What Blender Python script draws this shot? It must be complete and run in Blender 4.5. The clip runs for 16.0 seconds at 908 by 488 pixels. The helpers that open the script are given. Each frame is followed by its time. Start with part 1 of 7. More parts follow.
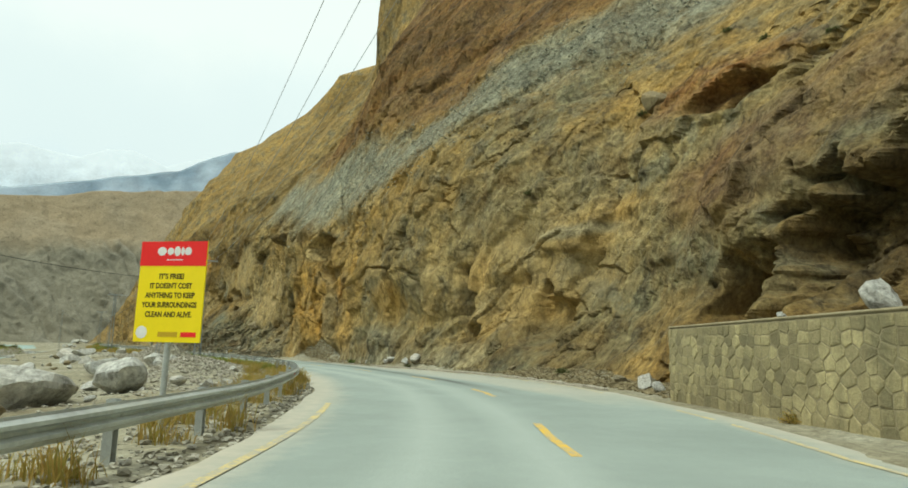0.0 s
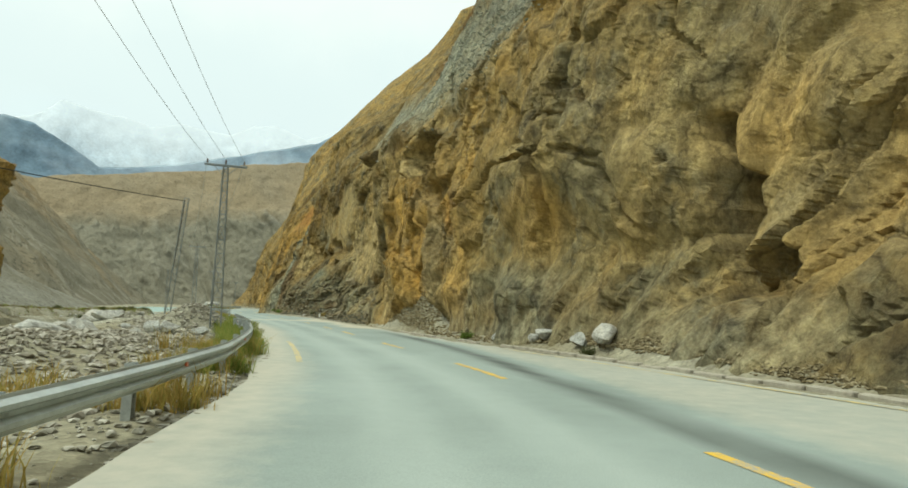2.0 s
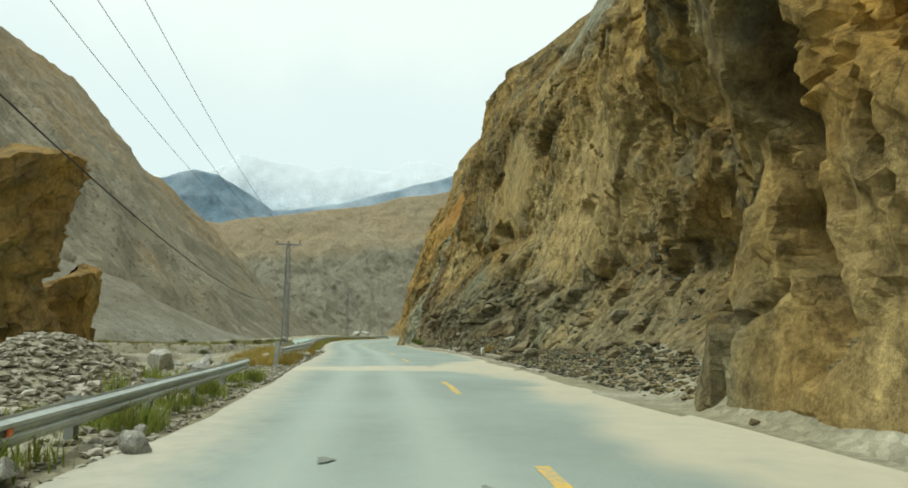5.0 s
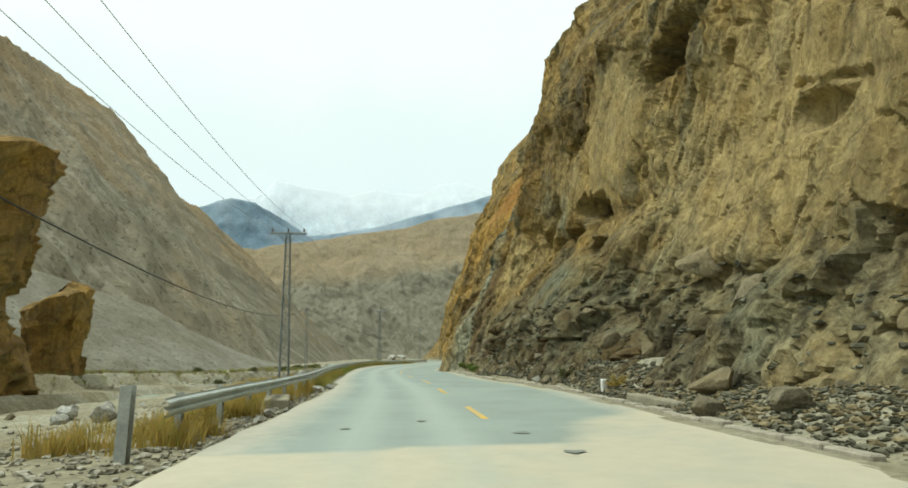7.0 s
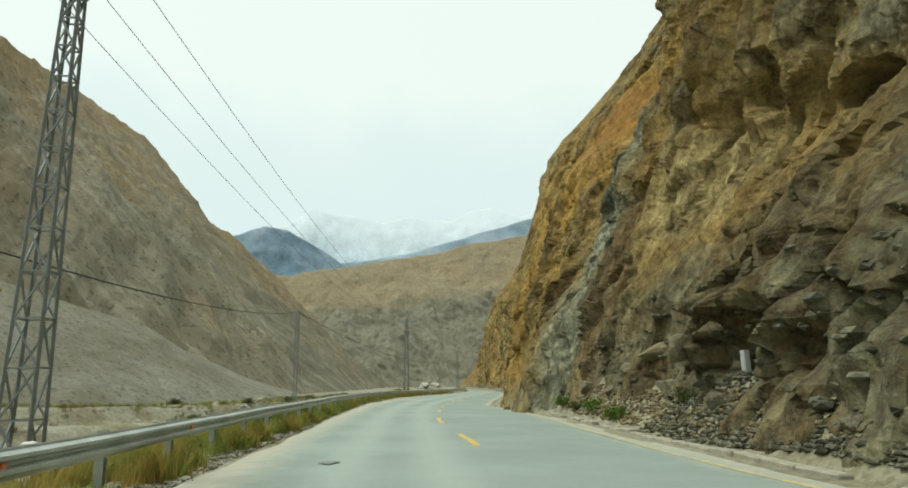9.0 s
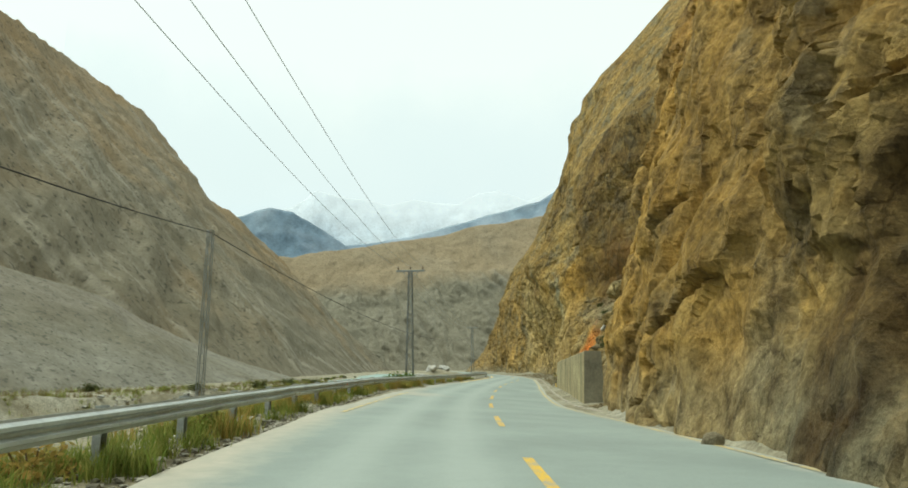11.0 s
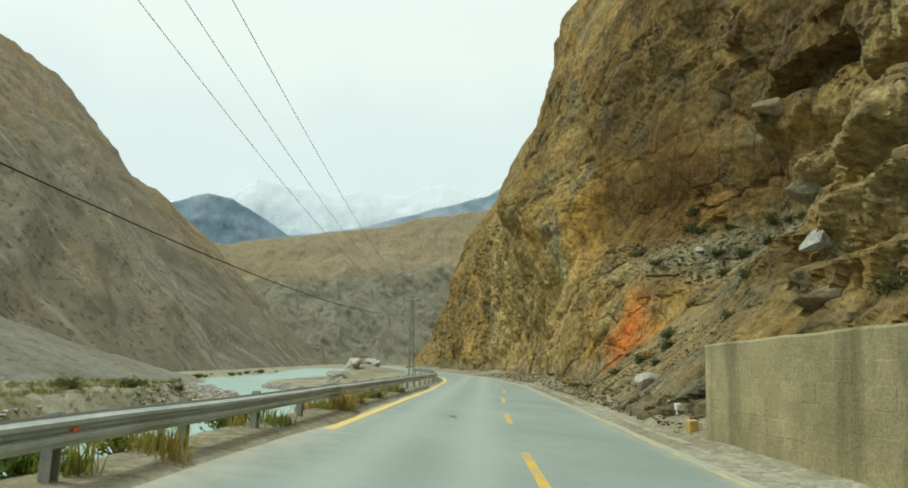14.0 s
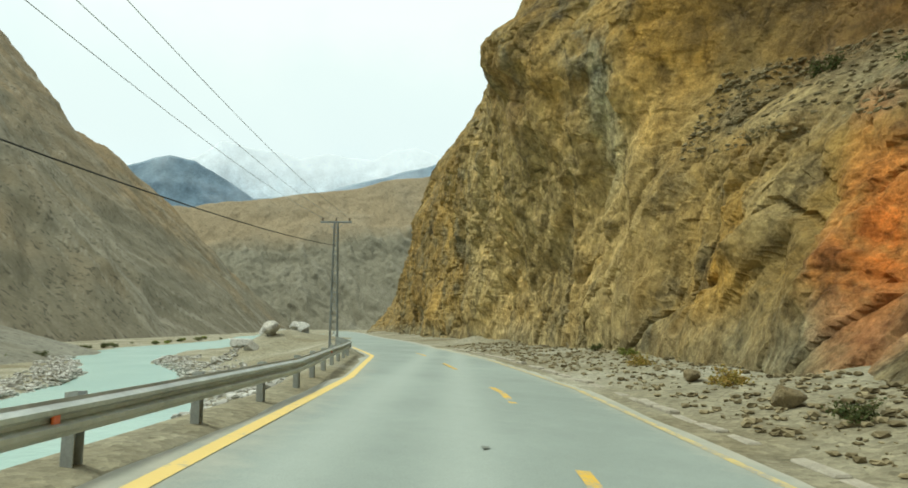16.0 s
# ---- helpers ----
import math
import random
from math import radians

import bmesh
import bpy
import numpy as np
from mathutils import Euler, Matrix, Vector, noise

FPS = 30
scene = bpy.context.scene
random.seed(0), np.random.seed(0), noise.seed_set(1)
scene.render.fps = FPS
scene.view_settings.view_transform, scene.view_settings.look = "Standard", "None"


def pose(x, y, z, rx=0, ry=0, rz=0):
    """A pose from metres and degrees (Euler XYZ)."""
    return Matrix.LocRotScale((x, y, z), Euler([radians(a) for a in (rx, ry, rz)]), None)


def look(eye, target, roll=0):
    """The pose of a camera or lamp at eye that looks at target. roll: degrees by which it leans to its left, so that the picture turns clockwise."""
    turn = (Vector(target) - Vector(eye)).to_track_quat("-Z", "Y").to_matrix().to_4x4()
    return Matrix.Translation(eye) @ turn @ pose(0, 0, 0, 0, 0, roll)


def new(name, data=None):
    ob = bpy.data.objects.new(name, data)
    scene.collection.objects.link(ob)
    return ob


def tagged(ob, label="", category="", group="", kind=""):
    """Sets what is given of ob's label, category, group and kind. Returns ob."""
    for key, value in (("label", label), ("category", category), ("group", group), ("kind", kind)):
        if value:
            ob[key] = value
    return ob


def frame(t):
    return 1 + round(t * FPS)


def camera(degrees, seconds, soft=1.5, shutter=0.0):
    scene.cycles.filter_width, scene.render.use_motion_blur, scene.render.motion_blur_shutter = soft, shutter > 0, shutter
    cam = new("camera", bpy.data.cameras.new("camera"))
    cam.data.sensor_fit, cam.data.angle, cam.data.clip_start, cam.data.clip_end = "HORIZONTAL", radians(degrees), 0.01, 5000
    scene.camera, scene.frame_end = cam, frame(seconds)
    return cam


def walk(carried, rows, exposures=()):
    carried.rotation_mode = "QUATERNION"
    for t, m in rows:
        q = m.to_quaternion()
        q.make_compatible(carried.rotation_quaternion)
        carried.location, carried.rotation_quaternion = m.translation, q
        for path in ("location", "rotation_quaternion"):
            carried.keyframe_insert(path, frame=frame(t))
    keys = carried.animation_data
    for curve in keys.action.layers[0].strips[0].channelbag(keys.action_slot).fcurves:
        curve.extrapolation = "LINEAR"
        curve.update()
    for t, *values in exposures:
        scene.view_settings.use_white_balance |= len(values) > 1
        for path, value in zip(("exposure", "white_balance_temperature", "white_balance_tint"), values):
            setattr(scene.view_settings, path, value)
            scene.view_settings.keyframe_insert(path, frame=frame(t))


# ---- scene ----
cam = camera(70.4, 16.0, soft=1.7)
PATH = [
    (0, (-0.786, -4.745, 1.383), (-0.661, -2.776, 1.709), 1.40),
    (0.5, (-0.502, 2.036, 1.359), (-0.383, 4.010, 1.660), 1.39),
    (1, (-0.470, 8.972, 1.362), (-0.416, 10.951, 1.646), 1.51),
    (1.5, (-1.101, 15.775, 1.357), (-1.214, 17.761, 1.565), 1.68),
    (2, (-2.336, 22.311, 1.351), (-2.611, 24.282, 1.557), 1.65),
    (2.5, (-4.003, 28.779, 1.346), (-4.414, 30.727, 1.544), 1.59),
    (3, (-5.914, 35.055, 1.333), (-6.425, 36.978, 1.534), 1.65),
    (3.5, (-8.143, 41.379, 1.332), (-8.728, 43.280, 1.541), 1.77),
    (4, (-10.444, 47.230, 1.354), (-11.076, 49.115, 1.575), 1.01),
    (4.5, (-12.981, 53.033, 1.312), (-13.664, 54.896, 1.566), 0.50),
    (4.7, (-14.036, 55.276, 1.341), (-14.738, 57.130, 1.605), 0.42),
    (6.8, (-22.192, 70.848, 1.342), (-23.008, 72.643, 1.680), -0.69),
    (7, (-23.584, 73.250, 1.357), (-24.405, 75.041, 1.701), -0.75),
    (7.5, (-27.080, 79.703, 1.326), (-27.919, 81.478, 1.703), -0.96),
    (8, (-30.764, 86.142, 1.357), (-31.618, 87.900, 1.782), -0.91),
    (8.5, (-34.322, 92.352, 1.346), (-35.200, 94.098, 1.772), -0.82),
    (9, (-38.050, 98.512, 1.342), (-38.953, 100.245, 1.770), -0.77),
    (9.5, (-41.753, 104.216, 1.342), (-42.678, 105.941, 1.751), -0.77),
    (10, (-45.412, 110.049, 1.346), (-46.354, 111.771, 1.726), -0.69),
    (10.2, (-46.899, 112.437, 1.351), (-47.842, 114.161, 1.724), -0.82),
    (12.3, (-61.018, 138.143, 1.337), (-61.885, 139.902, 1.727), 1.38),
    (12.5, (-62.408, 140.932, 1.346), (-63.263, 142.698, 1.734), 1.19),
    (13, (-65.684, 147.843, 1.350), (-66.514, 149.622, 1.731), 0.86),
    (13.5, (-68.788, 154.781, 1.356), (-69.588, 156.576, 1.726), 0.51),
    (14, (-71.823, 161.975, 1.355), (-72.595, 163.784, 1.720), 0.48),
    (14.5, (-74.727, 169.468, 1.340), (-75.476, 171.288, 1.697), 0.43),
    (15, (-77.607, 176.903, 1.356), (-78.337, 178.733, 1.700), 0.49),
    (15.5, (-80.375, 184.538, 1.354), (-81.086, 186.380, 1.675), 0.38),
    (16, (-83.231, 192.200, 1.318), (-83.924, 194.058, 1.576), -0.02),
]
BRIGHT = [(0.0, -0.3), (3.0, -0.27), (4.5, -0.32), (7.0, -0.23), (8.5, -0.38), (10.0, -0.34), (12.5, -0.24), (14.0, -0.4), (15.5, -0.26), (16.0, -0.24)]
walk(cam, [(t, look(eye, target, roll)) for t, eye, target, roll in PATH], [(t, stops, 6450, -4.0) for t, stops in BRIGHT])

# ---------------------------------------------------------------- light
SUN_UP, SUN_TURN = radians(60), radians(258)  # height, and bearing clockwise from +y
world = bpy.data.worlds.new("overcast_sky")
scene.world = world
world.use_nodes = True
wn, wl = world.node_tree.nodes, world.node_tree.links
sky = wn.new("ShaderNodeTexSky")
sky.sky_type, sky.sun_disc, sky.sun_elevation, sky.sun_rotation = "NISHITA", False, SUN_UP, SUN_TURN
sky.dust_density, sky.air_density = 3.0, 1.0
coord = wn.new("ShaderNodeTexCoord")
split = wn.new("ShaderNodeSeparateXYZ")
wl.new(coord.outputs["Generated"], split.inputs[0])
veil = wn.new("ShaderNodeValToRGB")
for at, col in ((0.0, (0.70, 0.80, 0.90, 1)), (0.16, (0.74, 0.85, 0.93, 1)), (0.30, (0.90, 0.96, 0.98, 1)), (0.42, (0.98, 1.0, 0.99, 1))):
    e = veil.color_ramp.elements.new(at)
    e.color = col
veil.color_ramp.elements.remove(veil.color_ramp.elements[0])
veil.color_ramp.elements.remove(veil.color_ramp.elements[-1])
cloud = wn.new("ShaderNodeTexNoise")
cloud.inputs["Scale"].default_value, cloud.inputs["Detail"].default_value = 5.0, 7.0
wl.new(coord.outputs["Generated"], cloud.inputs["Vector"])
lift = wn.new("ShaderNodeMath")
lift.operation = "MULTIPLY_ADD"
lift.inputs[1].default_value, lift.inputs[2].default_value = 0.30, -0.15
wl.new(cloud.outputs["Fac"], lift.inputs[0])
add = wn.new("ShaderNodeMath")
add.operation = "ADD"
wl.new(split.outputs["Z"], add.inputs[0])
wl.new(lift.outputs[0], add.inputs[1])
wl.new(add.outputs[0], veil.inputs["Fac"])
thin = wn.new("ShaderNodeMixRGB")
thin.blend_type, thin.inputs[0].default_value = "MIX", 0.012
wl.new(veil.outputs[0], thin.inputs[1])
wl.new(sky.outputs[0], thin.inputs[2])
wl.new(thin.outputs[0], wn["Background"].inputs["Color"])
wn["Background"].inputs["Strength"].default_value = 1.2
lamp = bpy.data.lights.new("sun", "SUN")
lamp.energy, lamp.angle, lamp.color = 2.8, radians(11), (1.0, 0.98, 0.91)
new("sun", lamp).rotation_euler = (math.pi / 2 - SUN_UP, 0, math.pi - SUN_TURN)

# ---------------------------------------------------------------- materials


def material(name, rough=0.9, metal=0.0, spec=0.3):
    m = bpy.data.materials.new(name)
    m.use_nodes = True
    b = m.node_tree.nodes["Principled BSDF"]
    b.inputs["Roughness"].default_value, b.inputs["Metallic"].default_value = rough, metal
    b.inputs["Specular IOR Level"].default_value = spec
    return m, m.node_tree.nodes, m.node_tree.links, b


def noise_node(nodes, links, scale, detail=6.0, rough=0.6, vector=None, kind="ShaderNodeTexNoise"):
    n = nodes.new(kind)
    n.inputs["Scale"].default_value = scale
    if kind == "ShaderNodeTexNoise":
        n.inputs["Detail"].default_value, n.inputs["Roughness"].default_value = detail, rough
    if vector is not None:
        links.new(vector, n.inputs["Vector"])
    return n


def ramp(nodes, links, source, stops):
    r = nodes.new("ShaderNodeValToRGB")
    els = r.color_ramp.elements
    els[0].position, els[0].color = stops[0][0], (*stops[0][1], 1)
    els[1].position, els[1].color = stops[-1][0], (*stops[-1][1], 1)
    for at, col in stops[1:-1]:
        els.new(at).color = (*col, 1)
    links.new(source, r.inputs["Fac"])
    return r.outputs["Color"]


def mix(nodes, links, fac, a, b, mode="MIX"):
    n = nodes.new("ShaderNodeMixRGB")
    n.blend_type = mode
    for i, v in ((0, fac), (1, a), (2, b)):
        if isinstance(v, (int, float)):
            n.inputs[i].default_value = v if i == 0 else (v, v, v, 1)
        elif isinstance(v, tuple):
            n.inputs[i].default_value = (*v, 1)
        else:
            links.new(v, n.inputs[i])
    return n.outputs[0]


def bump(nodes, links, bsdf, height, strength, distance):
    b = nodes.new("ShaderNodeBump")
    b.inputs["Strength"].default_value, b.inputs["Distance"].default_value = strength, distance
    links.new(height, b.inputs["Height"])
    links.new(b.outputs[0], bsdf.inputs["Normal"])
    return b


def simple(name, colour, rough=0.8, metal=0.0, scale=8.0, spread=0.25, relief=0.01, spec=0.3):
    """One surface colour with grain at two sizes and a little relief."""
    m, n, l, b = material(name, rough, metal, spec)
    pos = n.new("ShaderNodeTexCoord").outputs["Object"]
    big, fine = noise_node(n, l, scale, 5, 0.6, pos), noise_node(n, l, scale * 9, 4, 0.6, pos)
    dark, light = tuple(c * (1 - spread) for c in colour), tuple(min(1, c * (1 + spread)) for c in colour)
    c = ramp(n, l, big.outputs["Fac"], [(0.3, dark), (0.7, light)])
    c = mix(n, l, 0.35, c, ramp(n, l, fine.outputs["Fac"], [(0.3, dark), (0.7, light)]))
    l.new(c, b.inputs["Base Color"])
    if relief:
        bump(n, l, b, fine.outputs["Fac"], 0.6, relief)
    return m


def mix_rgb(a, b, f):
    return tuple(p * (1 - f) + q * f for p, q in zip(a, b))


def rock_material(name, base, ochre, grey, dark, orange, step=1.0, relief=0.22):
    """Fractured rock. The attribute "kind" says grey (r), ochre (g), iron stain (b) and brown weathering with painted
    shade (a); "tint" says pale (r), grey-green (g), red-brown (b) and smooth (a).
    """
    m, n, l, b = material(name, 0.93, 0.0, 0.2)
    pos = n.new("ShaderNodeTexCoord").outputs["Object"]
    kind, tint = n.new("ShaderNodeAttribute"), n.new("ShaderNodeAttribute")
    kind.attribute_name, tint.attribute_name = "kind", "tint"
    part_of, tint_of = n.new("ShaderNodeSeparateColor"), n.new("ShaderNodeSeparateColor")
    l.new(kind.outputs["Color"], part_of.inputs[0])
    l.new(tint.outputs["Color"], tint_of.inputs[0])
    broad = noise_node(n, l, 0.22 * step, 6, 0.62, pos)
    mid = noise_node(n, l, 0.55 * step, 8, 0.68, pos)
    stretch = n.new("ShaderNodeMapping")
    stretch.inputs["Scale"].default_value = (1.1, 1.1, 0.75)
    stretch.inputs["Rotation"].default_value = (0.5, 0.45, 0.2)
    l.new(pos, stretch.inputs[0])
    layers = noise_node(n, l, 1.5 * step, 7, 0.7, stretch.outputs[0])
    fine = noise_node(n, l, 2.8 * step, 9, 0.76, stretch.outputs[0])
    grit = noise_node(n, l, 11.0 * step, 5, 0.7, pos)
    c = ramp(n, l, broad.outputs["Fac"], [(0.34, mix_rgb(dark, base, 0.45)), (0.50, base), (0.66, tuple(v * 1.15 for v in base))])
    patch = noise_node(n, l, 0.42 * step, 7, 0.62, stretch.outputs[0])
    c = mix(n, l, ramp(n, l, patch.outputs["Fac"], [(0.52, (0, 0, 0)), (0.58, (0.6, 0.6, 0.6))]), c, mix(n, l, 0.4, base, ochre))
    c = mix(n, l, ramp(n, l, patch.outputs["Fac"], [(0.40, (0.6, 0.6, 0.6)), (0.46, (0, 0, 0))]), c, mix_rgb(grey, dark, 0.35))
    vary = lambda fac, lo, hi, low: mix(n, l, fac, 0.0, ramp(n, l, mid.outputs["Fac"], [(lo, (low, low, low)), (hi, (1, 1, 1))]))  # noqa: E731
    c = mix(n, l, vary(part_of.outputs[1], 0.35, 0.6, 0.35), c, ochre)
    c = mix(n, l, vary(tint_of.outputs[2], 0.32, 0.58, 0.3), c, mix_rgb(dark, orange, 0.22))
    c = mix(n, l, vary(tint_of.outputs[1], 0.30, 0.56, 0.35), c, ramp(n, l, layers.outputs["Fac"], [(0.35, tuple(v * 0.55 for v in grey)), (0.65, (grey[0] * 0.92, grey[1] * 0.98, grey[2] * 0.86))]))
    c = mix(n, l, vary(part_of.outputs[0], 0.28, 0.5, 0.5), c, ramp(n, l, layers.outputs["Fac"], [(0.35, tuple(v * 0.6 for v in grey)), (0.62, tuple(v * 1.25 for v in grey))]))
    weather_shade = mix(n, l, kind.outputs["Alpha"], 0.0, ramp(n, l, mid.outputs["Fac"], [(0.34, (1, 1, 1)), (0.62, (0.45, 0.45, 0.45))]))
    c = mix(n, l, weather_shade, c, mix(n, l, broad.outputs["Fac"], tuple(v * 0.5 for v in dark), tuple(v * 1.05 for v in dark)))
    c = mix(n, l, vary(tint_of.outputs[0], 0.30, 0.52, 0.35), c, ramp(n, l, layers.outputs["Fac"], [(0.35, mix_rgb(base, grey, 0.3)), (0.62, tuple(min(1, v * 1.5) for v in mix_rgb(base, grey, 0.25)))]))
    c = mix(n, l, vary(part_of.outputs[2], 0.30, 0.55, 0.2), c, mix(n, l, layers.outputs["Fac"], tuple(v * 0.75 for v in orange), orange))
    even = n.new("ShaderNodeMath")
    even.operation = "MULTIPLY_ADD"
    l.new(tint.outputs["Alpha"], even.inputs[0])
    even.inputs[1].default_value, even.inputs[2].default_value = -0.36, 0.62
    c = mix(n, l, even.outputs[0], c, ramp(n, l, layers.outputs["Fac"], [(0.30, (0.34, 0.31, 0.27)), (0.46, (0.86, 0.85, 0.82)), (0.66, (1.36, 1.35, 1.3))]), "MULTIPLY")
    # Grain, its darkest end standing in for shade in small crevices.
    c = mix(n, l, even.outputs[0], c, ramp(n, l, fine.outputs["Fac"], [(0.34, (0.08, 0.07, 0.055)), (0.43, (0.58, 0.57, 0.54)), (0.52, (1.0, 1.0, 1.0)), (0.68, (1.6, 1.58, 1.5))]), "MULTIPLY")
    block = n.new("ShaderNodeAttribute")
    block.attribute_name = "block"
    c = mix(n, l, 1.0, c, ramp(n, l, block.outputs["Fac"], [(0.0, (1.0, 1.0, 1.0)), (0.02, (0.46, 0.44, 0.40)), (0.3, (0.80, 0.79, 0.76)), (0.55, (1.05, 1.05, 1.03)), (1.0, (1.45, 1.43, 1.36))]), "MULTIPLY")
    c = mix(n, l, 0.35, c, ramp(n, l, grit.outputs["Fac"], [(0.33, (0.55, 0.54, 0.52)), (0.5, (1.0, 1.0, 1.0)), (0.68, (1.4, 1.4, 1.36))]), "MULTIPLY")
    bent = n.new("ShaderNodeVectorMath")
    bent.operation = "MULTIPLY_ADD"
    l.new(mid.outputs["Color"], bent.inputs[0])
    bent.inputs[1].default_value = (1.6, 1.6, 1.6)
    l.new(stretch.outputs[0], bent.inputs[2])
    # Crack lines, with the shade inside them put into the colour.
    lines = []
    for size, wide in ((0.36, 0.03), (1.05, 0.045)):
        cracks = noise_node(n, l, size * step, 0, 0, bent.outputs[0], "ShaderNodeTexVoronoi")
        cracks.feature = "DISTANCE_TO_EDGE"
        lines.append(ramp(n, l, cracks.outputs["Distance"], [(0.0, (0.10, 0.085, 0.06)), (wide, (0.75, 0.75, 0.75)), (wide * 2.2, (1, 1, 1))]))
    c = mix(n, l, ramp(n, l, patch.outputs["Fac"], [(0.42, (0.6, 0.6, 0.6)), (0.56, (0.05, 0.05, 0.05))]), c, lines[0], "MULTIPLY")
    c = mix(n, l, ramp(n, l, broad.outputs["Fac"], [(0.46, (0.0, 0.0, 0.0)), (0.60, (0.4, 0.4, 0.4))]), c, lines[1], "MULTIPLY")
    l.new(c, b.inputs["Base Color"])
    h = mix(n, l, 0.6, layers.outputs["Fac"], fine.outputs["Fac"])
    h = mix(n, l, 0.25, h, grit.outputs["Fac"])
    h = mix(n, l, 0.35, h, lines[0], "MULTIPLY")
    h = mix(n, l, 0.2, h, lines[1], "MULTIPLY")
    bump(n, l, b, h, 1.0, relief)
    return m


M_ROCK = rock_material("cliff_rock", (0.315, 0.228, 0.090), (0.54, 0.315, 0.068), (0.250, 0.252, 0.184), (0.112, 0.068, 0.024), (0.66, 0.19, 0.035))
M_BOULDER = rock_material("pale_boulder", (0.50, 0.48, 0.42), (0.50, 0.42, 0.28), (0.46, 0.47, 0.44), (0.33, 0.31, 0.26), (0.5, 0.3, 0.2), 3.0, 0.04)
M_TALUS = rock_material("talus_stone", (0.25, 0.212, 0.13), (0.30, 0.225, 0.11), (0.225, 0.215, 0.165), (0.15, 0.12, 0.07), (0.5, 0.2, 0.1), 3.0, 0.05)


def ground_material():
    m, n, l, b = material("dusty_gravel", 0.97, 0.0, 0.1)
    pos = n.new("ShaderNodeTexCoord").outputs["Object"]
    broad, mid = noise_node(n, l, 0.12, 6, 0.6, pos), noise_node(n, l, 1.6, 7, 0.65, pos)
    peb = noise_node(n, l, 9.0, 0, 0, pos, "ShaderNodeTexVoronoi")
    fine = noise_node(n, l, 30.0, 4, 0.6, pos)
    c = ramp(n, l, broad.outputs["Fac"], [(0.35, (0.225, 0.20, 0.135)), (0.5, (0.29, 0.272, 0.20)), (0.65, (0.37, 0.36, 0.295))])
    c = mix(n, l, 0.6, c, ramp(n, l, mid.outputs["Fac"], [(0.3, (0.55, 0.52, 0.46)), (0.7, (1.3, 1.3, 1.25))]), "MULTIPLY")
    c = mix(n, l, 0.55, c, ramp(n, l, peb.outputs["Color"], [(0.1, (0.55, 0.53, 0.5)), (0.9, (1.35, 1.35, 1.3))]), "MULTIPLY")
    c = mix(n, l, 0.4, c, ramp(n, l, fine.outputs["Fac"], [(0.3, (0.6, 0.6, 0.6)), (0.7, (1.3, 1.3, 1.3))]), "MULTIPLY")
    l.new(c, b.inputs["Base Color"])
    bump(n, l, b, mix(n, l, 0.35, peb.outputs["Distance"], mid.outputs["Fac"]), 1.0, 0.035)
    return m


M_GROUND = ground_material()


def asphalt_material():
    """Worn pale asphalt; the attribute "wear" holds dust (r), wheel tracks (g) and patched dark strip (b)."""
    m, n, l, b = material("worn_asphalt", 0.85, 0.0, 0.25)
    pos = n.new("ShaderNodeTexCoord").outputs["Object"]
    wear = n.new("ShaderNodeAttribute")
    wear.attribute_name = "wear"
    sp = n.new("ShaderNodeSeparateColor")
    l.new(wear.outputs["Color"], sp.inputs[0])
    broad, mid, grit = noise_node(n, l, 0.25, 5, 0.6, pos), noise_node(n, l, 2.5, 7, 0.65, pos), noise_node(n, l, 60.0, 3, 0.7, pos)
    c = ramp(n, l, broad.outputs["Fac"], [(0.3, (0.245, 0.288, 0.258)), (0.7, (0.32, 0.37, 0.335))])
    c = mix(n, l, sp.outputs[1], c, (0.375, 0.425, 0.385))
    c = mix(n, l, sp.outputs[2], c, (0.10, 0.112, 0.10))
    c = mix(n, l, 0.5, c, ramp(n, l, mid.outputs["Fac"], [(0.3, (0.93, 0.93, 0.93)), (0.7, (1.05, 1.05, 1.05))]), "MULTIPLY")
    c = mix(n, l, 0.5, c, ramp(n, l, grit.outputs["Fac"], [(0.3, (0.7, 0.7, 0.7)), (0.7, (1.2, 1.2, 1.2))]), "MULTIPLY")
    edge = n.new("ShaderNodeMath")
    edge.operation = "MULTIPLY_ADD"
    l.new(mid.outputs["Fac"], edge.inputs[0])
    edge.inputs[1].default_value = 0.9
    off = n.new("ShaderNodeMath")
    off.operation = "MULTIPLY_ADD"
    l.new(sp.outputs[0], off.inputs[0])
    off.inputs[1].default_value, off.inputs[2].default_value = 1.5, -0.7
    l.new(off.outputs[0], edge.inputs[2])
    edge.use_clamp = True
    c = mix(n, l, edge.outputs[0], c, mix(n, l, mid.outputs["Fac"], (0.40, 0.37, 0.285), (0.53, 0.50, 0.41)))
    c = mix(n, l, wear.outputs["Alpha"], c, mix(n, l, mid.outputs["Fac"], (0.46, 0.415, 0.305), (0.60, 0.55, 0.42)))
    l.new(c, b.inputs["Base Color"])
    bump(n, l, b, grit.outputs["Fac"], 0.35, 0.01)
    return m


M_ASPHALT = asphalt_material()


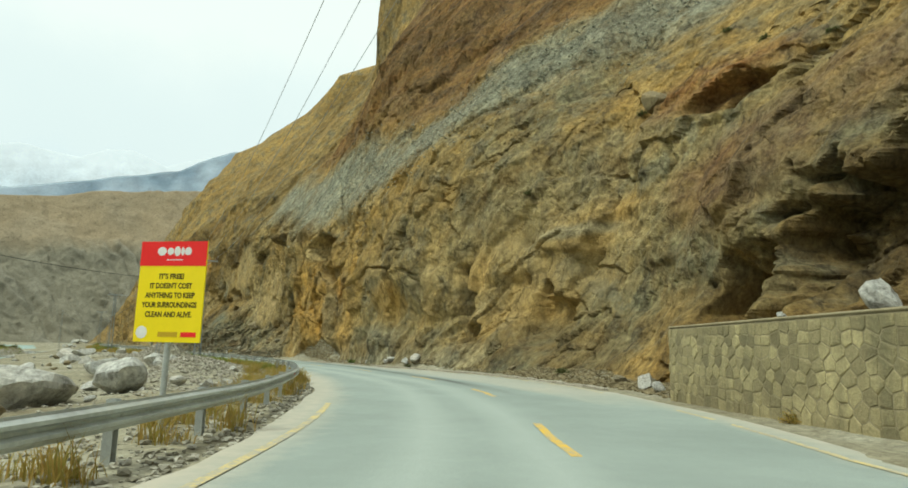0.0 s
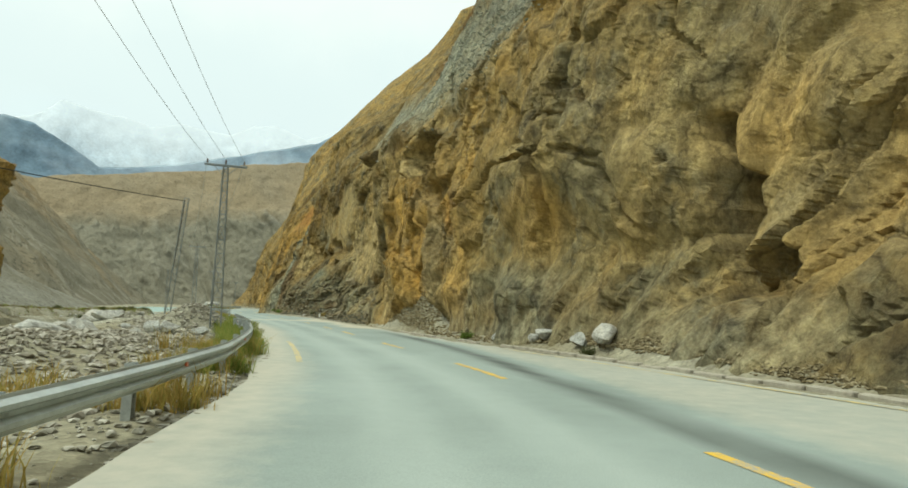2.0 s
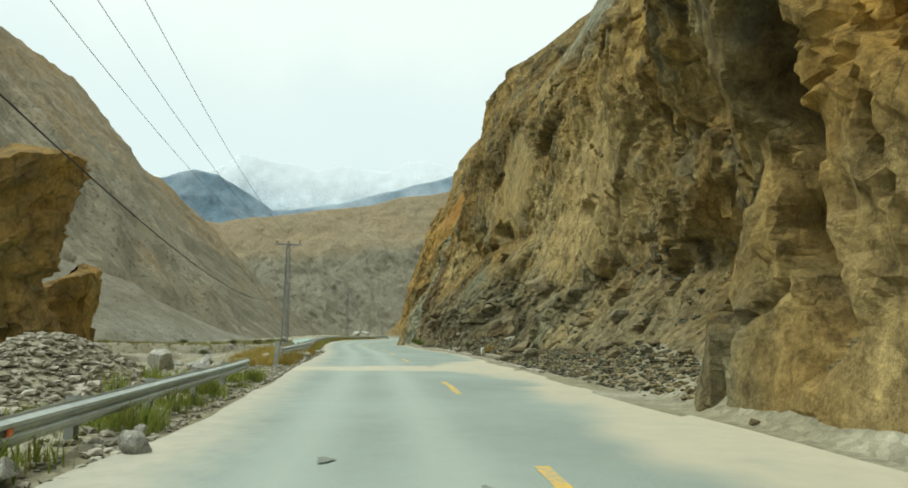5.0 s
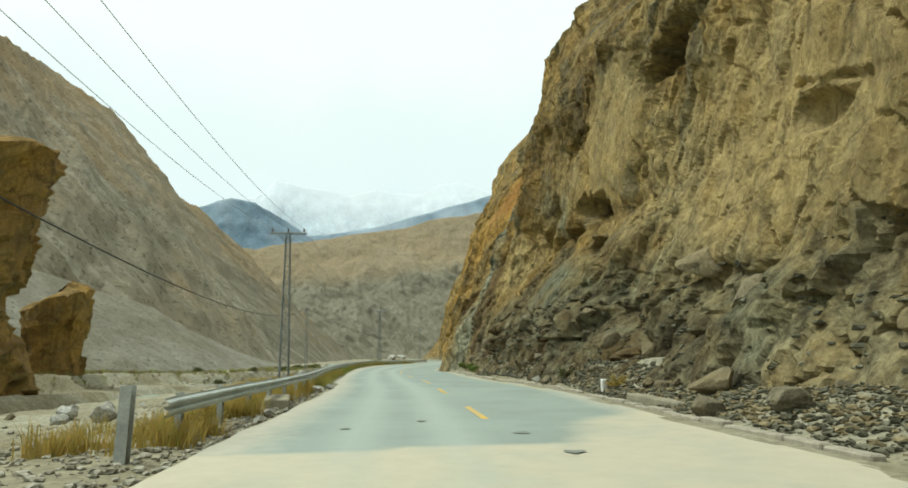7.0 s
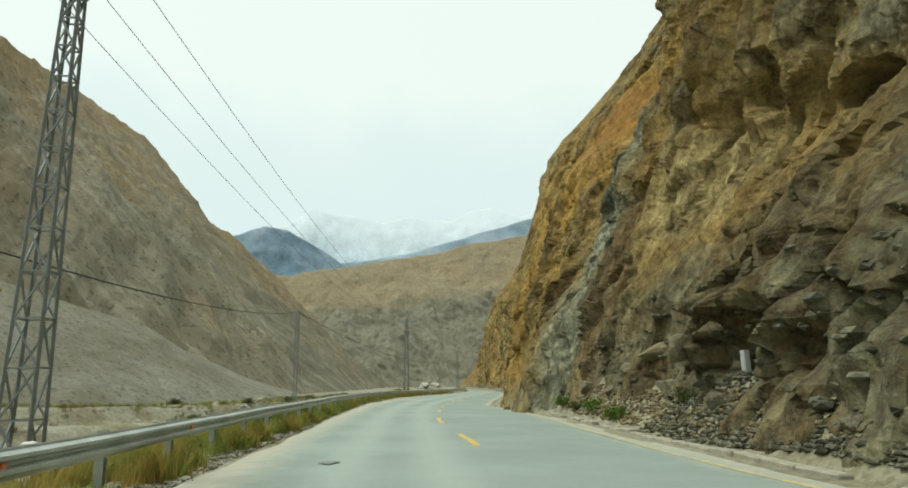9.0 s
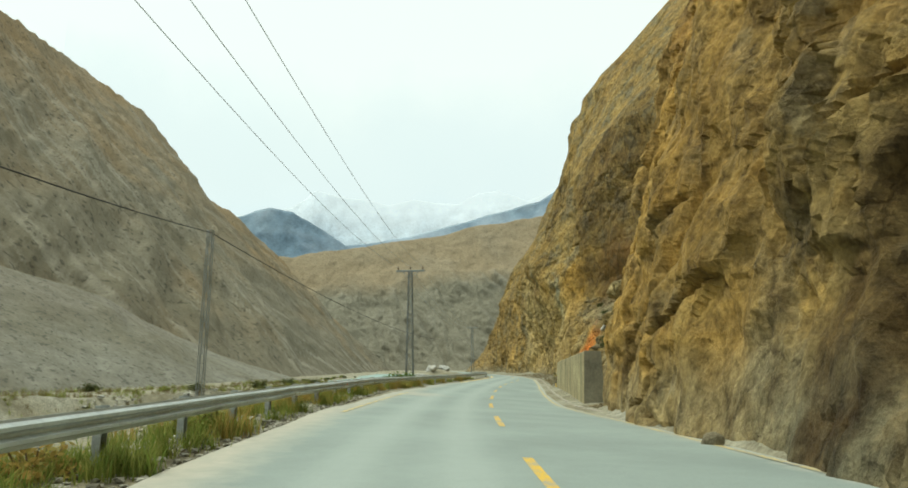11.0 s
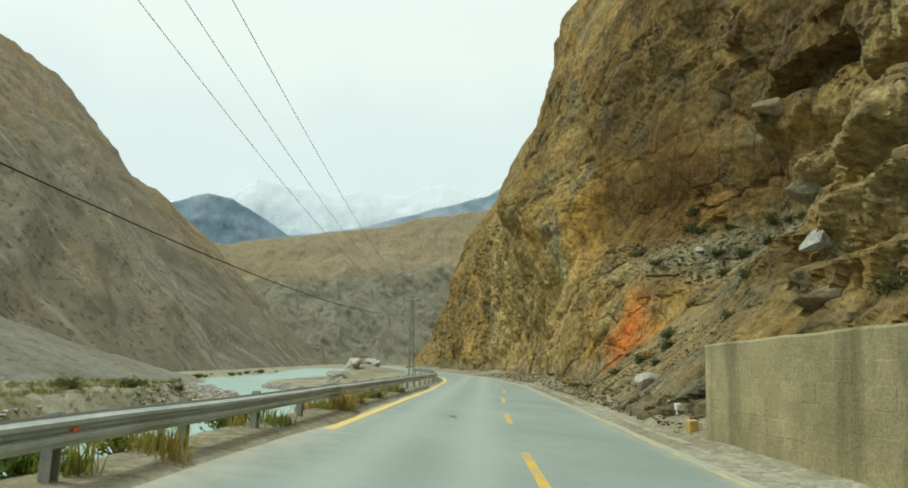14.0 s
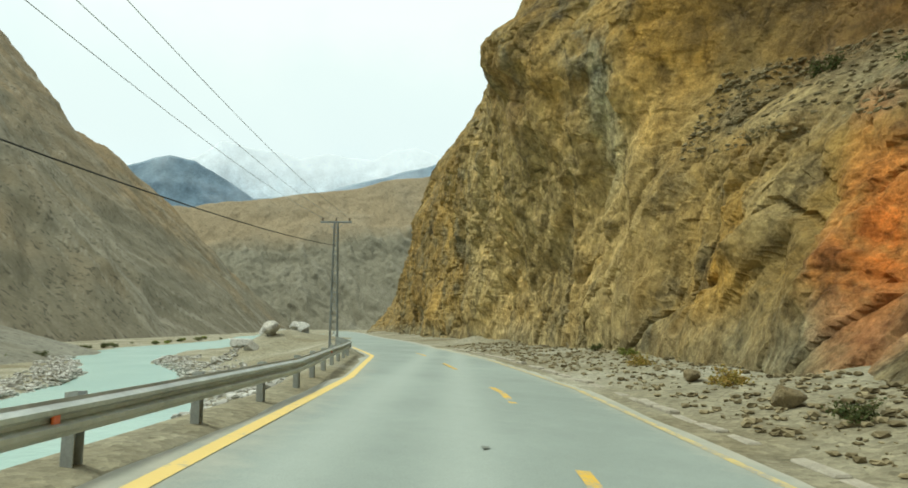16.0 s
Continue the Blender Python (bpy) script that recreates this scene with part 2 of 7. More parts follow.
def paint_material(name, colour, worn):
    m, n, l, b = material(name, 0.8, 0.0, 0.3)
    pos = n.new("ShaderNodeTexCoord").outputs["Object"]
    mid, fine = noise_node(n, l, 1.8, 7, 0.7, pos), noise_node(n, l, 14.0, 6, 0.75, pos)
    f = mix(n, l, 0.5, mid.outputs["Fac"], fine.outputs["Fac"])
    c = ramp(n, l, f, [(worn - 0.06, (0.34, 0.335, 0.29)), (worn + 0.06, colour)])
    l.new(c, b.inputs["Base Color"])
    return m


M_YELLOW = paint_material("yellow_road_paint", (0.68, 0.44, 0.06), 0.47)
M_EDGE = paint_material("faded_yellow_edge_paint", (0.62, 0.50, 0.20), 0.50)
M_FRESH = paint_material("yellow_edge_paint", (0.74, 0.56, 0.20), 0.40)
M_STEEL = simple("galvanised_steel", (0.46, 0.49, 0.46), 0.5, 0.5, 1.2, 0.30, 0.002, 0.5)
M_POST = simple("weathered_post_steel", (0.40, 0.42, 0.39), 0.7, 0.1, 3.0, 0.35, 0.002, 0.4)
M_LATTICE = simple("tower_steel", (0.26, 0.28, 0.28), 0.6, 0.6, 2.0, 0.25, 0.0, 0.4)
M_CERAMIC = simple("brown_insulator", (0.10, 0.06, 0.04), 0.25, 0.0, 20.0, 0.2, 0.0, 0.6)
M_WIRE = simple("dull_wire", (0.28, 0.30, 0.31), 0.6, 0.4, 4.0, 0.1, 0.0)
M_CABLE = simple("black_cable", (0.03, 0.03, 0.03), 0.7, 0.0, 4.0, 0.1, 0.0)
M_CONCRETE = simple("stained_concrete", (0.27, 0.25, 0.18), 0.9, 0.0, 0.9, 0.45, 0.02)


def streaked(name, colour, stain, spread=0.08):
    """Weathered wall face with stains that have run down it."""
    m, n, l, b = material(name, 0.93, 0.0, 0.2)
    pos = n.new("ShaderNodeTexCoord").outputs["Object"]
    drawn = n.new("ShaderNodeMapping")
    drawn.inputs["Scale"].default_value = (1.0, 1.0, 0.16)
    l.new(pos, drawn.inputs[0])
    run, broad, grain = noise_node(n, l, 0.9, 5, 0.6, drawn.outputs[0]), noise_node(n, l, 0.5, 6, 0.65, pos), noise_node(n, l, 16.0, 5, 0.7, pos)
    c = ramp(n, l, broad.outputs["Fac"], [(0.33, tuple(v * 0.78 for v in colour)), (0.67, tuple(v * 1.3 for v in colour))])
    own = n.new("ShaderNodeObjectInfo")
    c = mix(n, l, 1.0, c, ramp(n, l, own.outputs["Random"], [(0.0, (1 - spread, 1 - spread, 1 - spread)), (1.0, (1 + spread, 1 + spread, 1 + 0.8 * spread))]), "MULTIPLY")
    c = mix(n, l, ramp(n, l, run.outputs["Fac"], [(0.50, (0, 0, 0)), (0.66, (0.7, 0.7, 0.7))]), c, stain)
    c = mix(n, l, 0.5, c, ramp(n, l, grain.outputs["Fac"], [(0.3, (0.55, 0.55, 0.55)), (0.7, (1.35, 1.35, 1.3))]), "MULTIPLY")
    l.new(c, b.inputs["Base Color"])
    bump(n, l, b, grain.outputs["Fac"], 0.8, 0.03)
    return m


M_BLOCK = streaked("wall_block", (0.345, 0.30, 0.175), (0.13, 0.125, 0.065))
M_KERB = simple("kerb_concrete", (0.36, 0.33, 0.26), 0.92, 0.0, 2.5, 0.35, 0.03)
M_MORTAR = simple("wall_mortar", (0.275, 0.235, 0.14), 0.95, 0.0, 3.0, 0.3, 0.03)
M_RED = simple("red_sign_film", (0.85, 0.02, 0.02), 0.4, 0.0, 3.0, 0.05, 0.0, 0.4)
M_SIGN = simple("yellow_sign_film", (0.95, 0.74, 0.01), 0.4, 0.0, 3.0, 0.05, 0.0, 0.4)
M_WHITE = simple("white_paint", (0.78, 0.78, 0.74), 0.6, 0.0, 6.0, 0.10, 0.003)
M_INK = simple("dark_print", (0.07, 0.05, 0.01), 0.5, 0.0, 6.0, 0.1, 0.0)
M_GOLD = simple("ochre_print", (0.55, 0.36, 0.02), 0.5, 0.0, 6.0, 0.1, 0.0)
M_REFLEX = simple("orange_reflector", (0.75, 0.14, 0.02), 0.3, 0.0, 20.0, 0.2, 0.0, 0.6)


def leaf_material(name, a, b2):
    m, n, l, b = material(name, 0.85, 0.0, 0.15)
    isl = n.new("ShaderNodeNewGeometry")
    c = ramp(n, l, isl.outputs["Random Per Island"], [(0.0, a), (1.0, b2)])
    l.new(c, b.inputs["Base Color"])
    thin_leaf = n.new("ShaderNodeBsdfTranslucent")
    l.new(c, thin_leaf.inputs["Color"])
    both = n.new("ShaderNodeMixShader")
    both.inputs[0].default_value = 0.45
    l.new(b.outputs[0], both.inputs[1])
    l.new(thin_leaf.outputs[0], both.inputs[2])
    l.new(both.outputs[0], n["Material Output"].inputs["Surface"])
    return m


M_STRAW = leaf_material("dry_grass", (0.46, 0.31, 0.09), (0.30, 0.27, 0.07))
M_GRASS = leaf_material("green_grass", (0.15, 0.22, 0.04), (0.34, 0.33, 0.09))
M_SCRUB = leaf_material("brown_scrub", (0.19, 0.12, 0.06), (0.15, 0.16, 0.06))
M_BUSH = leaf_material("green_bush", (0.085, 0.15, 0.025), (0.17, 0.24, 0.05))
M_SHRUB = leaf_material("dark_shrub", (0.06, 0.085, 0.03), (0.15, 0.155, 0.06))


def pebble_material(name, a, b2):
    m, n, l, b = material(name, 0.93, 0.0, 0.2)
    isl = n.new("ShaderNodeNewGeometry")
    fine = noise_node(n, l, 14.0, 5, 0.65, n.new("ShaderNodeTexCoord").outputs["Object"])
    c = ramp(n, l, isl.outputs["Random Per Island"], [(0.0, a), (0.5, tuple((p + q) / 2 for p, q in zip(a, b2))), (1.0, b2)])
    c = mix(n, l, 0.5, c, ramp(n, l, fine.outputs["Fac"], [(0.3, (0.6, 0.6, 0.6)), (0.7, (1.25, 1.25, 1.25))]), "MULTIPLY")
    l.new(c, b.inputs["Base Color"])
    return m


M_PEBBLE = pebble_material("loose_stones", (0.19, 0.175, 0.125), (0.50, 0.475, 0.39))
M_HIGH_SCREE = pebble_material("grey_green_scree", (0.23, 0.235, 0.18), (0.40, 0.40, 0.32))
M_SCREE = pebble_material("brown_rubble", (0.12, 0.094, 0.048), (0.33, 0.275, 0.16))
M_RUBBLE = pebble_material("dark_rubble", (0.05, 0.048, 0.03), (0.20, 0.19, 0.135))
M_RIVERSTONE = pebble_material("river_cobbles", (0.30, 0.29, 0.25), (0.58, 0.57, 0.52))
M_MOUND = pebble_material("mound_gravel", (0.24, 0.215, 0.16), (0.52, 0.49, 0.41))
M_MASONRY = streaked("wall_stone", (0.31, 0.265, 0.15), (0.16, 0.145, 0.085), 0.32)
M_TAR = simple("dark_tar_patch", (0.21, 0.23, 0.20), 0.85, 0.0, 5.0, 0.2, 0.005)
M_TWIG = simple("twig_bark", (0.16, 0.11, 0.06), 0.9, 0.0, 6.0, 0.2, 0.0)


def water_material():
    m, n, l, b = material("silty_river_water", 0.22, 0.0, 0.4)
    pos = n.new("ShaderNodeTexCoord").outputs["Object"]
    big, ripple = noise_node(n, l, 0.08, 4, 0.5, pos), noise_node(n, l, 1.3, 4, 0.6, pos)
    l.new(ramp(n, l, big.outputs["Fac"], [(0.3, (0.40, 0.58, 0.54)), (0.7, (0.48, 0.66, 0.61))]), b.inputs["Base Color"])
    bump(n, l, b, ripple.outputs["Fac"], 0.35, 0.12)
    return m


M_WATER = water_material()


def slope_material(name, low, high, vein, scale, relief, spots=0.65, mottle=0.6):
    """A far mountainside: screes and gullies running down, with rock bands."""
    m, n, l, b = material(name, 0.97, 0.0, 0.1)
    pos = n.new("ShaderNodeTexCoord").outputs["Object"]
    grade = n.new("ShaderNodeAttribute")
    grade.attribute_name = "kind"
    sp = n.new("ShaderNodeSeparateColor")
    l.new(grade.outputs["Color"], sp.inputs[0])
    broad, mid, fine = noise_node(n, l, scale, 6, 0.6, pos), noise_node(n, l, scale * 7, 8, 0.7, pos), noise_node(n, l, scale * 45, 6, 0.7, pos)
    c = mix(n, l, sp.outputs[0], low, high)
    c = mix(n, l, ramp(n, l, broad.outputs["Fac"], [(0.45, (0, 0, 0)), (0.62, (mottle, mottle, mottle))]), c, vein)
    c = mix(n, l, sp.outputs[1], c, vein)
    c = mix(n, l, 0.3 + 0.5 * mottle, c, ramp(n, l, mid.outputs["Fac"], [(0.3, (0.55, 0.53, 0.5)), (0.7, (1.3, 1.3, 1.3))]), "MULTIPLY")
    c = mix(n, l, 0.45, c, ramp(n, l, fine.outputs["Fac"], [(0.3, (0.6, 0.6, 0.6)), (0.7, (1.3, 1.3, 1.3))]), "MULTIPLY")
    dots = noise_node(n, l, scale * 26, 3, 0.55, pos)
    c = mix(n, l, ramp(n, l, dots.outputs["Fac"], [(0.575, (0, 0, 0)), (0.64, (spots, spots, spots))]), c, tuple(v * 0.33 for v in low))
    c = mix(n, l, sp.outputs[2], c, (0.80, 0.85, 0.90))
    l.new(c, b.inputs["Base Color"])
    bump(n, l, b, mix(n, l, 0.5, mid.outputs["Fac"], fine.outputs["Fac"]), 1.0, relief)
    return m


M_HILL = slope_material("scree_hillside", (0.188, 0.168, 0.115), (0.28, 0.205, 0.11), (0.32, 0.295, 0.225), 0.012, 2.0, 0.65, 0.2)
M_FAN = slope_material("pale_scree_fan", (0.25, 0.245, 0.20), (0.23, 0.215, 0.17), (0.18, 0.165, 0.115), 0.04, 0.4)
M_PLATEAU = slope_material("eroded_plateau", (0.215, 0.20, 0.145), (0.30, 0.24, 0.15), (0.31, 0.295, 0.235), 0.006, 4.0, 0.3, 0.15)
# Aerial haze over the two far ranges is mixed into their base colours.
M_BLUE = slope_material("haze_tinted_blue_range", (0.20, 0.28, 0.34), (0.17, 0.24, 0.30), (0.30, 0.38, 0.43), 0.002, 8.0, 0.0)
M_PEAK = slope_material("haze_paled_snow_range", (0.46, 0.58, 0.66), (0.74, 0.80, 0.83), (0.74, 0.80, 0.84), 0.0016, 8.0, 0.0)



def cloud_material():
    """White mountain cloud, thicker with height, torn along its lower edge."""
    m = bpy.data.materials.new("mountain_cloud")
    m.use_nodes = True
    n, l = m.node_tree.nodes, m.node_tree.links
    n.remove(n["Principled BSDF"])
    pos = n.new("ShaderNodeTexCoord").outputs["Object"]
    split = n.new("ShaderNodeSeparateXYZ")
    l.new(pos, split.inputs[0])
    puff = noise_node(n, l, 0.0022, 7, 0.58, pos)
    tall = n.new("ShaderNodeMath")
    tall.operation = "MULTIPLY_ADD"
    tall.inputs[1].default_value = 620.0
    l.new(puff.outputs["Fac"], tall.inputs[0])
    l.new(split.outputs["Z"], tall.inputs[2])
    span = n.new("ShaderNodeMapRange")
    span.inputs["From Min"].default_value, span.inputs["From Max"].default_value = 960.0, 2160.0
    l.new(tall.outputs[0], span.inputs["Value"])
    dense = ramp(n, l, span.outputs[0], [(0.0, (0, 0, 0)), (0.16, (0.35, 0.35, 0.35)), (0.34, (0.86, 0.86, 0.86)), (0.6, (0.7, 0.7, 0.7)), (1.0, (0, 0, 0))])
    clear, glow, both = n.new("ShaderNodeBsdfTransparent"), n.new("ShaderNodeEmission"), n.new("ShaderNodeMixShader")
    glow.inputs["Color"].default_value, glow.inputs["Strength"].default_value = (0.86, 0.93, 0.965, 1), 1.2
    l.new(dense, both.inputs[0])
    l.new(clear.outputs[0], both.inputs[1])
    l.new(glow.outputs[0], both.inputs[2])
    l.new(both.outputs[0], n["Material Output"].inputs["Surface"])
    return m


M_CLOUD = cloud_material()

# ---------------------------------------------------------------- shaping tools


def hashed(ix, iy, iz, seed):
    """Random numbers from 0 to 1 for whole-numbered places."""
    h = (ix.astype(np.int64) * 374761393 + iy.astype(np.int64) * 668265263 + iz.astype(np.int64) * 2147483647 + seed * 974634777) & 0xFFFFFFFF
    h = ((h ^ (h >> 13)) * 1274126177) & 0xFFFFFFFF
    h = ((h ^ (h >> 16)) * 2246822519) & 0xFFFFFFFF
    return ((h ^ (h >> 15)) & 0xFFFFFF) / float(0xFFFFFF)


def smooth_noise(x, y, seed, octaves=4, gain=0.5):
    """Layered value noise about 0, with a reach of about 1."""
    total, amp, reach = np.zeros(np.shape(x)), 1.0, 0.0
    for o in range(octaves):
        fx, fy = x * 2**o, y * 2**o
        ix, iy = np.floor(fx), np.floor(fy)
        u, v = fx - ix, fy - iy
        u, v = u * u * (3 - 2 * u), v * v * (3 - 2 * v)
        z = np.zeros(np.shape(x))
        a, b = hashed(ix, iy, z, seed + o), hashed(ix + 1, iy, z, seed + o)
        c, d = hashed(ix, iy + 1, z, seed + o), hashed(ix + 1, iy + 1, z, seed + o)
        total = total + amp * ((a + (b - a) * u) * (1 - v) + (c + (d - c) * u) * v - 0.5) * 2
        reach, amp = reach + amp, amp * gain
    return total / reach


def facets(x, y, seed, tilt_x=1.5, tilt_y=1.5):
    """Broken blocks: per block an offset and a tilt, and the distance to the block's edge, and a number of its own."""
    ix, iy = np.floor(x), np.floor(y)
    best, second = np.full(np.shape(x), 9.0), np.full(np.shape(x), 9.0)
    bump_of, own = np.zeros(np.shape(x)), np.zeros(np.shape(x))
    z = np.zeros(np.shape(x))
    for dx in (-1, 0, 1):
        for dy in (-1, 0, 1):
            cx, cy = ix + dx, iy + dy
            px, py = cx + hashed(cx, cy, z, seed), cy + hashed(cx, cy, z, seed + 1)
            far = np.hypot(x - px, y - py)
            r0, r1, r2 = (hashed(cx, cy, z, seed + k) - 0.5 for k in (2, 3, 4))
            value = r0 * 1.1 + r1 * (x - px) * tilt_x + r2 * (y - py) * tilt_y
            nearer = far < best
            second = np.where(nearer, best, np.minimum(second, far))
            own = np.where(nearer, r0 + 0.5, own)
            bump_of, best = np.where(nearer, value, bump_of), np.where(nearer, far, best)
    return bump_of, second - best, own


def crystal(x, y, seed):
    """Plane facets meeting in sharp edges: random heights on a net of triangles."""
    skew = (x + y) * 0.366
    fx, fy = x + skew, y + skew
    ix, iy = np.floor(fx), np.floor(fy)
    u, v, z = fx - ix, fy - iy, np.zeros(np.shape(x))
    a, c = hashed(ix, iy, z, seed), hashed(ix + 1, iy + 1, z, seed)
    b = np.where(u > v, hashed(ix + 1, iy, z, seed), hashed(ix, iy + 1, z, seed))
    return (a * (1 - np.maximum(u, v)) + b * np.abs(u - v) + c * np.minimum(u, v) - 0.5) * 2


def mesh_grid(name, places, materials, attribute=None, smooth=False, attr_name="kind"):
    """One mesh from a grid of places (rows, columns, 3)."""
    rows, cols = places.shape[:2]
    me = bpy.data.meshes.new(name)
    me.vertices.add(rows * cols)
    me.vertices.foreach_set("co", places.reshape(-1).astype(np.float32))
    a = (np.arange(rows - 1)[:, None] * cols + np.arange(cols - 1)).ravel()
    loops = np.stack([a, a + 1, a + cols + 1, a + cols], 1).ravel().astype(np.int32)
    count = len(a)
    me.loops.add(count * 4)
    me.loops.foreach_set("vertex_index", loops)
    me.polygons.add(count)
    me.polygons.foreach_set("loop_start", np.arange(0, count * 4, 4, dtype=np.int32))
    me.polygons.foreach_set("use_smooth", np.full(count, smooth))
    me.update(calc_edges=True)
    for m in materials:
        me.materials.append(m)
    if attribute is not None:
        at = me.attributes.new(attr_name, "FLOAT_COLOR", "POINT")
        full = attribute.reshape(rows * cols, -1)
        if full.shape[1] == 3:
            full = np.concatenate([full, np.zeros((rows * cols, 1))], 1)
        at.data.foreach_set("color", full.ravel().astype(np.float32))
    return new(name, me)


def part(name, bm, mat, parent=None, label=""):
    me = bpy.data.meshes.new(name)
    bm.to_mesh(me)
    bm.free()
    me.materials.append(mat)
    ob = new(name, me)
    if parent is not None:
        ob.parent = parent
    if label:
        ob["label"] = label
    return ob


def box(bm, x0, x1, y0, y1, z0, z1, bevel=0.0):
    r = bmesh.ops.create_cube(bm, size=1.0)
    for v in r["verts"]:
        v.co = Vector((x0 if v.co.x < 0 else x1, y0 if v.co.y < 0 else y1, z0 if v.co.z < 0 else z1))
    if bevel:
        es = list({e for v in r["verts"] for e in v.link_edges})
        bmesh.ops.bevel(bm, geom=es, offset=bevel, segments=1, affect="EDGES")


def bar(bm, a, b, w, sides=4):
    """A straight member from a to b, w across."""
    a, b = Vector(a), Vector(b)
    turn = (b - a).to_track_quat("Z", "Y").to_matrix()
    ring = []
    for p in (a, b):
        ring.append([bm.verts.new(p + turn @ Vector((w / 2 * math.cos(2 * math.pi * (k + 0.5) / sides), w / 2 * math.sin(2 * math.pi * (k + 0.5) / sides), 0))) for k in range(sides)])
    for k in range(sides):
        bm.faces.new((ring[0][k], ring[0][(k + 1) % sides], ring[1][(k + 1) % sides], ring[1][k]))
    bm.faces.new(ring[0][::-1])
    bm.faces.new(ring[1])


# The axis of the drive: metres along it, x, y.
AXIS = [(-400, -17.5, -404.4), (-60, -3.3, -64.7), (0, -0.8, -4.7), (13.7, -0.5, 9.0), (27.2, -2.3, 22.3), (40.4, -5.9, 35.1), (53.4, -10.4, 47.2), (62.3, -14.0, 55.3), (82.6, -23.6, 73.3),
        (97.4, -30.8, 86.1), (111.7, -38.0, 98.5), (125.4, -45.4, 110.0), (157.5, -61.0, 138.1), (168.3, -65.7, 147.8), (183.7, -71.8, 162.0), (199.7, -77.6, 176.9),
        (216.0, -83.2, 192.2), (406.0, -149.6, 370.2), (700.0, -252.3, 645.7), (2700.0, -951.3, 2519.4)]
AX = np.array(AXIS, float)


def glide(s, xs, ys):
    """Smooth interpolation through knots (cubic Hermite with finite differences)."""
    xs, ys, s = np.asarray(xs, float), np.asarray(ys, float), np.asarray(s, float)
    slope = np.gradient(ys, xs)
    i = np.clip(np.searchsorted(xs, s) - 1, 0, len(xs) - 2)
    h = xs[i + 1] - xs[i]
    t = np.clip((s - xs[i]) / h, 0, 1)
    return (2 * t**3 - 3 * t**2 + 1) * ys[i] + (t**3 - 2 * t**2 + t) * h * slope[i] + (3 * t**2 - 2 * t**3) * ys[i + 1] + (t**3 - t**2) * h * slope[i + 1]


def place(s, d, z):
    """World places for metres along the axis, metres to its right and height."""
    s, d, z = np.broadcast_arrays(np.asarray(s, float), np.asarray(d, float), np.asarray(z, float))
    x, y = glide(s, AX[:, 0], AX[:, 1]), glide(s, AX[:, 0], AX[:, 2])
    x2, y2 = glide(s + 0.5, AX[:, 0], AX[:, 1]), glide(s + 0.5, AX[:, 0], AX[:, 2])
    tx, ty = x2 - x, y2 - y
    n = np.hypot(tx, ty)
    return np.stack([x + d * ty / n, y - d * tx / n, z], -1)


def heading(s):
    a, b = place(s, 0, 0), place(s + 0.5, 0, 0)
    return math.atan2(-(b[0] - a[0]), b[1] - a[1])


def along(table):
    xs, ys = [r[0] for r in table], [r[1] for r in table]
    return lambda s: np.interp(s, xs, ys)


ROAD_R = along([(-60, 6.2), (9, 6.2), (15, 7.0), (25, 8.3), (36, 8.6), (41, 7.6), (46, 6.8), (54, 5.4), (60, 4.7), (80, 5.0), (95, 5.4), (110, 6.0), (122, 5.5), (135, 5.7), (160, 5.4),
                (170, 4.6), (190, 4.5), (205, 4.3), (216, 4.0), (233, 3.3), (246, 1.6), (260, -1.2), (280, -4.6), (303, -9.5), (330, -14.5), (380, -23), (460, -40)])
ROAD_L = along([(-60, -2.9), (0, -2.8), (18, -2.2), (30, -1.65), (40, -1.5), (46, -1.8), (54, -2.2), (64, -2.1), (90, -2.5), (120, -2.5), (134, -2.8), (158, -3.5), (170, -3.3), (188, -3.0), (200, -2.7),
                (216, -2.5), (233, -2.9), (246, -4.0), (260, -7.0), (280, -11.0), (303, -16.0), (330, -21.5), (380, -30), (460, -47)])
BANK = along([(-60, 0), (140, 0), (172, -0.085), (216, -0.085), (235, -0.05), (260, 0), (700, 0)])
LEVEL = along([(-60, 0), (150, 0), (175, -0.10), (235, -0.10), (260, -0.05), (700, 0)])
RAIL_D = along([(-60, -3.6), (5, -3.7), (10, -3.45), (22, -3.2), (33, -2.75), (40, -2.6), (50, -3.1), (58, -3.6), (63, -4.2), (66, -4.0), (67.8, -3.35), (70, -3.5), (86, -3.6), (94, -3.75), (121, -3.75), (135, -3.9), (157, -4.6),
                (172, -4.6), (188, -3.9), (204, -3.5), (215, -3.25), (229, -3.2), (246, -4.9), (260, -8), (280, -12), (303, -17), (330, -22.5)])


def road_z(s, d):
    return LEVEL(s) + BANK(s) * np.clip(d, -6, 6)


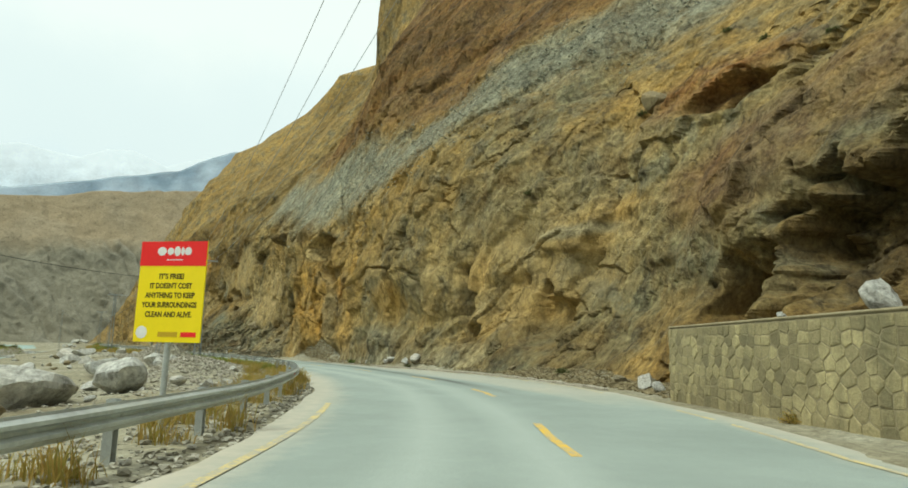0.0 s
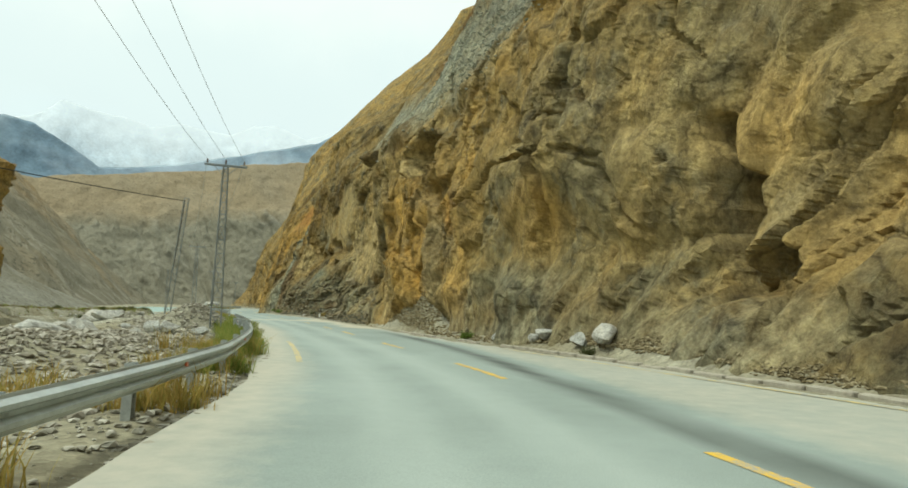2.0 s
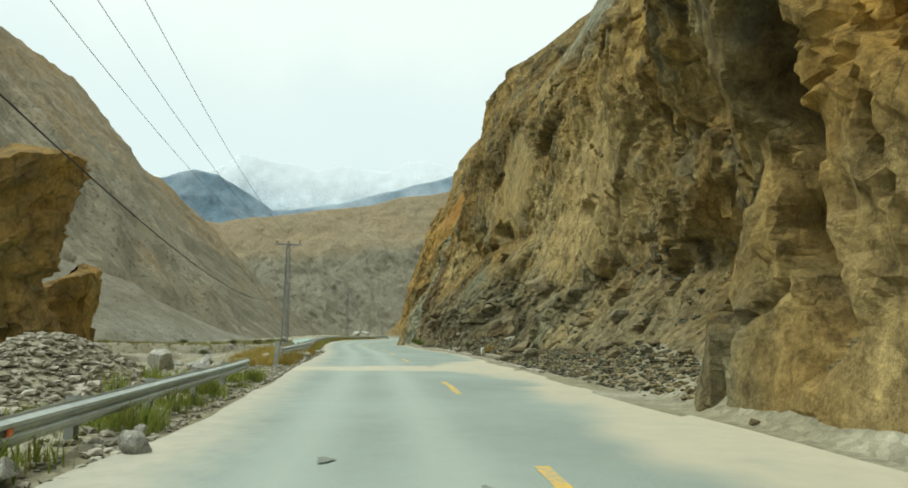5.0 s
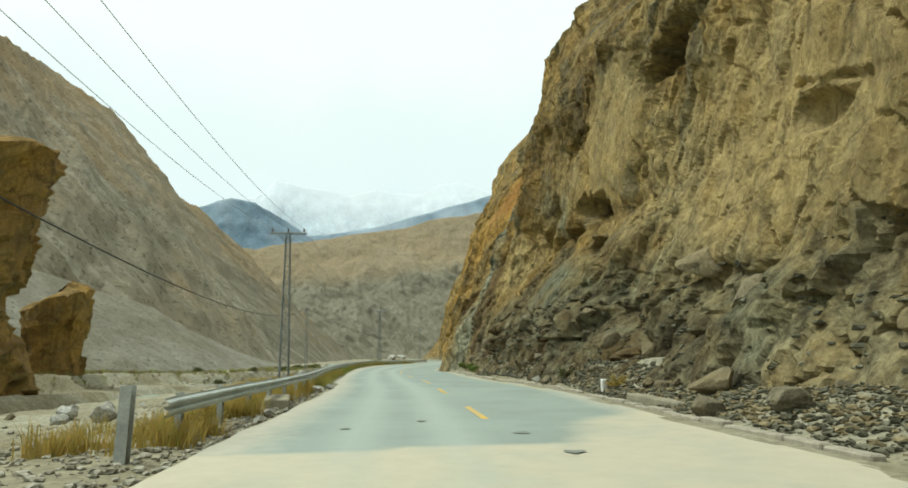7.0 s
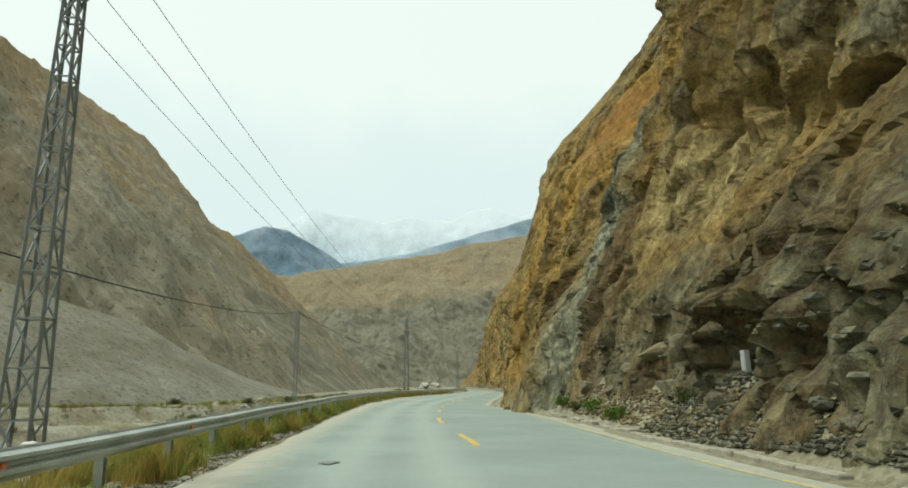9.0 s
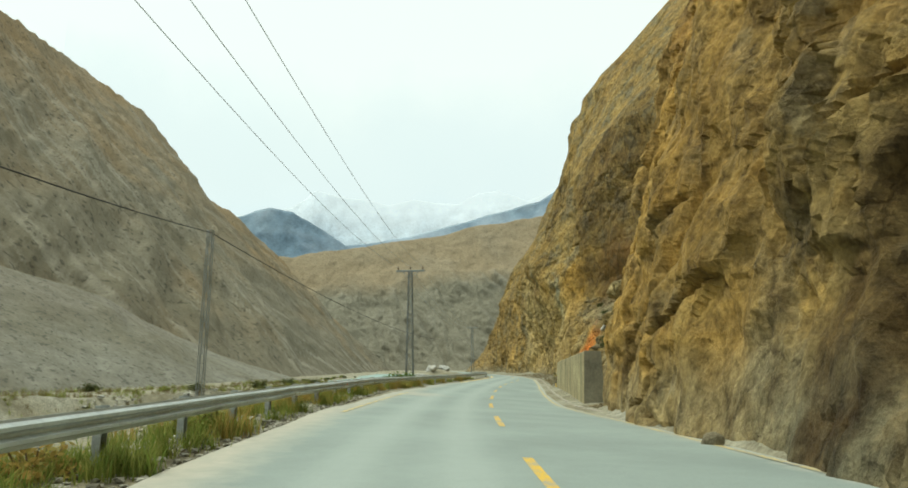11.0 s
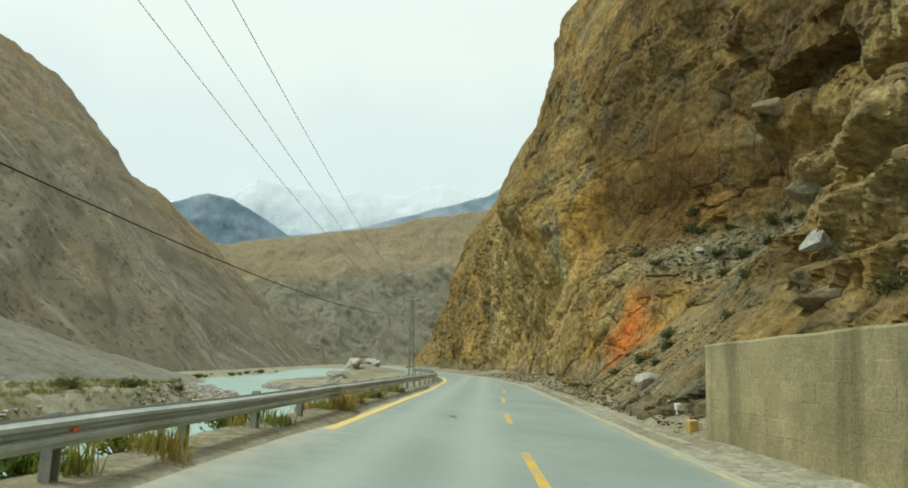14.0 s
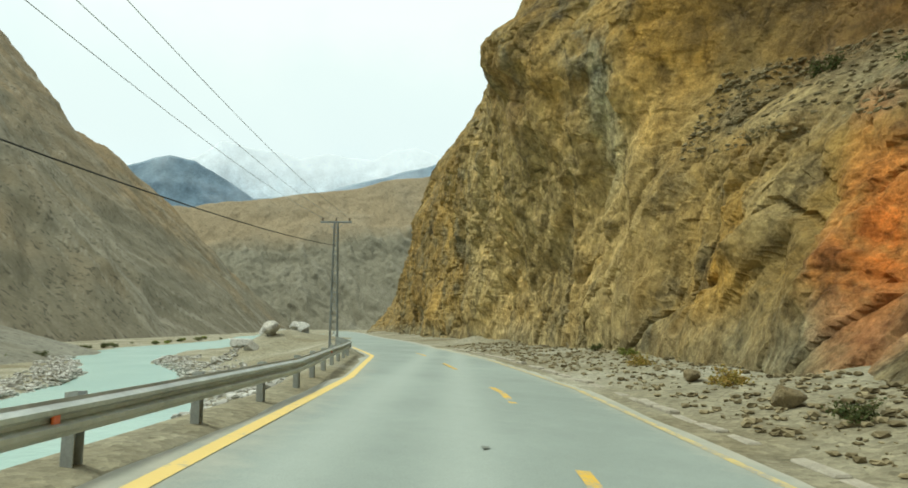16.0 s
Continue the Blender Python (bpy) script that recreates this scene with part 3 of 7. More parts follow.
# The rock face: at each station, metres to the right at the heights given.
HEIGHTS = (0, 4, 9, 15, 20, 30, 40, 55, 80, 110)
FACE_WALL = [(-60, (11, 14, 20, 27, 33, 45, 57, 73, 101, 131)), (0, (9.8, 12, 17, 23, 29, 41, 53, 68, 95, 125)), (14, (10, 12.5, 16, 21, 26, 37, 48, 62, 88, 118)),
             (24, (11.4, 14, 16, 20, 25, 35, 45, 58, 80, 108)), (32, (11.4, 14.8, 16, 18.5, 23, 33, 42, 54, 75, 100)), (39, (9.8, 13.4, 14, 17, 20.5, 29, 37, 48, 68, 95))]
FACE_BUTTRESS = [(43, (8.7, 11.2, 12, 14.5, 17, 25, 33, 44, 64, 90)), (50, (7.6, 9.2, 9.6, 11, 13.5, 20.5, 28.5, 40, 60, 85)), (60, (7.4, 8.2, 8.6, 9.6, 12.5, 20, 28, 40, 58, 80)),
                 (70, (6.4, 7.5, 7.6, 9.3, 11.8, 15.5, 21, 33, 52, 76)), (76, (6.2, 6.9, 6.4, 8.5, 12.3, 16.8, 20, 31, 50, 74)), (80, (8, 10, 8.6, 8.8, 12.8, 17.5, 20.3, 30, 49, 73)), (84, (8.4, 11, 11.2, 10, 13.1, 18.6, 21.5, 30, 49, 73))]
FACE_RECESS = [(90, (8.6, 11, 11.4, 12.4, 14.2, 19.4, 23.8, 30, 48, 72)), (99, (8.8, 11.3, 12.2, 13.5, 15, 19.9, 26.3, 32, 48, 72)), (110, (7.5, 10.8, 13, 13.9, 14.6, 20.4, 27.5, 35.4, 48, 72)),
               (122, (7.0, 8.9, 13, 12.6, 13, 20.2, 28.9, 38.2, 40.7, 70)), (132, (7.8, 9.4, 12.8, 12.3, 12.7, 15.4, 30.7, 39.2, 49.9, 72)), (140, (7.3, 9.4, 11.2, 12.3, 13.1, 14.6, 27.9, 39.4, 52.5, 74))]
FACE_DYKE = [(147, (5.8, 7.5, 10.4, 12.4, 15.5, 17.8, 27.6, 39.5, 54.5, 76)), (152, (5.9, 7.2, 8.9, 10, 13.5, 20.2, 27, 40.4, 54.5, 76)), (160, (6.1, 6.9, 8.2, 9.9, 12.7, 20.1, 26.3, 40.3, 55.5, 77)),
             (167, (6.2, 6.9, 8.0, 9.0, 12.6, 20.3, 25.2, 39.4, 57, 78)), (173, (9.2, 10, 11.2, 12.6, 13.8, 19.8, 25.6, 38.2, 57, 78)), (182, (7.8, 10.5, 14, 16, 17, 19.5, 25.4, 38, 58, 80))]
FACE_BAY = [(192, (7.6, 11.5, 15, 17.5, 18.5, 20, 24, 37, 58, 82)), (201, (7.8, 11.0, 14, 16.6, 18.6, 21.7, 24.7, 36.3, 58, 83.6)), (204.5, (5.9, 11, 14.2, 16.8, 19, 22, 25, 36, 58, 84)), (220, (6.2, 11.5, 18, 22, 23, 24, 26, 33, 57, 86)),
            (229.5, (8.6, 14, 18, 21.5, 22.5, 23.5, 25.5, 32.5, 56.5, 87)), (233.5, (9.0, 10.6, 12.8, 18.6, 20, 21.5, 24, 32, 56, 88)), (239, (8.0, 9.2, 11.6, 16, 17, 17, 19, 30, 55, 85)), (247, (7.2, 7.4, 8.2, 9.2, 11, 13.5, 17, 27, 50, 67.6))]
FACE_SPUR = [(255, (6.2, 6.3, 5.8, 5.4, 5.4, 10.3, 13.5, 21.6, 43, 67.6)), (265, (4.8, 4.8, 4.3, 3.9, 5.4, 8.9, 12.0, 16.0, 38, 71)), (280, (1, 1.5, 2, 2.6, 3.5, 7.7, 11.8, 13.2, 38, 68.9)),
             (303, (-4.5, -3.8, -3, -1.3, -0.6, 4, 10.5, 16.6, 36.4, 64.7)), (330, (-9, -8.5, -7.5, -6.2, -6.3, -1.2, 5.4, 14.2, 24.5, 65.1)), (380, (-17, -14, -11.9, -12.5, -8.3, -3.5, 2.4, 6.1, 22.9, 40)),
             (460, (-32, -27, -23, -19, -16, -10, -5, 2, 15, 35))]
FACE = FACE_WALL + FACE_BUTTRESS + FACE_RECESS + FACE_DYKE + FACE_BAY + FACE_SPUR


def face_d(s, z):
    """Metres to the right of the rock face, without its relief, for stations s and heights z of one shape."""
    st = np.array([f[0] for f in FACE], float)
    tab = np.array([f[1] for f in FACE], float)
    zc = np.clip(z, 0, 109.9)
    j = np.clip(np.searchsorted(HEIGHTS, zc, side="right") - 1, 0, len(HEIGHTS) - 2)
    hz = np.array(HEIGHTS, float)
    t = (zc - hz[j]) / (hz[j + 1] - hz[j])
    i = np.clip(np.searchsorted(st, s, side="right") - 1, 0, len(st) - 2)
    u = np.clip((s - st[i]) / (st[i + 1] - st[i]), 0, 1)
    u = u * u * (3 - 2 * u) * 0.6 + u * 0.4
    return (tab[i, j] * (1 - t) + tab[i, j + 1] * t) * (1 - u) + (tab[i + 1, j] * (1 - t) + tab[i + 1, j + 1] * t) * u

# ---------------------------------------------------------------- ground, road and rock
rng = np.random.default_rng(7)


def steps(*spans):
    """Values from span to span: (start, end, step), ..."""
    out = [np.arange(a, b, st) for a, b, st in spans]
    return np.concatenate(out + [[spans[-1][1]]])


RIVER_D = along([(-300, -34), (60, -33), (120, -29), (152, -26.5), (172, -28), (200, -24), (222, -19), (238, -18.1), (250, -20.7), (259, -22.9), (268, -27), (283, -33), (305, -46.5), (323, -54.5), (345, -62), (370, -65.5), (400, -66), (460, -72), (560, -95), (700, -120)])
RIVER_W = along([(-300, 9), (120, 8), (152, 6.2), (170, 6.5), (215, 7.0), (238, 6.1), (259, 6.4), (268, 4.6), (283, 4.4), (305, 4.8), (323, 7.2), (345, 9), (370, 11.5), (420, 12), (700, 22)])
BANK_DROP = along([(-300, 2.6), (60, 1.6), (84, 0.9), (110, 1.1), (140, 1.8), (160, 2.2), (180, 2.4), (198, 3.1), (700, 3.1)])
BANK_SLOPE = along([(-300, 0.10), (60, 0.08), (110, 0.10), (150, 0.12), (180, 0.13), (198, 0.42), (240, 0.42), (300, 0.2), (700, 0.1)])


VERGE = along([(-60, 0.3), (15, 0.35), (28, 0.75), (60, 0.7), (95, 0.5), (130, 0.35), (160, 0.4), (190, 0.25), (460, 0.25)])


def ground_z(s, d):
    s, d = np.broadcast_arrays(np.asarray(s, float), np.asarray(d, float))
    left = RAIL_D(s) - 0.5
    t = np.maximum(left - d, 0)
    rough = np.clip(t / 4, 0, 1)
    z = road_z(s, np.clip(d, left, ROAD_R(s))) * np.clip(1 - t / 8, 0, 1)
    z = z - np.minimum(BANK_DROP(s), BANK_SLOPE(s) * t) + rough * (0.35 * smooth_noise(s / 7, d / 7, 11, 4) + 0.12 * smooth_noise(s / 1.1, d / 1.1, 12, 3))
    z = z + np.clip((-d - 60) / 200, 0, 1) * 1.5 * smooth_noise(s / 60, d / 60, 17, 3)
    z = z + 0.9 * np.exp(-(((s - 44) / 9) ** 2) - ((d + 7.4) / 2.2) ** 2) + 0.6 * np.exp(-(((s - 76) / 8) ** 2) - ((d + 7.4) / 2.2) ** 2) + 1.3 * np.exp(-(((s - 66.8) / 1.6) ** 2) - ((d + 7.0) / 1.4) ** 2) + 1.1 * np.exp(-(((s - 72.6) / 2.0) ** 2) - ((d + 6.6) / 1.6) ** 2) + 1.0 * np.exp(-(((s - 79.5) / 2.6) ** 2) - ((d + 6.3) / 1.5) ** 2) + 1.0 * np.exp(-(((s - 86) / 7) ** 2) - ((d + 12) / 3.6) ** 2) + 2.3 * np.exp(-(((s - 291) / 13) ** 2) - ((d + 21.5) / 4.5) ** 2)
    river = np.clip((RIVER_W(s) + 0.9 + 0.9 * smooth_noise(s / 5, d / 9, 16, 3) - np.abs(d - RIVER_D(s))) / 1.8, 0, 1)
    z = z * (1 - river) + (-4.4) * river
    far = RIVER_D(s) - RIVER_W(s) - 5.0 - 1.5 * smooth_noise(s / 6, s * 0, 18, 3) - d
    z = z + np.clip(far / 1.6, 0, 1) * 1.9 * np.clip((s - 90) / 30, 0, 1) * np.clip((275 - s) / 15, 0, 1) * np.clip((60 + d + 8) / 10, 0, 1)
    base = face_d(s, np.zeros(np.shape(s)))
    reach = np.maximum(base - ROAD_R(s) - 0.95, 0.8)
    rise = np.interp(s, [-20, 17, 24, 36, 42, 50, 61, 64.5, 68.5, 71.5, 75, 80, 100, 140, 170, 205, 240, 262], [0.4, 0.4, 0.4, 0.4, 0.4, 0.4, 0.5, 1.6, 1.8, 1.0, 0.5, 0.6, 0.5, 0.9, 0.5, 0.6, 0.4, 0.4])
    right = np.clip((d - base + reach) / reach, 0, 1.6)
    z = z + right**1.15 * (rise + 0.4 * smooth_noise(s / 5, d / 5, 13, 3)) * np.clip((d - ROAD_R(s)) / 1.0, 0, 1)
    z = z + np.clip((d - ROAD_R(s) - 0.3) / 1.5, 0, 1) * 0.07 * smooth_noise(s / 0.8, d / 0.8, 14, 3)
    under = np.clip(np.minimum(d - ROAD_L(s) + VERGE(s) + 0.35, ROAD_R(s) - d) / 0.3, 0, 1)
    return z - 0.06 * under


S_G = steps((-300, -60, 20), (-60, -8, 2.0), (-8, 275, 0.4), (275, 420, 2.5), (420, 1000, 30), (1000, 2600, 200))
D_G = steps((-2600, -400, 200), (-400, -70, 12), (-70, -22, 1.2), (-22, -9, 0.45), (-9, 16, 0.25), (16, 32, 4), (32, 400, 46), (400, 2600, 220))
GS, GD = np.meshgrid(S_G, D_G, indexing="ij")
ground = mesh_grid("ground", place(GS, GD, ground_z(GS, GD)), [M_GROUND], smooth=True)
tagged(ground, "dusty gravel valley floor beside the mountain road", "ground", kind="structure")

# The carriageway: worn asphalt with dust along both edges and a drift of sand across it.
SAND = along([(60, 9), (68.5, 6), (69.4, 4.8), (70.5, 3.3), (72.4, 2.8), (76.7, 3.5), (84, 4.2), (89.0, 3.2), (89.8, -4), (92.4, -4), (92.9, 2.5), (95.8, 3.6), (98, 5.4), (101, 9)])
S_R = steps((-60, -6, 2), (-6, 262, 0.35), (262, 460, 2))
ACROSS = np.linspace(0, 1, 29)
RS, RT = np.meshgrid(S_R, ACROSS, indexing="ij")
ragged_l = 0.16 * smooth_noise(S_R / 4.5, S_R * 0 + 3.3, 21, 3)[:, None]
ragged_r = 0.16 * smooth_noise(S_R / 4.5, S_R * 0 + 9.3, 22, 3)[:, None]
RD = (ROAD_L(RS) - VERGE(RS) + 2.2 * ragged_l * (1 - RT)) * (1 - RT) + (ROAD_R(RS) + 0.25 + ragged_r * RT) * RT
RZ = road_z(RS, RD) + 0.012 * smooth_noise(RS / 3, RD / 3, 23, 3)
edge_l, edge_r = np.clip(1 - (RD - ROAD_L(RS) + 0.12) / 1.3, 0, 1) ** 1.4, np.clip(1 - (ROAD_R(RS) + 0.2 - RD) / 1.1, 0, 1)
drift = np.clip((RD - SAND(RS)) / 0.9 + 0.5 + 0.6 * smooth_noise(RS / 1.4, RD / 1.4, 24, 3), 0, 1)
drift = drift * (0.86 + 0.25 * smooth_noise(RS / 0.9, RD / 0.5, 26, 3)) * (1 - 0.22 * np.exp(-(((np.abs(RD - 0.1) - 0.8) / 0.35) ** 2)))
shoulder = np.clip((RD - 4.5 - 0.25 * np.sin(RS / 9)) / 0.8, 0, 1) * np.clip((RS - 14) / 8, 0, 1) * np.clip((66 - RS) / 8, 0, 1) * 0.55
spill = 0.62 * np.clip(1.2 - np.hypot((RS - 171.5) / 3.4, (RD + 2.6) / 1.9) + 0.5 * smooth_noise(RS / 1.2, RD / 0.6, 28, 3), 0, 1)
dust = np.clip(np.maximum.reduce([edge_l * np.interp(RS, [0, 20, 60, 150, 190, 460], [0.85, 0.7, 0.7, 0.75, 0.55, 0.5]), edge_r * 0.7, shoulder, spill]) + 0.10 * smooth_noise(RS / 2, RD / 2, 25, 3), 0, 1)
centre = np.interp(RS, [0, 25, 45, 60, 90, 130, 150, 170, 460], [2.0, 3.3, 2.4, 1.5, 1.8, 1.7, 1.1, 1.0, 1.0])
tracks = np.maximum(np.exp(-(((RD - centre + 2.6) / 0.45) ** 2)), np.exp(-(((RD - centre + 0.95) / 0.45) ** 2))) * 0.8
strip = np.exp(-(((RD - 3.88 + 0.08 * np.sin(RS / 5)) / 0.30) ** 2)) * 1.2 * np.clip((RS - 20) / 8, 0, 1) * np.clip((66 - RS) / 8, 0, 1) * (0.75 + 0.35 * smooth_noise(RS / 2, RD / 0.6, 27, 3))
road = mesh_grid("road", place(RS, RD, RZ), [M_ASPHALT], np.stack([dust, tracks, strip, np.clip(drift * 1.05 - 0.1 + 0.12 * smooth_noise(RS / 0.5, RD / 0.35, 29, 4), 0, 0.84)], -1), True, "wear")
tagged(road, "worn pale grey two-lane asphalt mountain road with dusty edges", "road", kind="structure")


def ribbon(name, s0, s1, d_of, width, mat, parent, lift=0.008, step=0.5, label=""):
    s = np.linspace(s0, s1, max(2, int((s1 - s0) / step) + 1))
    d = d_of(s)
    g = np.stack([place(s, d + k, road_z(s, d + k) + lift) for k in (-width / 2, width / 2)], 1)
    ob = mesh_grid(name, g, [mat], smooth=True)
    ob.parent = parent
    if label:
        ob["label"] = label
    return ob


CENTRE = along([(0, 1.8), (10.8, 2.0), (21.6, 3.15), (32, 3.4), (42, 2.7), (52, 1.8), (61, 1.5), (70, 1.55), (82, 1.95), (99, 1.8), (109, 1.7), (118, 1.95), (128, 1.75), (138, 1.2), (174, 1.1), (195, 0.9), (205, 0.9), (214, 1.0), (223, 1.3), (231, 1.0), (246, -1.2), (270, -6), (330, -18)])
for s0, s1 in ((8.9, 12.8), (19.9, 23.5), (29.8, 33.4), (40.0, 43.6), (49.6, 52.9), (60.2, 63.9), (68.4, 72.0), (79.9, 83.6), (97.0, 100.6), (106.8, 110.6), (116.6, 120.2), (126.8, 130.4), (135.8, 139.8),
               (145.8, 149.6), (155.6, 159.4), (164.2, 167.8), (172.6, 176.8), (182.5, 186.0), (192.0, 195.5), (201.0, 204.6), (210.2, 213.9), (219.6, 223.1), (229.0, 232.2), (238.2, 241.6), (247.5, 251)):
    ribbon("centre_dash", s0, s1, CENTRE, 0.16, M_YELLOW, road, label="worn yellow centre line dash")
for s0, s1, shift in ((6, 17, 0.2), (43.5, 53, 0.3), (158, 172, 0.2), (196, 262, 0.1)):
    ribbon("edge_line", s0, s1, lambda s, k=shift: ROAD_L(s) + k, 0.2 if s0 > 190 else 0.15, M_FRESH if s0 > 190 else M_EDGE, road, label="yellow edge line")
for s0, s1, shift in ((-40, 16, -0.35), (22, 50, -0.3), (108, 262, -0.25)):
    ribbon("edge_line", s0, s1, lambda s, k=shift: ROAD_R(s) + k, 0.15, M_EDGE, road, label="faded yellow edge line")

# The rock face above the road.
S_C = steps((-60, -6, 3), (-6, 14, 0.4), (14, 268, 0.125), (268, 330, 0.45), (330, 460, 3))
Z_C = steps((-1.2, 12, 0.125), (12, 20, 0.17), (20, 32, 0.32), (32, 60, 0.8), (60, 110, 2.5))
CS, CZ = np.meshgrid(S_C, Z_C, indexing="ij")
warp = 0.4 * smooth_noise(CS / 9, CZ / 9, 31, 3)
flat = face_d(CS + 0.6 * warp, np.maximum(CZ + 0.8 * warp, 0))
wx, wz = smooth_noise(CS / 3, CZ / 3, 60, 4), smooth_noise(CS / 3, CZ / 3, 61, 4)
fx, fz = smooth_noise(CS / 0.9, CZ / 0.9, 62, 3), smooth_noise(CS / 0.9, CZ / 0.9, 58, 3)


def zone(s, z, reach, rise, lean=0.0, rag=0.3, hard=3.0):
    """A ragged patch of the face: station, height, half length, half height and lean."""
    near = (np.abs(CS - s - lean * (CZ - z)) < reach * 2.2) & (np.abs(CZ - z) < rise * 2.2)
    out = np.zeros(CS.shape)
    x, y = CS[near], CZ[near]
    far = np.hypot((x - s - lean * (y - z)) / reach, (y - z) / rise)
    out[near] = np.clip((1.0 - far - rag * (0.8 * wx[near] + 0.5 * fx[near])) * hard * 0.5 + 0.5, 0, 1)
    return out


def zones(rows, **kw):
    out = np.zeros(CS.shape)
    for row in rows:
        out = np.maximum(out, zone(*row[:5], **kw) * (row[5] if len(row) > 5 else 1.0))
    return out


def span(s0, s1, soft=6.0):
    """1 between two stations, fading out at both ends."""
    return np.clip((CS - s0) / soft, 0, 1) * np.clip((s1 - CS) / soft, 0, 1)


# Joint blocks at four sizes: stepped offsets and slight tilts, drawn out along the bedding.
upright = np.clip(span(106, 176, 8) + 0.5 * span(40, 84, 6) + 0.4 * span(236, 300, 8), 0, 1)
tall = 1.5 + 1.0 * upright
lean_bed = np.interp(S_C, [-60, 25, 62, 165, 198, 214, 250], [-0.35, -0.35, 0.1, 0.1, -0.35, -0.35, 0.1])
climb = np.concatenate([[0], np.cumsum((lean_bed[1:] + lean_bed[:-1]) / 2 * np.diff(S_C))])
along_bed, across_bed = CS - lean_bed[:, None] * CZ, CZ + climb[:, None]
b1, e1, own1 = facets(along_bed / 5.2 + 0.30 * wx, across_bed / (4.6 * tall) + 0.30 * wz, 34, 0.9, 0.45)
b2, e2, own2 = facets(along_bed / 2.0 + 0.28 * wx + 0.06 * fx, across_bed / (1.7 * tall) + 0.28 * wz + 0.06 * fz, 37, 1.2, 0.45)
b3, _, own3 = facets(along_bed / 0.78 + 0.35 * wx + 0.16 * fx, across_bed / (0.66 * tall) + 0.35 * wz + 0.16 * fz, 38, 1.3, 0.5)
b4, _, _ = facets(along_bed / 0.34 + 0.3 * fx, across_bed / (0.30 * tall) + 0.3 * fz, 50, 1.4, 0.7)


def eased(a, times=2):
    """Steps worn to short slopes."""
    a = a.copy()
    for _ in range(times):
        a[1:-1] = (a[:-2] + 2 * a[1:-1] + a[2:]) / 4
        a[:, 1:-1] = (a[:, :-2] + 2 * a[:, 1:-1] + a[:, 2:]) / 4
    return a


b1, b2 = eased(b1), eased(b2, 1)
t1 = crystal((CS + 0.5 * CZ) / 6.5 + 0.10 * wx, (CZ - 0.3 * CS) / 8.5 + 0.10 * wz, 81)
t2 = crystal((CS - 0.3 * CZ) / 2.5 + 0.15 * wx, (CZ + 0.4 * CS) / 3.2 + 0.15 * wz, 82)
t3 = crystal((CS + 0.5 * CZ) / 0.95 + 0.2 * wx, (CZ - 0.5 * CS) / 1.15 + 0.2 * wz, 83)
broken = np.clip(0.95 + 0.9 * smooth_noise(CS / 8, CZ / 10, 49, 3), 0.45, 1.6)
flat_wall = 1 - 0.12 * np.clip((88 - CS) / 6, 0, 1)
high = flat_wall * np.clip(CZ / 2.2, 0.4, 1) * np.clip(1.4 - CZ / 120, 0.5, 1.2)
pleats = crystal(CS / 1.15 + 0.25 * wx, CZ / 6.5 + 0.4 * wz, 48)
near_wall = span(18, 84, 6)
relief = (0.75 * t1 + 0.62 * b1) * (1 + 0.35 * near_wall) + (0.30 * t2 + 0.42 * b2 * broken) * (1 + 0.2 * near_wall)
small = 0.20 * b3 * broken + 0.085 * b4 * broken + 0.12 * t3 + 0.18 * smooth_noise(CS / 2, CZ / 2, 39, 6, 0.65)
relief = relief + 0.42 * pleats * np.maximum(zones(((134, 9.5, 6, 5.5, 0), (138, 15, 6, 8, 0))), 0.6 * zones(((58, 4, 12, 8, 0), (250, 9, 16, 10, 0))))
# The broken foot: great tumbled blocks with deep gaps.
b5, e5, own5 = facets((CS + 0.25 * CZ) / 2.3 + 0.22 * wx, (CZ - 0.35 * CS) / 1.7 + 0.22 * wz, 57, 1.5, 1.3)
tumbled = span(99, 133, 4) * np.clip(1.5 - CZ / (3.6 + 0.9 * wx + np.interp(CS, [100, 116, 130], [-0.6, 1.2, 1.6])), 0, 1)
t5 = crystal((CS + 0.8 * CZ) / 1.9 + 0.12 * wx, (CZ - 0.6 * CS) / 1.7 + 0.12 * wz, 84)
t6 = crystal((CS - 0.5 * CZ) / 0.85 + 0.15 * wx, (CZ + 0.6 * CS) / 0.8 + 0.15 * wz, 85)
small = small * (1 - 0.85 * tumbled)
relief = relief * (1 - 0.85 * tumbled) + tumbled * (0.85 * t5 + 0.36 * t6 + 0.3 * b5 + 0.5 * np.clip(1 - e5 / 0.09, 0, 1))
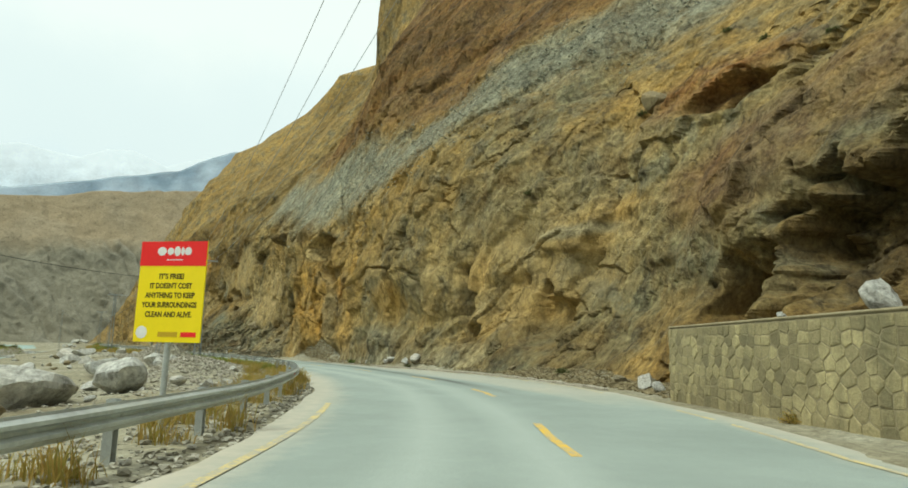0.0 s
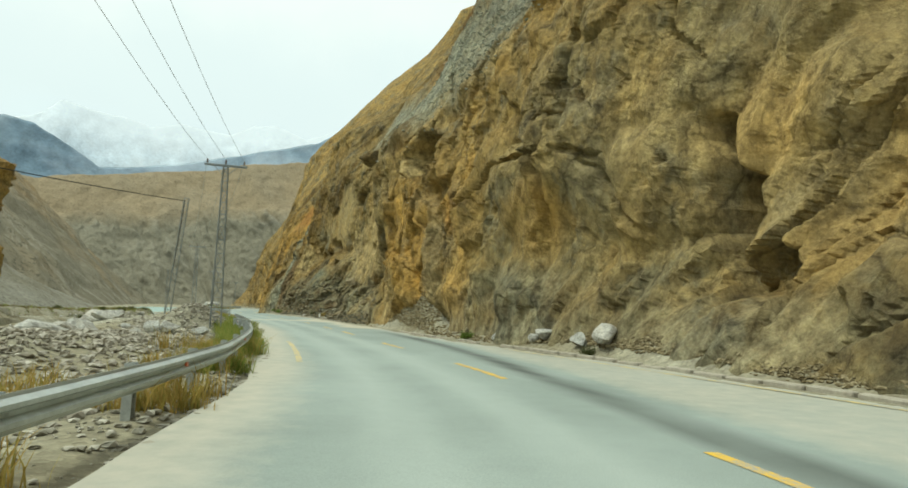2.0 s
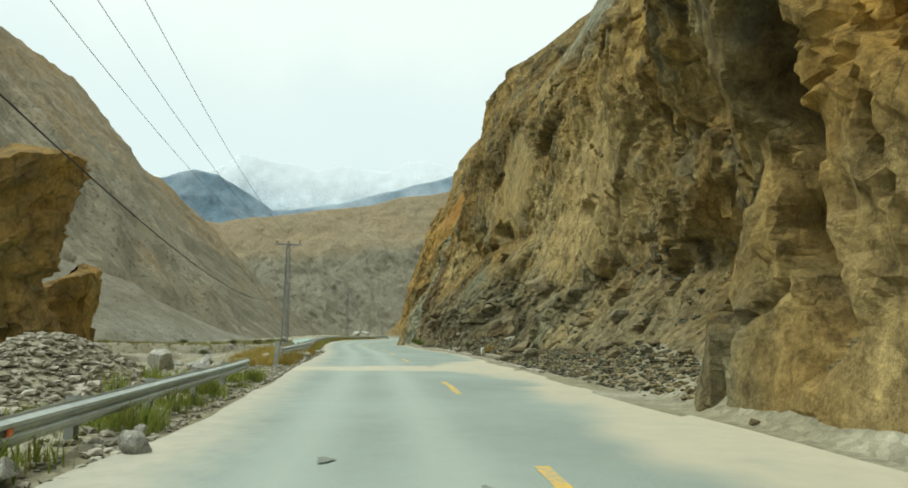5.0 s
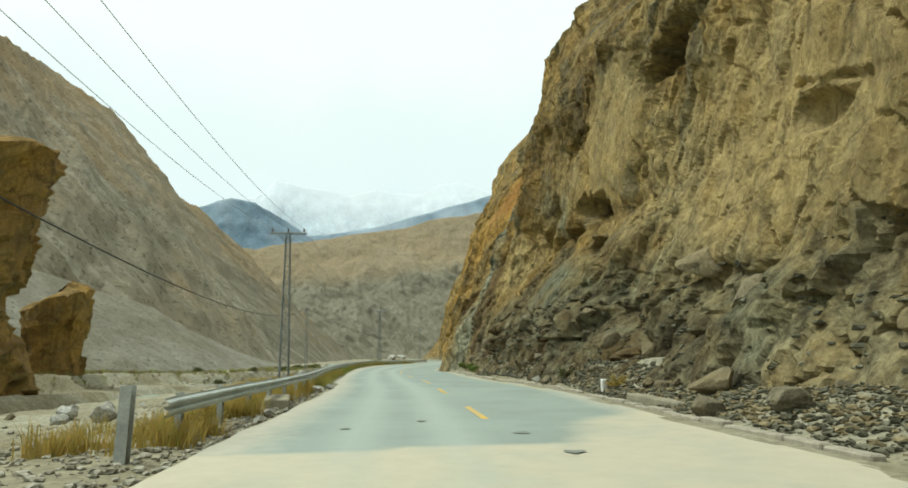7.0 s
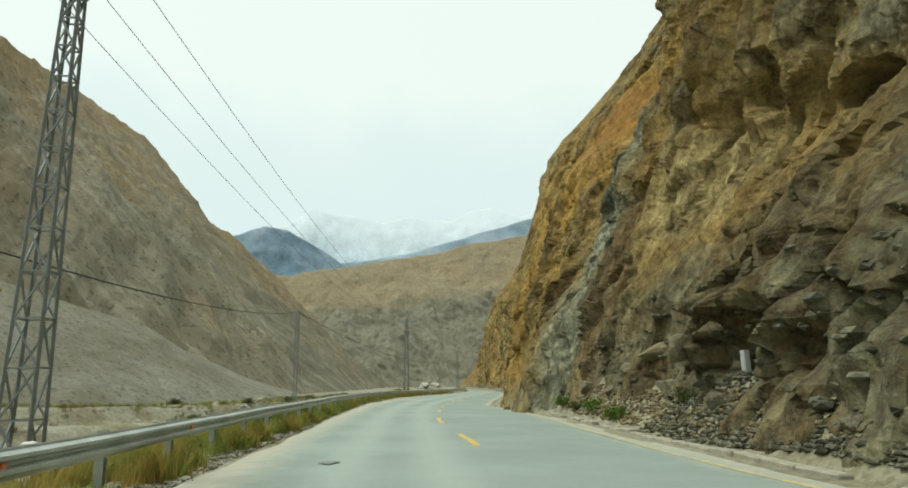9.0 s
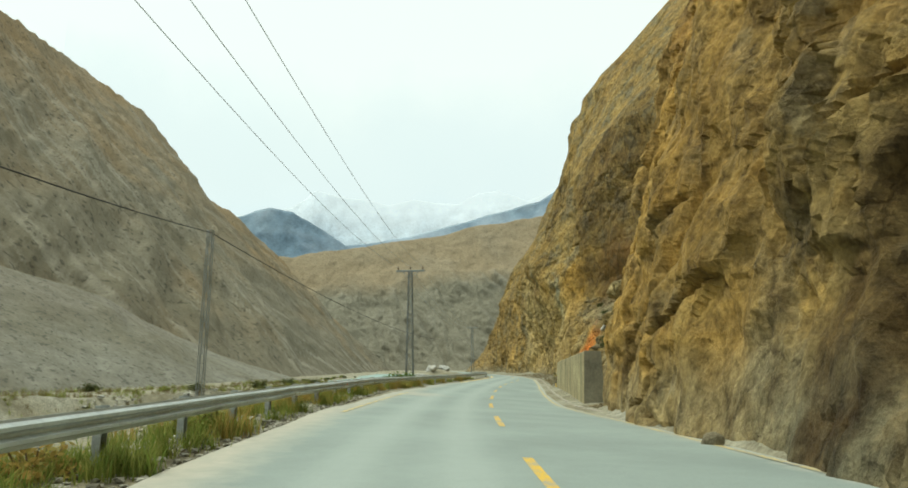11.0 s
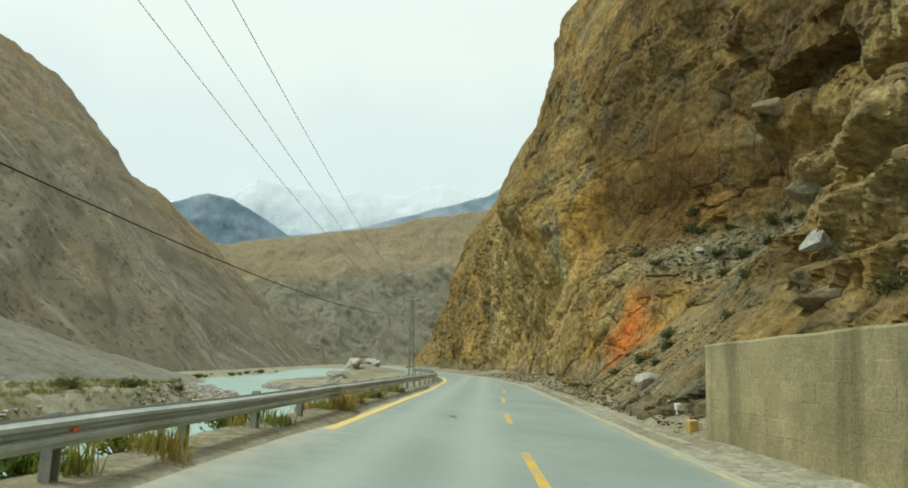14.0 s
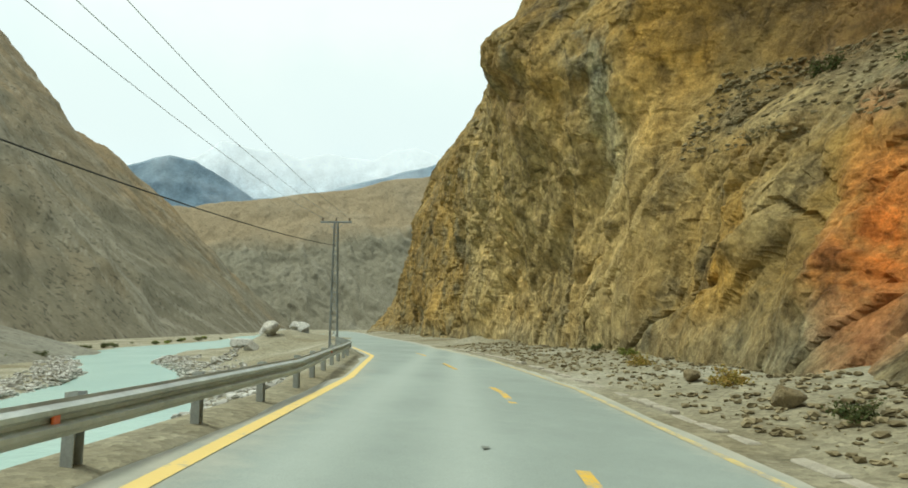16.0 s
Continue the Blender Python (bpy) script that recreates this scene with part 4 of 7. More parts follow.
# Hollows and overhung pockets: station, height, reach along, reach up, depth.
POCKETS_NEAR = [(16.8, 5.2, 4.4, 2.9, 3.8), (22.4, 3.4, 2.0, 2.2, 2.4), (43.9, 4.6, 0.75, 2.4, 2.2), (42.3, 2.7, 0.9, 0.8, 1.5), (36.0, 3.6, 1.6, 1.8, 1.5), (28.0, 15.4, 2.6, 0.9, 2.0), (69.4, 11.9, 2.4, 1.5, 2.8), (65.6, 8.7, 1.4, 1.0, 1.3), (74.5, 4.4, 0.7, 3.6, 2.2)]
POCKETS_MID = [(119.2, 9.8, 1.7, 0.9, 2.6), (123.6, 9.2, 1.5, 0.5, 1.8), (127.2, 9.2, 1.3, 0.5, 1.4), (121.3, 10.6, 1.2, 0.7, 1.7), (110.4, 15.8, 2.8, 1.0, 2.0), (98.9, 8.0, 1.2, 0.5, 1.2), (117.5, 7.4, 1.2, 0.5, 1.2), (131.5, 11.2, 0.9, 0.9, 1.5), (148.2, 3.4, 0.7, 2.6, 1.1), (137.6, 3.0, 0.35, 3.4, 1.1)]
POCKETS_FAR = [(198.8, 12.4, 4.5, 0.7, 2.4), (207.5, 13.4, 4.0, 0.8, 2.2), (193.0, 10.0, 3.0, 0.6, 1.6), (224.0, 20.5, 5.0, 1.2, 2.0), (208.5, 5.6, 0.9, 1.0, 1.6), (252.5, 3.1, 0.6, 0.9, 1.1), (250.2, 4.0, 0.7, 0.5, 0.9), (231, 14.5, 0.5, 0.4, 0.9), (233, 12.2, 0.5, 0.4, 0.9)]
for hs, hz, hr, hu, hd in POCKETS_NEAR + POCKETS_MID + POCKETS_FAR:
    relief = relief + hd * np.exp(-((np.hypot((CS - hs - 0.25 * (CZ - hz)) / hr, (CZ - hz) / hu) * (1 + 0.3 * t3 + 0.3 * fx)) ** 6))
# Blunt noses of rock jutting from the buttress and from the far spur, and slabs standing proud.
for hs, hz, hr, hu, hd in ((87.2, 15.7, 1.7, 0.95, 2.7), (73.6, 14.9, 1.5, 1.2, 1.1), (239.4, 19.4, 4.4, 4.6, 1.5), (227.8, 18.6, 1.8, 1.5, 1.1), (214.0, 10.6, 2.2, 1.2, 1.4), (255.2, 18.6, 2.6, 1.9, 1.5), (46.3, 5.6, 1.4, 1.9, 0.9), (40.3, 7.4, 1.8, 1.2, 0.8), (35.6, 8.4, 2.6, 0.8, 0.5), (238.4, 9.2, 1.7, 1.1, 1.1), (236.6, 4.9, 1.3, 1.5, 0.6), (224.0, 5.6, 1.6, 0.8, 1.0), (201.5, 8.6, 4.0, 0.8, 1.2)):
    relief = relief - hd * np.exp(-((np.abs(CS - hs + 0.3 * fx) / hr) ** 4 + (np.abs(CZ - hz + 0.25 * t3) / hu) ** 4)) * (1 + 0.15 * t2)
# Open cracks: between the great blocks, and a few long ones across the faces.
cleft = 0.55 * np.clip(1 - e1 / 0.05, 0, 1) * np.clip(0.5 + 3 * smooth_noise(CS / 8, CZ / 8, 41, 2), 0, 1) + 0.34 * np.clip(1 - e2 / 0.09, 0, 1) * np.clip(0.3 + 3 * smooth_noise(CS / 4, CZ / 5, 68, 2), 0, 1)
for s0, z0, s1, z1 in ((42.3, 2.6, 40.4, 6.6), (40.4, 6.6, 36.5, 9.0), (55.5, 9.4, 48.5, 7.2), (61.5, 6.5, 57.2, 8.4), (57.2, 8.4, 52.0, 8.0), (139.2, 1.6, 140.6, 8.4), (113.2, 1.0, 115.2, 4.6), (118.4, 2.4, 122.0, 4.2), (108.0, 2.6, 112.0, 4.0), (245.8, 3.0, 243.6, 9.0), (100.5, 9.4, 97.0, 8.2)):
    ln = math.hypot(s1 - s0, z1 - z0)
    run = np.clip(((CS - s0) * (s1 - s0) + (CZ - z0) * (z1 - z0)) / ln**2, 0, 1)
    gap = np.hypot(CS - s0 - run * (s1 - s0) + 0.5 * wx, CZ - z0 - run * (z1 - z0) + 0.5 * wz)
    cleft = np.maximum(cleft, 0.8 * np.clip(1 - gap / 0.22, 0, 1))
soft = np.clip((CZ - 32) / 30, 0, 1)
# The grey scree lane coming down across the old slope.
lane_mid = np.interp(CS, [20, 36, 45, 50, 60, 75, 100, 125], [38.0, 30.0, 26.5, 24.0, 20.0, 20.0, 24.5, 29.0])
lane_half = np.interp(CS, [20, 40, 60, 75, 110], [4.5, 4.0, 3.4, 5.5, 4.0])
scree_gap = np.clip(1.35 - np.abs(CZ - lane_mid + 1.6 * wx) / lane_half, 0, 1) * span(18, 120, 8)
calm = np.clip(1 - 0.8 * scree_gap, 0.2, 1)
# Smooth faces.
plain_face = np.maximum(zone(117.6, 14.6, 3.6, 4.4, 0.0, 0.18, 5.0), 0.8 * zone(124.5, 12.8, 2.4, 2.2))
smooth_face = np.maximum.reduce([plain_face, 0.85 * zone(119.8, 5.2, 3.4, 2.0, 0.3, 0.2), 0.6 * zones(((37.6, 5.2, 4.2, 3.6, 0, 1.1), (43.2, 7.2, 2.4, 2.0, 0, 1.0), (33.6, 6.0, 3.0, 3.0, 0, 1.0), (41.4, 9.6, 4.0, 2.0, 0, 1.0), (49, 5.0, 3.2, 3.0, 0, 1.1), (54.5, 4.2, 2.4, 3.2, 0, 1.0), (66.2, 6.4, 1.6, 3.0, 0, 0.9), (58, 9.0, 3, 2.4, 0, 0.9), (238.4, 19, 5.5, 6, 0, 1.4), (231, 16, 4, 3, 0, 1.2), (241, 16, 3.4, 6, 0, 1.2), (244.5, 4.2, 2.0, 3.6, 0), (60.5, 3.6, 1.0, 3.6, 0), (151, 17.5, 2.6, 3.0, 0), (103, 9.0, 8.0, 4.6, 0, 1.1), (97, 8, 6, 4, 0, 1.0)))])
calm_large = calm * (1 - 0.78 * smooth_face * (1 - near_wall))
calm = calm * (1 - 0.78 * smooth_face)
bay = np.clip((CS - 176) / 8, 0, 1) * np.clip((236 - CS) / 8, 0, 1)
scree_bay = np.maximum(zones(((186, 5.0, 10, 4.2, 0.0), (178, 4.0, 5, 3.4, 0.0)), hard=2.0), zones(((231, 9.4, 12, 1.9, 0.6), (221, 8.6, 8, 2.0, 0.6), (214, 2.4, 9, 2.4, 0.5)), hard=2.0))
calm, calm_large = calm * (1 - 0.6 * scree_bay), calm_large * (1 - 0.6 * scree_bay)
# Rock ledges stepping up the bay.
step_up = (CZ + 0.9 * wx + 0.06 * (CS - 200)) / 2.4
ledges = -1.3 * (step_up - np.floor(step_up) - 0.5) * span(192, 222, 6) * np.clip((CZ - 2.5) / 2, 0, 1) * np.clip((15 - CZ) / 3, 0, 1) * (1 - 0.7 * scree_bay)
strata = (CZ + 0.5 * wx - 0.22 * (CS - 30)) / 0.9
ledges = ledges - 0.2 * (strata - np.floor(strata) - 0.5) * span(26, 42, 4) * np.clip((CZ - 7) / 2, 0, 1) * np.clip((13 - CZ) / 2, 0, 1)
ledges = eased(ledges)
lean_out = along([(-60, 0.9), (30, 0.9), (90, 0.7), (112, 0.4), (122, -0.8), (150, -0.8), (172, 0.0), (186, 0.6), (236, 0.7), (248, 1.3), (278, 1.3), (300, 0.6), (460, 0.6)])(CS)
bench = 2.4 * span(214, 246, 8) * np.interp(CZ - 0.1 * (CS - 230) + 0.5 * wx, [6.6, 8.0, 11.0, 13.5, 18.0], [0.0, 0.25, 1.0, 0.75, 0.0])
CD = flat + bench + 0.8 * zone(66.3, 0.3, 4.0, 1.5) - 0.55 - lean_out * np.clip((CZ - 9) / 8, 0, 1) + ledges + (relief * high * calm_large + small * high * calm + cleft * calm_large) * (1 - 0.3 * soft) + soft * 2.5 * smooth_noise(CS / 16, CZ / 16, 42, 4)
CZ2 = CZ + 0.12 * smooth_noise(CS / 2.3, CZ / 2.3, 43, 3) * np.clip(CZ, 0, 1)
# Rock kinds. Grey: the scree lane, the dyke, the bay's scree and the rubble along the foot.
dyke = np.exp(-(((CS - 143.2 - 0.02 * (CZ - 4) + 0.9 * wx) / 2.5) ** 4)) * np.clip((16.5 - CZ + wx) / 3, 0, 1)
grey = np.maximum.reduce([scree_gap * 1.1, dyke, 0.45 * scree_bay, 0.8 * zones(((35.4, 9.0, 2.6, 0.5, 0), (52.5, 2.0, 5.0, 1.3, 0, 0.55), (65.4, 4.5, 1.4, 4.5, 0, 0.5), (126, 11, 1.4, 1.4, 0), (247.6, 12, 1.0, 4.0, 0)))])
rubble = span(80, 143, 5) * np.clip(1.3 - CZ / (5.5 + 2.5 * smooth_noise(CS / 9, CS * 0, 44, 2)), 0, 1)
grey = np.maximum(grey, rubble * 0.45)
grey = np.maximum(grey, np.clip(1.2 - CZ / 2.0 + 0.5 * wx, 0, 1) * 0.6 * np.clip((CS - 36) / 6, 0, 1) * (1 - 0.8 * zone(70.5, 2, 4.5, 5)))
grey = np.clip(grey + 0.3 * smooth_noise(CS / 7, CZ / 7, 45, 4) * (grey > 0.08), 0, 1)
# Ochre: ribs of the near wall, the buttress, the slope behind the dyke and the streaks of the far spur.
ochre = np.clip(0.05 + 0.75 * smooth_noise(CS / 8, CZ / 8, 46, 5) - 0.3 * bay - 0.3 * np.clip((CZ - 18) / 10, 0, 1) - 0.15 * np.clip((40 - CS) / 10, 0, 1) - 0.2 * span(84, 112), 0, 0.7)
ochre = np.maximum(ochre, 0.9 * zones(((60.4, 3.4, 1.3, 5.0, 0.15), (72.6, 4.0, 1.6, 7.0, 0), (69.5, 4.5, 4.0, 6.5, 0), (38.5, 4.8, 2.6, 2.6, 0), (43.2, 7.2, 1.8, 1.6, 0), (33.8, 10.0, 2.6, 1.0, 0), (52.5, 5.6, 2.2, 1.6, 0), (34.5, 8.0, 2.0, 0.7, 0))))
ochre = np.maximum(ochre, 0.9 * zones(((160, 8, 9, 12, 0.25, 0.8), (151.5, 16, 4, 6, 0), (168, 8, 8, 9, 0.2, 0.7), (134.5, 8.5, 4.5, 3.5, 0, 0.5), (103.5, 6.0, 2.4, 1.6, 0, 0.5), (100, 10, 7, 4.5, 0, 0.45))))
ochre = np.maximum(ochre, zones(((244.6, 13, 1.3, 6.5, 0.0), (238.2, 8.6, 2.4, 1.4, 0, 0.9), (237.6, 3.4, 1.9, 2.8, 0, 0.9), (235.2, 13.6, 3.4, 1.8, 0, 0.85), (251.5, 13.5, 1.8, 4.0, 0, 0.8), (247.5, 6.5, 4.0, 3.0, 0, 0.5), (226, 4.4, 4.5, 2.2, 0.6, 0.5), (249, 8, 8, 6, 0, 0.55), (260, 8, 8, 9, 0, 0.5))))
iron = np.maximum(0.95 * zone(231.8, 3.7, 1.2, 3.0, 0.5, 0.55, 1.5), 0.25 * zone(227.0, 3.2, 3.0, 1.4, 0.5, 0.6, 1.2))
# Weathered brown rock, with some shade painted into it: the high wall over the bay, the broken foot, single blocks, and
# a black slab beside the grey dyke.
varnish_shade = 0.34 * np.clip((own1 - 0.62) / 0.12, 0, 1) + 0.26 * np.clip((own2 - 0.74) / 0.1, 0, 1) * (1 - 0.6 * span(40, 84, 4))
varnish_shade = varnish_shade * (1 - 0.7 * span(243, 300, 4) * (CZ < 17))
varnish_shade = np.maximum(varnish_shade, 0.85 * zones(((238.5, 19, 4.6, 8.0, 0.1), (241, 30, 8, 12, 0.0), (233, 14.8, 7.0, 3.8, 0.0, 1.1), (222, 13.5, 6, 2.5, 0.5, 0.7), (228, 24, 10, 7, 0, 1.0), (239, 16.5, 6.0, 4.5, 0.0, 1.15), (254, 19.5, 3, 3, 0, 0.45), (262, 30, 10, 10, 0, 0.6))))
# Brown patches, with shade painted into hollows, under overhangs and along the foot.
varnish_shade = np.maximum(varnish_shade, 0.8 * zones(((16.8, 5.4, 5.2, 3.6, 0.3, 1.0), (23.5, 2.8, 3.0, 2.6, 0.0), (68.6, 11.6, 2.6, 1.7, 0.2), (73.6, 14.6, 1.7, 1.6, 0.0), (87.0, 15.2, 2.4, 1.6, 0.0, 0.7), (110.5, 15.6, 3.4, 1.3, 0.0), (121, 9.2, 6.5, 0.8, 0.0, 0.7), (139.2, 6.0, 1.5, 7.0, 0.0, 0.75), (133.0, 16.5, 6.5, 4.0, 0.0, 0.6), (123, 18.5, 9, 4, 0, 0.6), (20.5, 9.5, 6, 4.5, 0, 0.55), (30, 1.6, 12, 1.9, 0, 0.65), (48, 1.2, 8, 1.4, 0, 0.5), (25.5, 6.0, 4.5, 3.5, 0, 0.5))))
# Dark broken foot, deepened in colour for its side turned from the sun.
varnish_shade = np.maximum(varnish_shade, 0.95 * np.clip(1.35 - CZ / 9, 0, 1) * span(104, 142, 6) * np.clip(0.9 + 0.8 * smooth_noise(CS / 4, CZ / 4, 64, 4), 0, 1) * (1 - 0.25 * zone(119.8, 5.2, 3.4, 2.0, 0.3)))
varnish_shade = np.maximum(varnish_shade, tumbled * np.clip(0.72 + 0.7 * (own5 - 0.4), 0.4, 1))
varnish_shade = np.maximum(varnish_shade, zone(148.3, 3.6, 1.4, 5.0, -0.22, 0.15, 6.0))
varnish_shade = np.maximum(varnish_shade, 0.85 * np.clip(0.75 + 0.6 * smooth_noise(CS / 9, CZ / 5, 52, 4), 0, 1) * np.clip((CZ - lane_mid - lane_half * 0.9) / 2, 0, 1) * np.clip((112 - CS) / 10, 0, 1))
varnish_shade = np.clip(varnish_shade + 0.22 * smooth_noise(CS / 4, CZ / 6, 66, 4), 0, 1) * (1 - 0.9 * plain_face) * (1 - 0.9 * iron)
# A second set: pale tan rock, grey-green rock, and red-brown rock.
pale = np.maximum.reduce([0.55 * plain_face, 0.75 * zones(((112.6, 9.8, 1.7, 4.0, -0.2), (103.6, 4.6, 1.2, 0.7, 0), (238.3, 8.9, 1.6, 0.9, 0), (236.2, 5.0, 1.2, 1.6, 0), (202, 7.6, 5.5, 2.6, 0, 1.2), (212, 10.4, 3, 1.4, 0), (206, 17, 12, 6, 0, 0.9), (71.6, 11.6, 1.4, 1.0, 0), (59.4, 15.4, 2.0, 1.4, 0), (246.6, 2.6, 3.0, 2.2, 0), (135.5, 8.8, 3.2, 2.4, 0), (225.4, 6.6, 1.2, 0.6, 0), (72.4, 2.4, 1.5, 2.0, 0), (101, 9.5, 9, 5.0, 0, 0.95), (43, 6.5, 7.5, 3.6, 0, 0.65), (35.5, 7.6, 5.0, 3.0, 0, 0.7), (38, 11, 5, 2.0, 0, 0.6), (50, 9.5, 7, 3.0, 0, 0.45), (248.5, 7, 6.5, 6, 0, 0.8), (258, 7.5, 9, 9, 0, 0.95), (271, 12, 10, 12, 0, 0.9))), 0.75 * zones(((188, 5.2, 8.5, 3.4, 0.0), (178.5, 4.5, 4.5, 3.0, 0.0)))])
mossy = np.maximum(zones(((119.8, 5.2, 3.6, 2.1, 0.3), (112.6, 2.6, 3.0, 2.2, 0.2, 0.9), (102, 2.2, 9, 2.0, 0, 0.7), (116, 3.0, 11.0, 3.6, 0, 1.0), (130, 3.0, 6, 3.2, 0, 0.8), (109.5, 6.4, 3.0, 2.0, 0, 0.4), (225, 9.6, 10, 2.0, 1.0, 0.8), (247.8, 11, 1.2, 4.0, 0, 0.7), (34, 13.0, 9.0, 3.0, -0.2, 0.5))), np.interp(CS, [40, 60, 85, 110, 140, 150], [0.85, 0.35, 0.35, 0.35, 0.3, 0.12]) * np.clip(0.3 + smooth_noise(CS / 6, CZ / 6, 53, 4), 0, 1))
rusty = np.maximum(zones(((24.6, 10.2, 4.4, 2.6, 0.0, 0.9), (29.6, 16.6, 4.2, 1.8, 0, 0.8), (20.5, 12.5, 4.0, 2.4, 0, 0.7), (237, 16, 4, 5, 0, 0.6), (150.8, 18.2, 2.6, 3.0, 0, 0.7), (62.8, 7.0, 1.2, 1.2, 0, 0.5), (175, 22, 12, 10, 0, 0.4), (255, 14.5, 1.6, 4, 0, 0.5), (139.6, 4.5, 1.2, 5.0, 0, 0.6))), 0.6 * np.clip((CZ - lane_mid - lane_half) / 3, 0, 1) * np.clip((112 - CS) / 10, 0, 1))
varnish_shade = varnish_shade * (1 - 0.8 * zone(102, 9.5, 9, 4.6))
block_tone = np.clip(0.05 + 0.9 * (0.42 * own1 + 0.33 * own2 + 0.25 * own3) * (1 - 0.5 * smooth_face) + 0.45 * 0.5 * smooth_face + 0.16 * span(243, 300, 4), 0.03, 1)
rock_face = place(CS, CD, CZ2)
rock_kind = np.stack([grey, ochre * (0.6 + 0.55 * own1), iron, varnish_shade * (1 - 0.8 * dyke * (varnish_shade < 0.8))], -1)
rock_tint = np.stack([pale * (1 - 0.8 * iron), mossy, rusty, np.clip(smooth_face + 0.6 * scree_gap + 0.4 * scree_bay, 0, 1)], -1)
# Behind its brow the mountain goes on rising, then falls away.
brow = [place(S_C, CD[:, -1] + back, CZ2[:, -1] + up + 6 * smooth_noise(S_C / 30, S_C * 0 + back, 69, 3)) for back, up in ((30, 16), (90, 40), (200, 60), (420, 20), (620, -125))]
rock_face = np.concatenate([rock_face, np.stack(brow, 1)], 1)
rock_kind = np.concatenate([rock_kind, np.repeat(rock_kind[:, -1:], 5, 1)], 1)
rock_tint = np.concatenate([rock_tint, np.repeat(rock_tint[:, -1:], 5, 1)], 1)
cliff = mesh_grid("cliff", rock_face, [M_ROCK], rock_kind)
tint_of = cliff.data.attributes.new("tint", "FLOAT_COLOR", "POINT")
tint_of.data.foreach_set("color", rock_tint.reshape(-1).astype(np.float32))
block_of = cliff.data.attributes.new("block", "FLOAT", "POINT")
block_of.data.foreach_set("value", np.concatenate([block_tone, np.repeat(block_tone[:, -1:], 5, 1)], 1).reshape(-1).astype(np.float32))
tagged(cliff, "steep fractured ochre and grey rock cliff above the road", "cliff", kind="structure")


def cliff_d(s, z):
    """Metres to the right of the finished rock surface."""
    i, j = np.clip(np.searchsorted(S_C, s), 0, len(S_C) - 1), np.clip(np.searchsorted(Z_C, z), 0, len(Z_C) - 1)
    return CD[i, j]


def massif(name, ridge, foot, rows, cols, mat, label, relief, wave, seed, snow=0.0, back=0.35, streak=0.0, seams=3.0, terrace=0.0, fall=0.0):
    """A mountainside lofted from its foot line to its ridge line and down behind it."""
    rd, ft = np.array(ridge, float), np.array(foot, float)
    u = np.linspace(0, 1, cols)
    ku = np.linspace(0, 1, len(rd))
    R = np.stack([np.interp(u, ku, rd[:, k]) for k in range(3)], 1)
    kf = np.linspace(0, 1, len(ft))
    F = np.stack([np.interp(u, kf, ft[:, k]) for k in range(3)], 1)
    v = np.concatenate([np.linspace(0, 1, rows), 1 + np.linspace(0.1, 1, 6) * back])
    V, U = np.meshgrid(v, np.arange(cols), indexing="ij")
    up = np.minimum(V, 1)
    P = F[U] * (1 - up[..., None]) + R[U] * up[..., None]
    over = np.maximum(V - 1, 0)[..., None]
    P = P + over * (R[U] - F[U]) * np.array([1, 1, -1.6])
    length = np.concatenate([[0], np.cumsum(np.hypot(*np.diff(R[:, :2], axis=0).T))])
    L = length[U]
    rise = np.linalg.norm(R - F, axis=1)[U] * V
    gully = np.abs(smooth_noise((L + fall * rise) / wave * seams / 3, rise / (wave * 4), seed, 5)) - 0.3
    n = smooth_noise(L / wave, rise / wave, seed + 1, 6, 0.55)
    side = np.stack([R[:, 1] - F[:, 1], -(R[:, 0] - F[:, 0])], 1)
    out = np.stack([-(R - F)[:, 0], -(R - F)[:, 1], np.zeros(cols)], 1)
    out = out / np.maximum(np.linalg.norm(out, axis=1, keepdims=True), 1e-6) * 0.7
    out[:, 2] = 0.7
    fade = np.clip(up / 0.08, 0, 1) * (0.35 + 0.65 * np.clip((1.05 - up) / 0.2, 0, 1))
    P = P + out[U] * ((gully * 0.9 + n * 0.8) * relief * fade)[..., None]
    high = np.clip((up - 0.45 + 0.25 * n) / 0.35, 0, 1)
    vein = np.clip(gully * 2.2 - 0.1, 0, 1) * 0.7
    white = np.clip(snow * (n * 1.6 + up * 1.2 - 0.7), 0, 1) if snow else 0 * up
    kind = np.stack([high, vein, white], -1)
    if streak:
        run = smooth_noise((L + fall * rise) / (wave * 0.16), rise / (wave * 1.6), seed + 3, 4, 0.6)
        where = np.clip(0.6 + 1.5 * smooth_noise(L / (wave * 2), rise / (wave * 1.2), seed + 4, 3), 0, 1)
        kind[..., 1] = np.clip(vein * 0.4 + streak * where * np.clip((run - 0.12) / 0.2, 0, 1), 0, 1)
        if streak > 0.6:
            kind[..., 0] = np.clip(0.15 + 1.2 * (up - 0.35) + 0.8 * smooth_noise(L / (wave * 1.3), rise / (wave * 0.8), seed + 5, 4), 0, 1)
    if terrace:
        # A smooth upper slope above worn cliffs with gullies running down them.
        line = terrace + 0.07 * smooth_noise(L / (wave * 2.2), 0 * L, seed + 6, 4)
        upper = np.clip((up - line) / 0.12 + 0.25 * n, 0, 1)
        ribs = np.abs(smooth_noise((L + 0.25 * rise + 0.5 * wave * n) / (wave * 0.42), rise / (wave * 1.5), seed + 7, 5, 0.6))
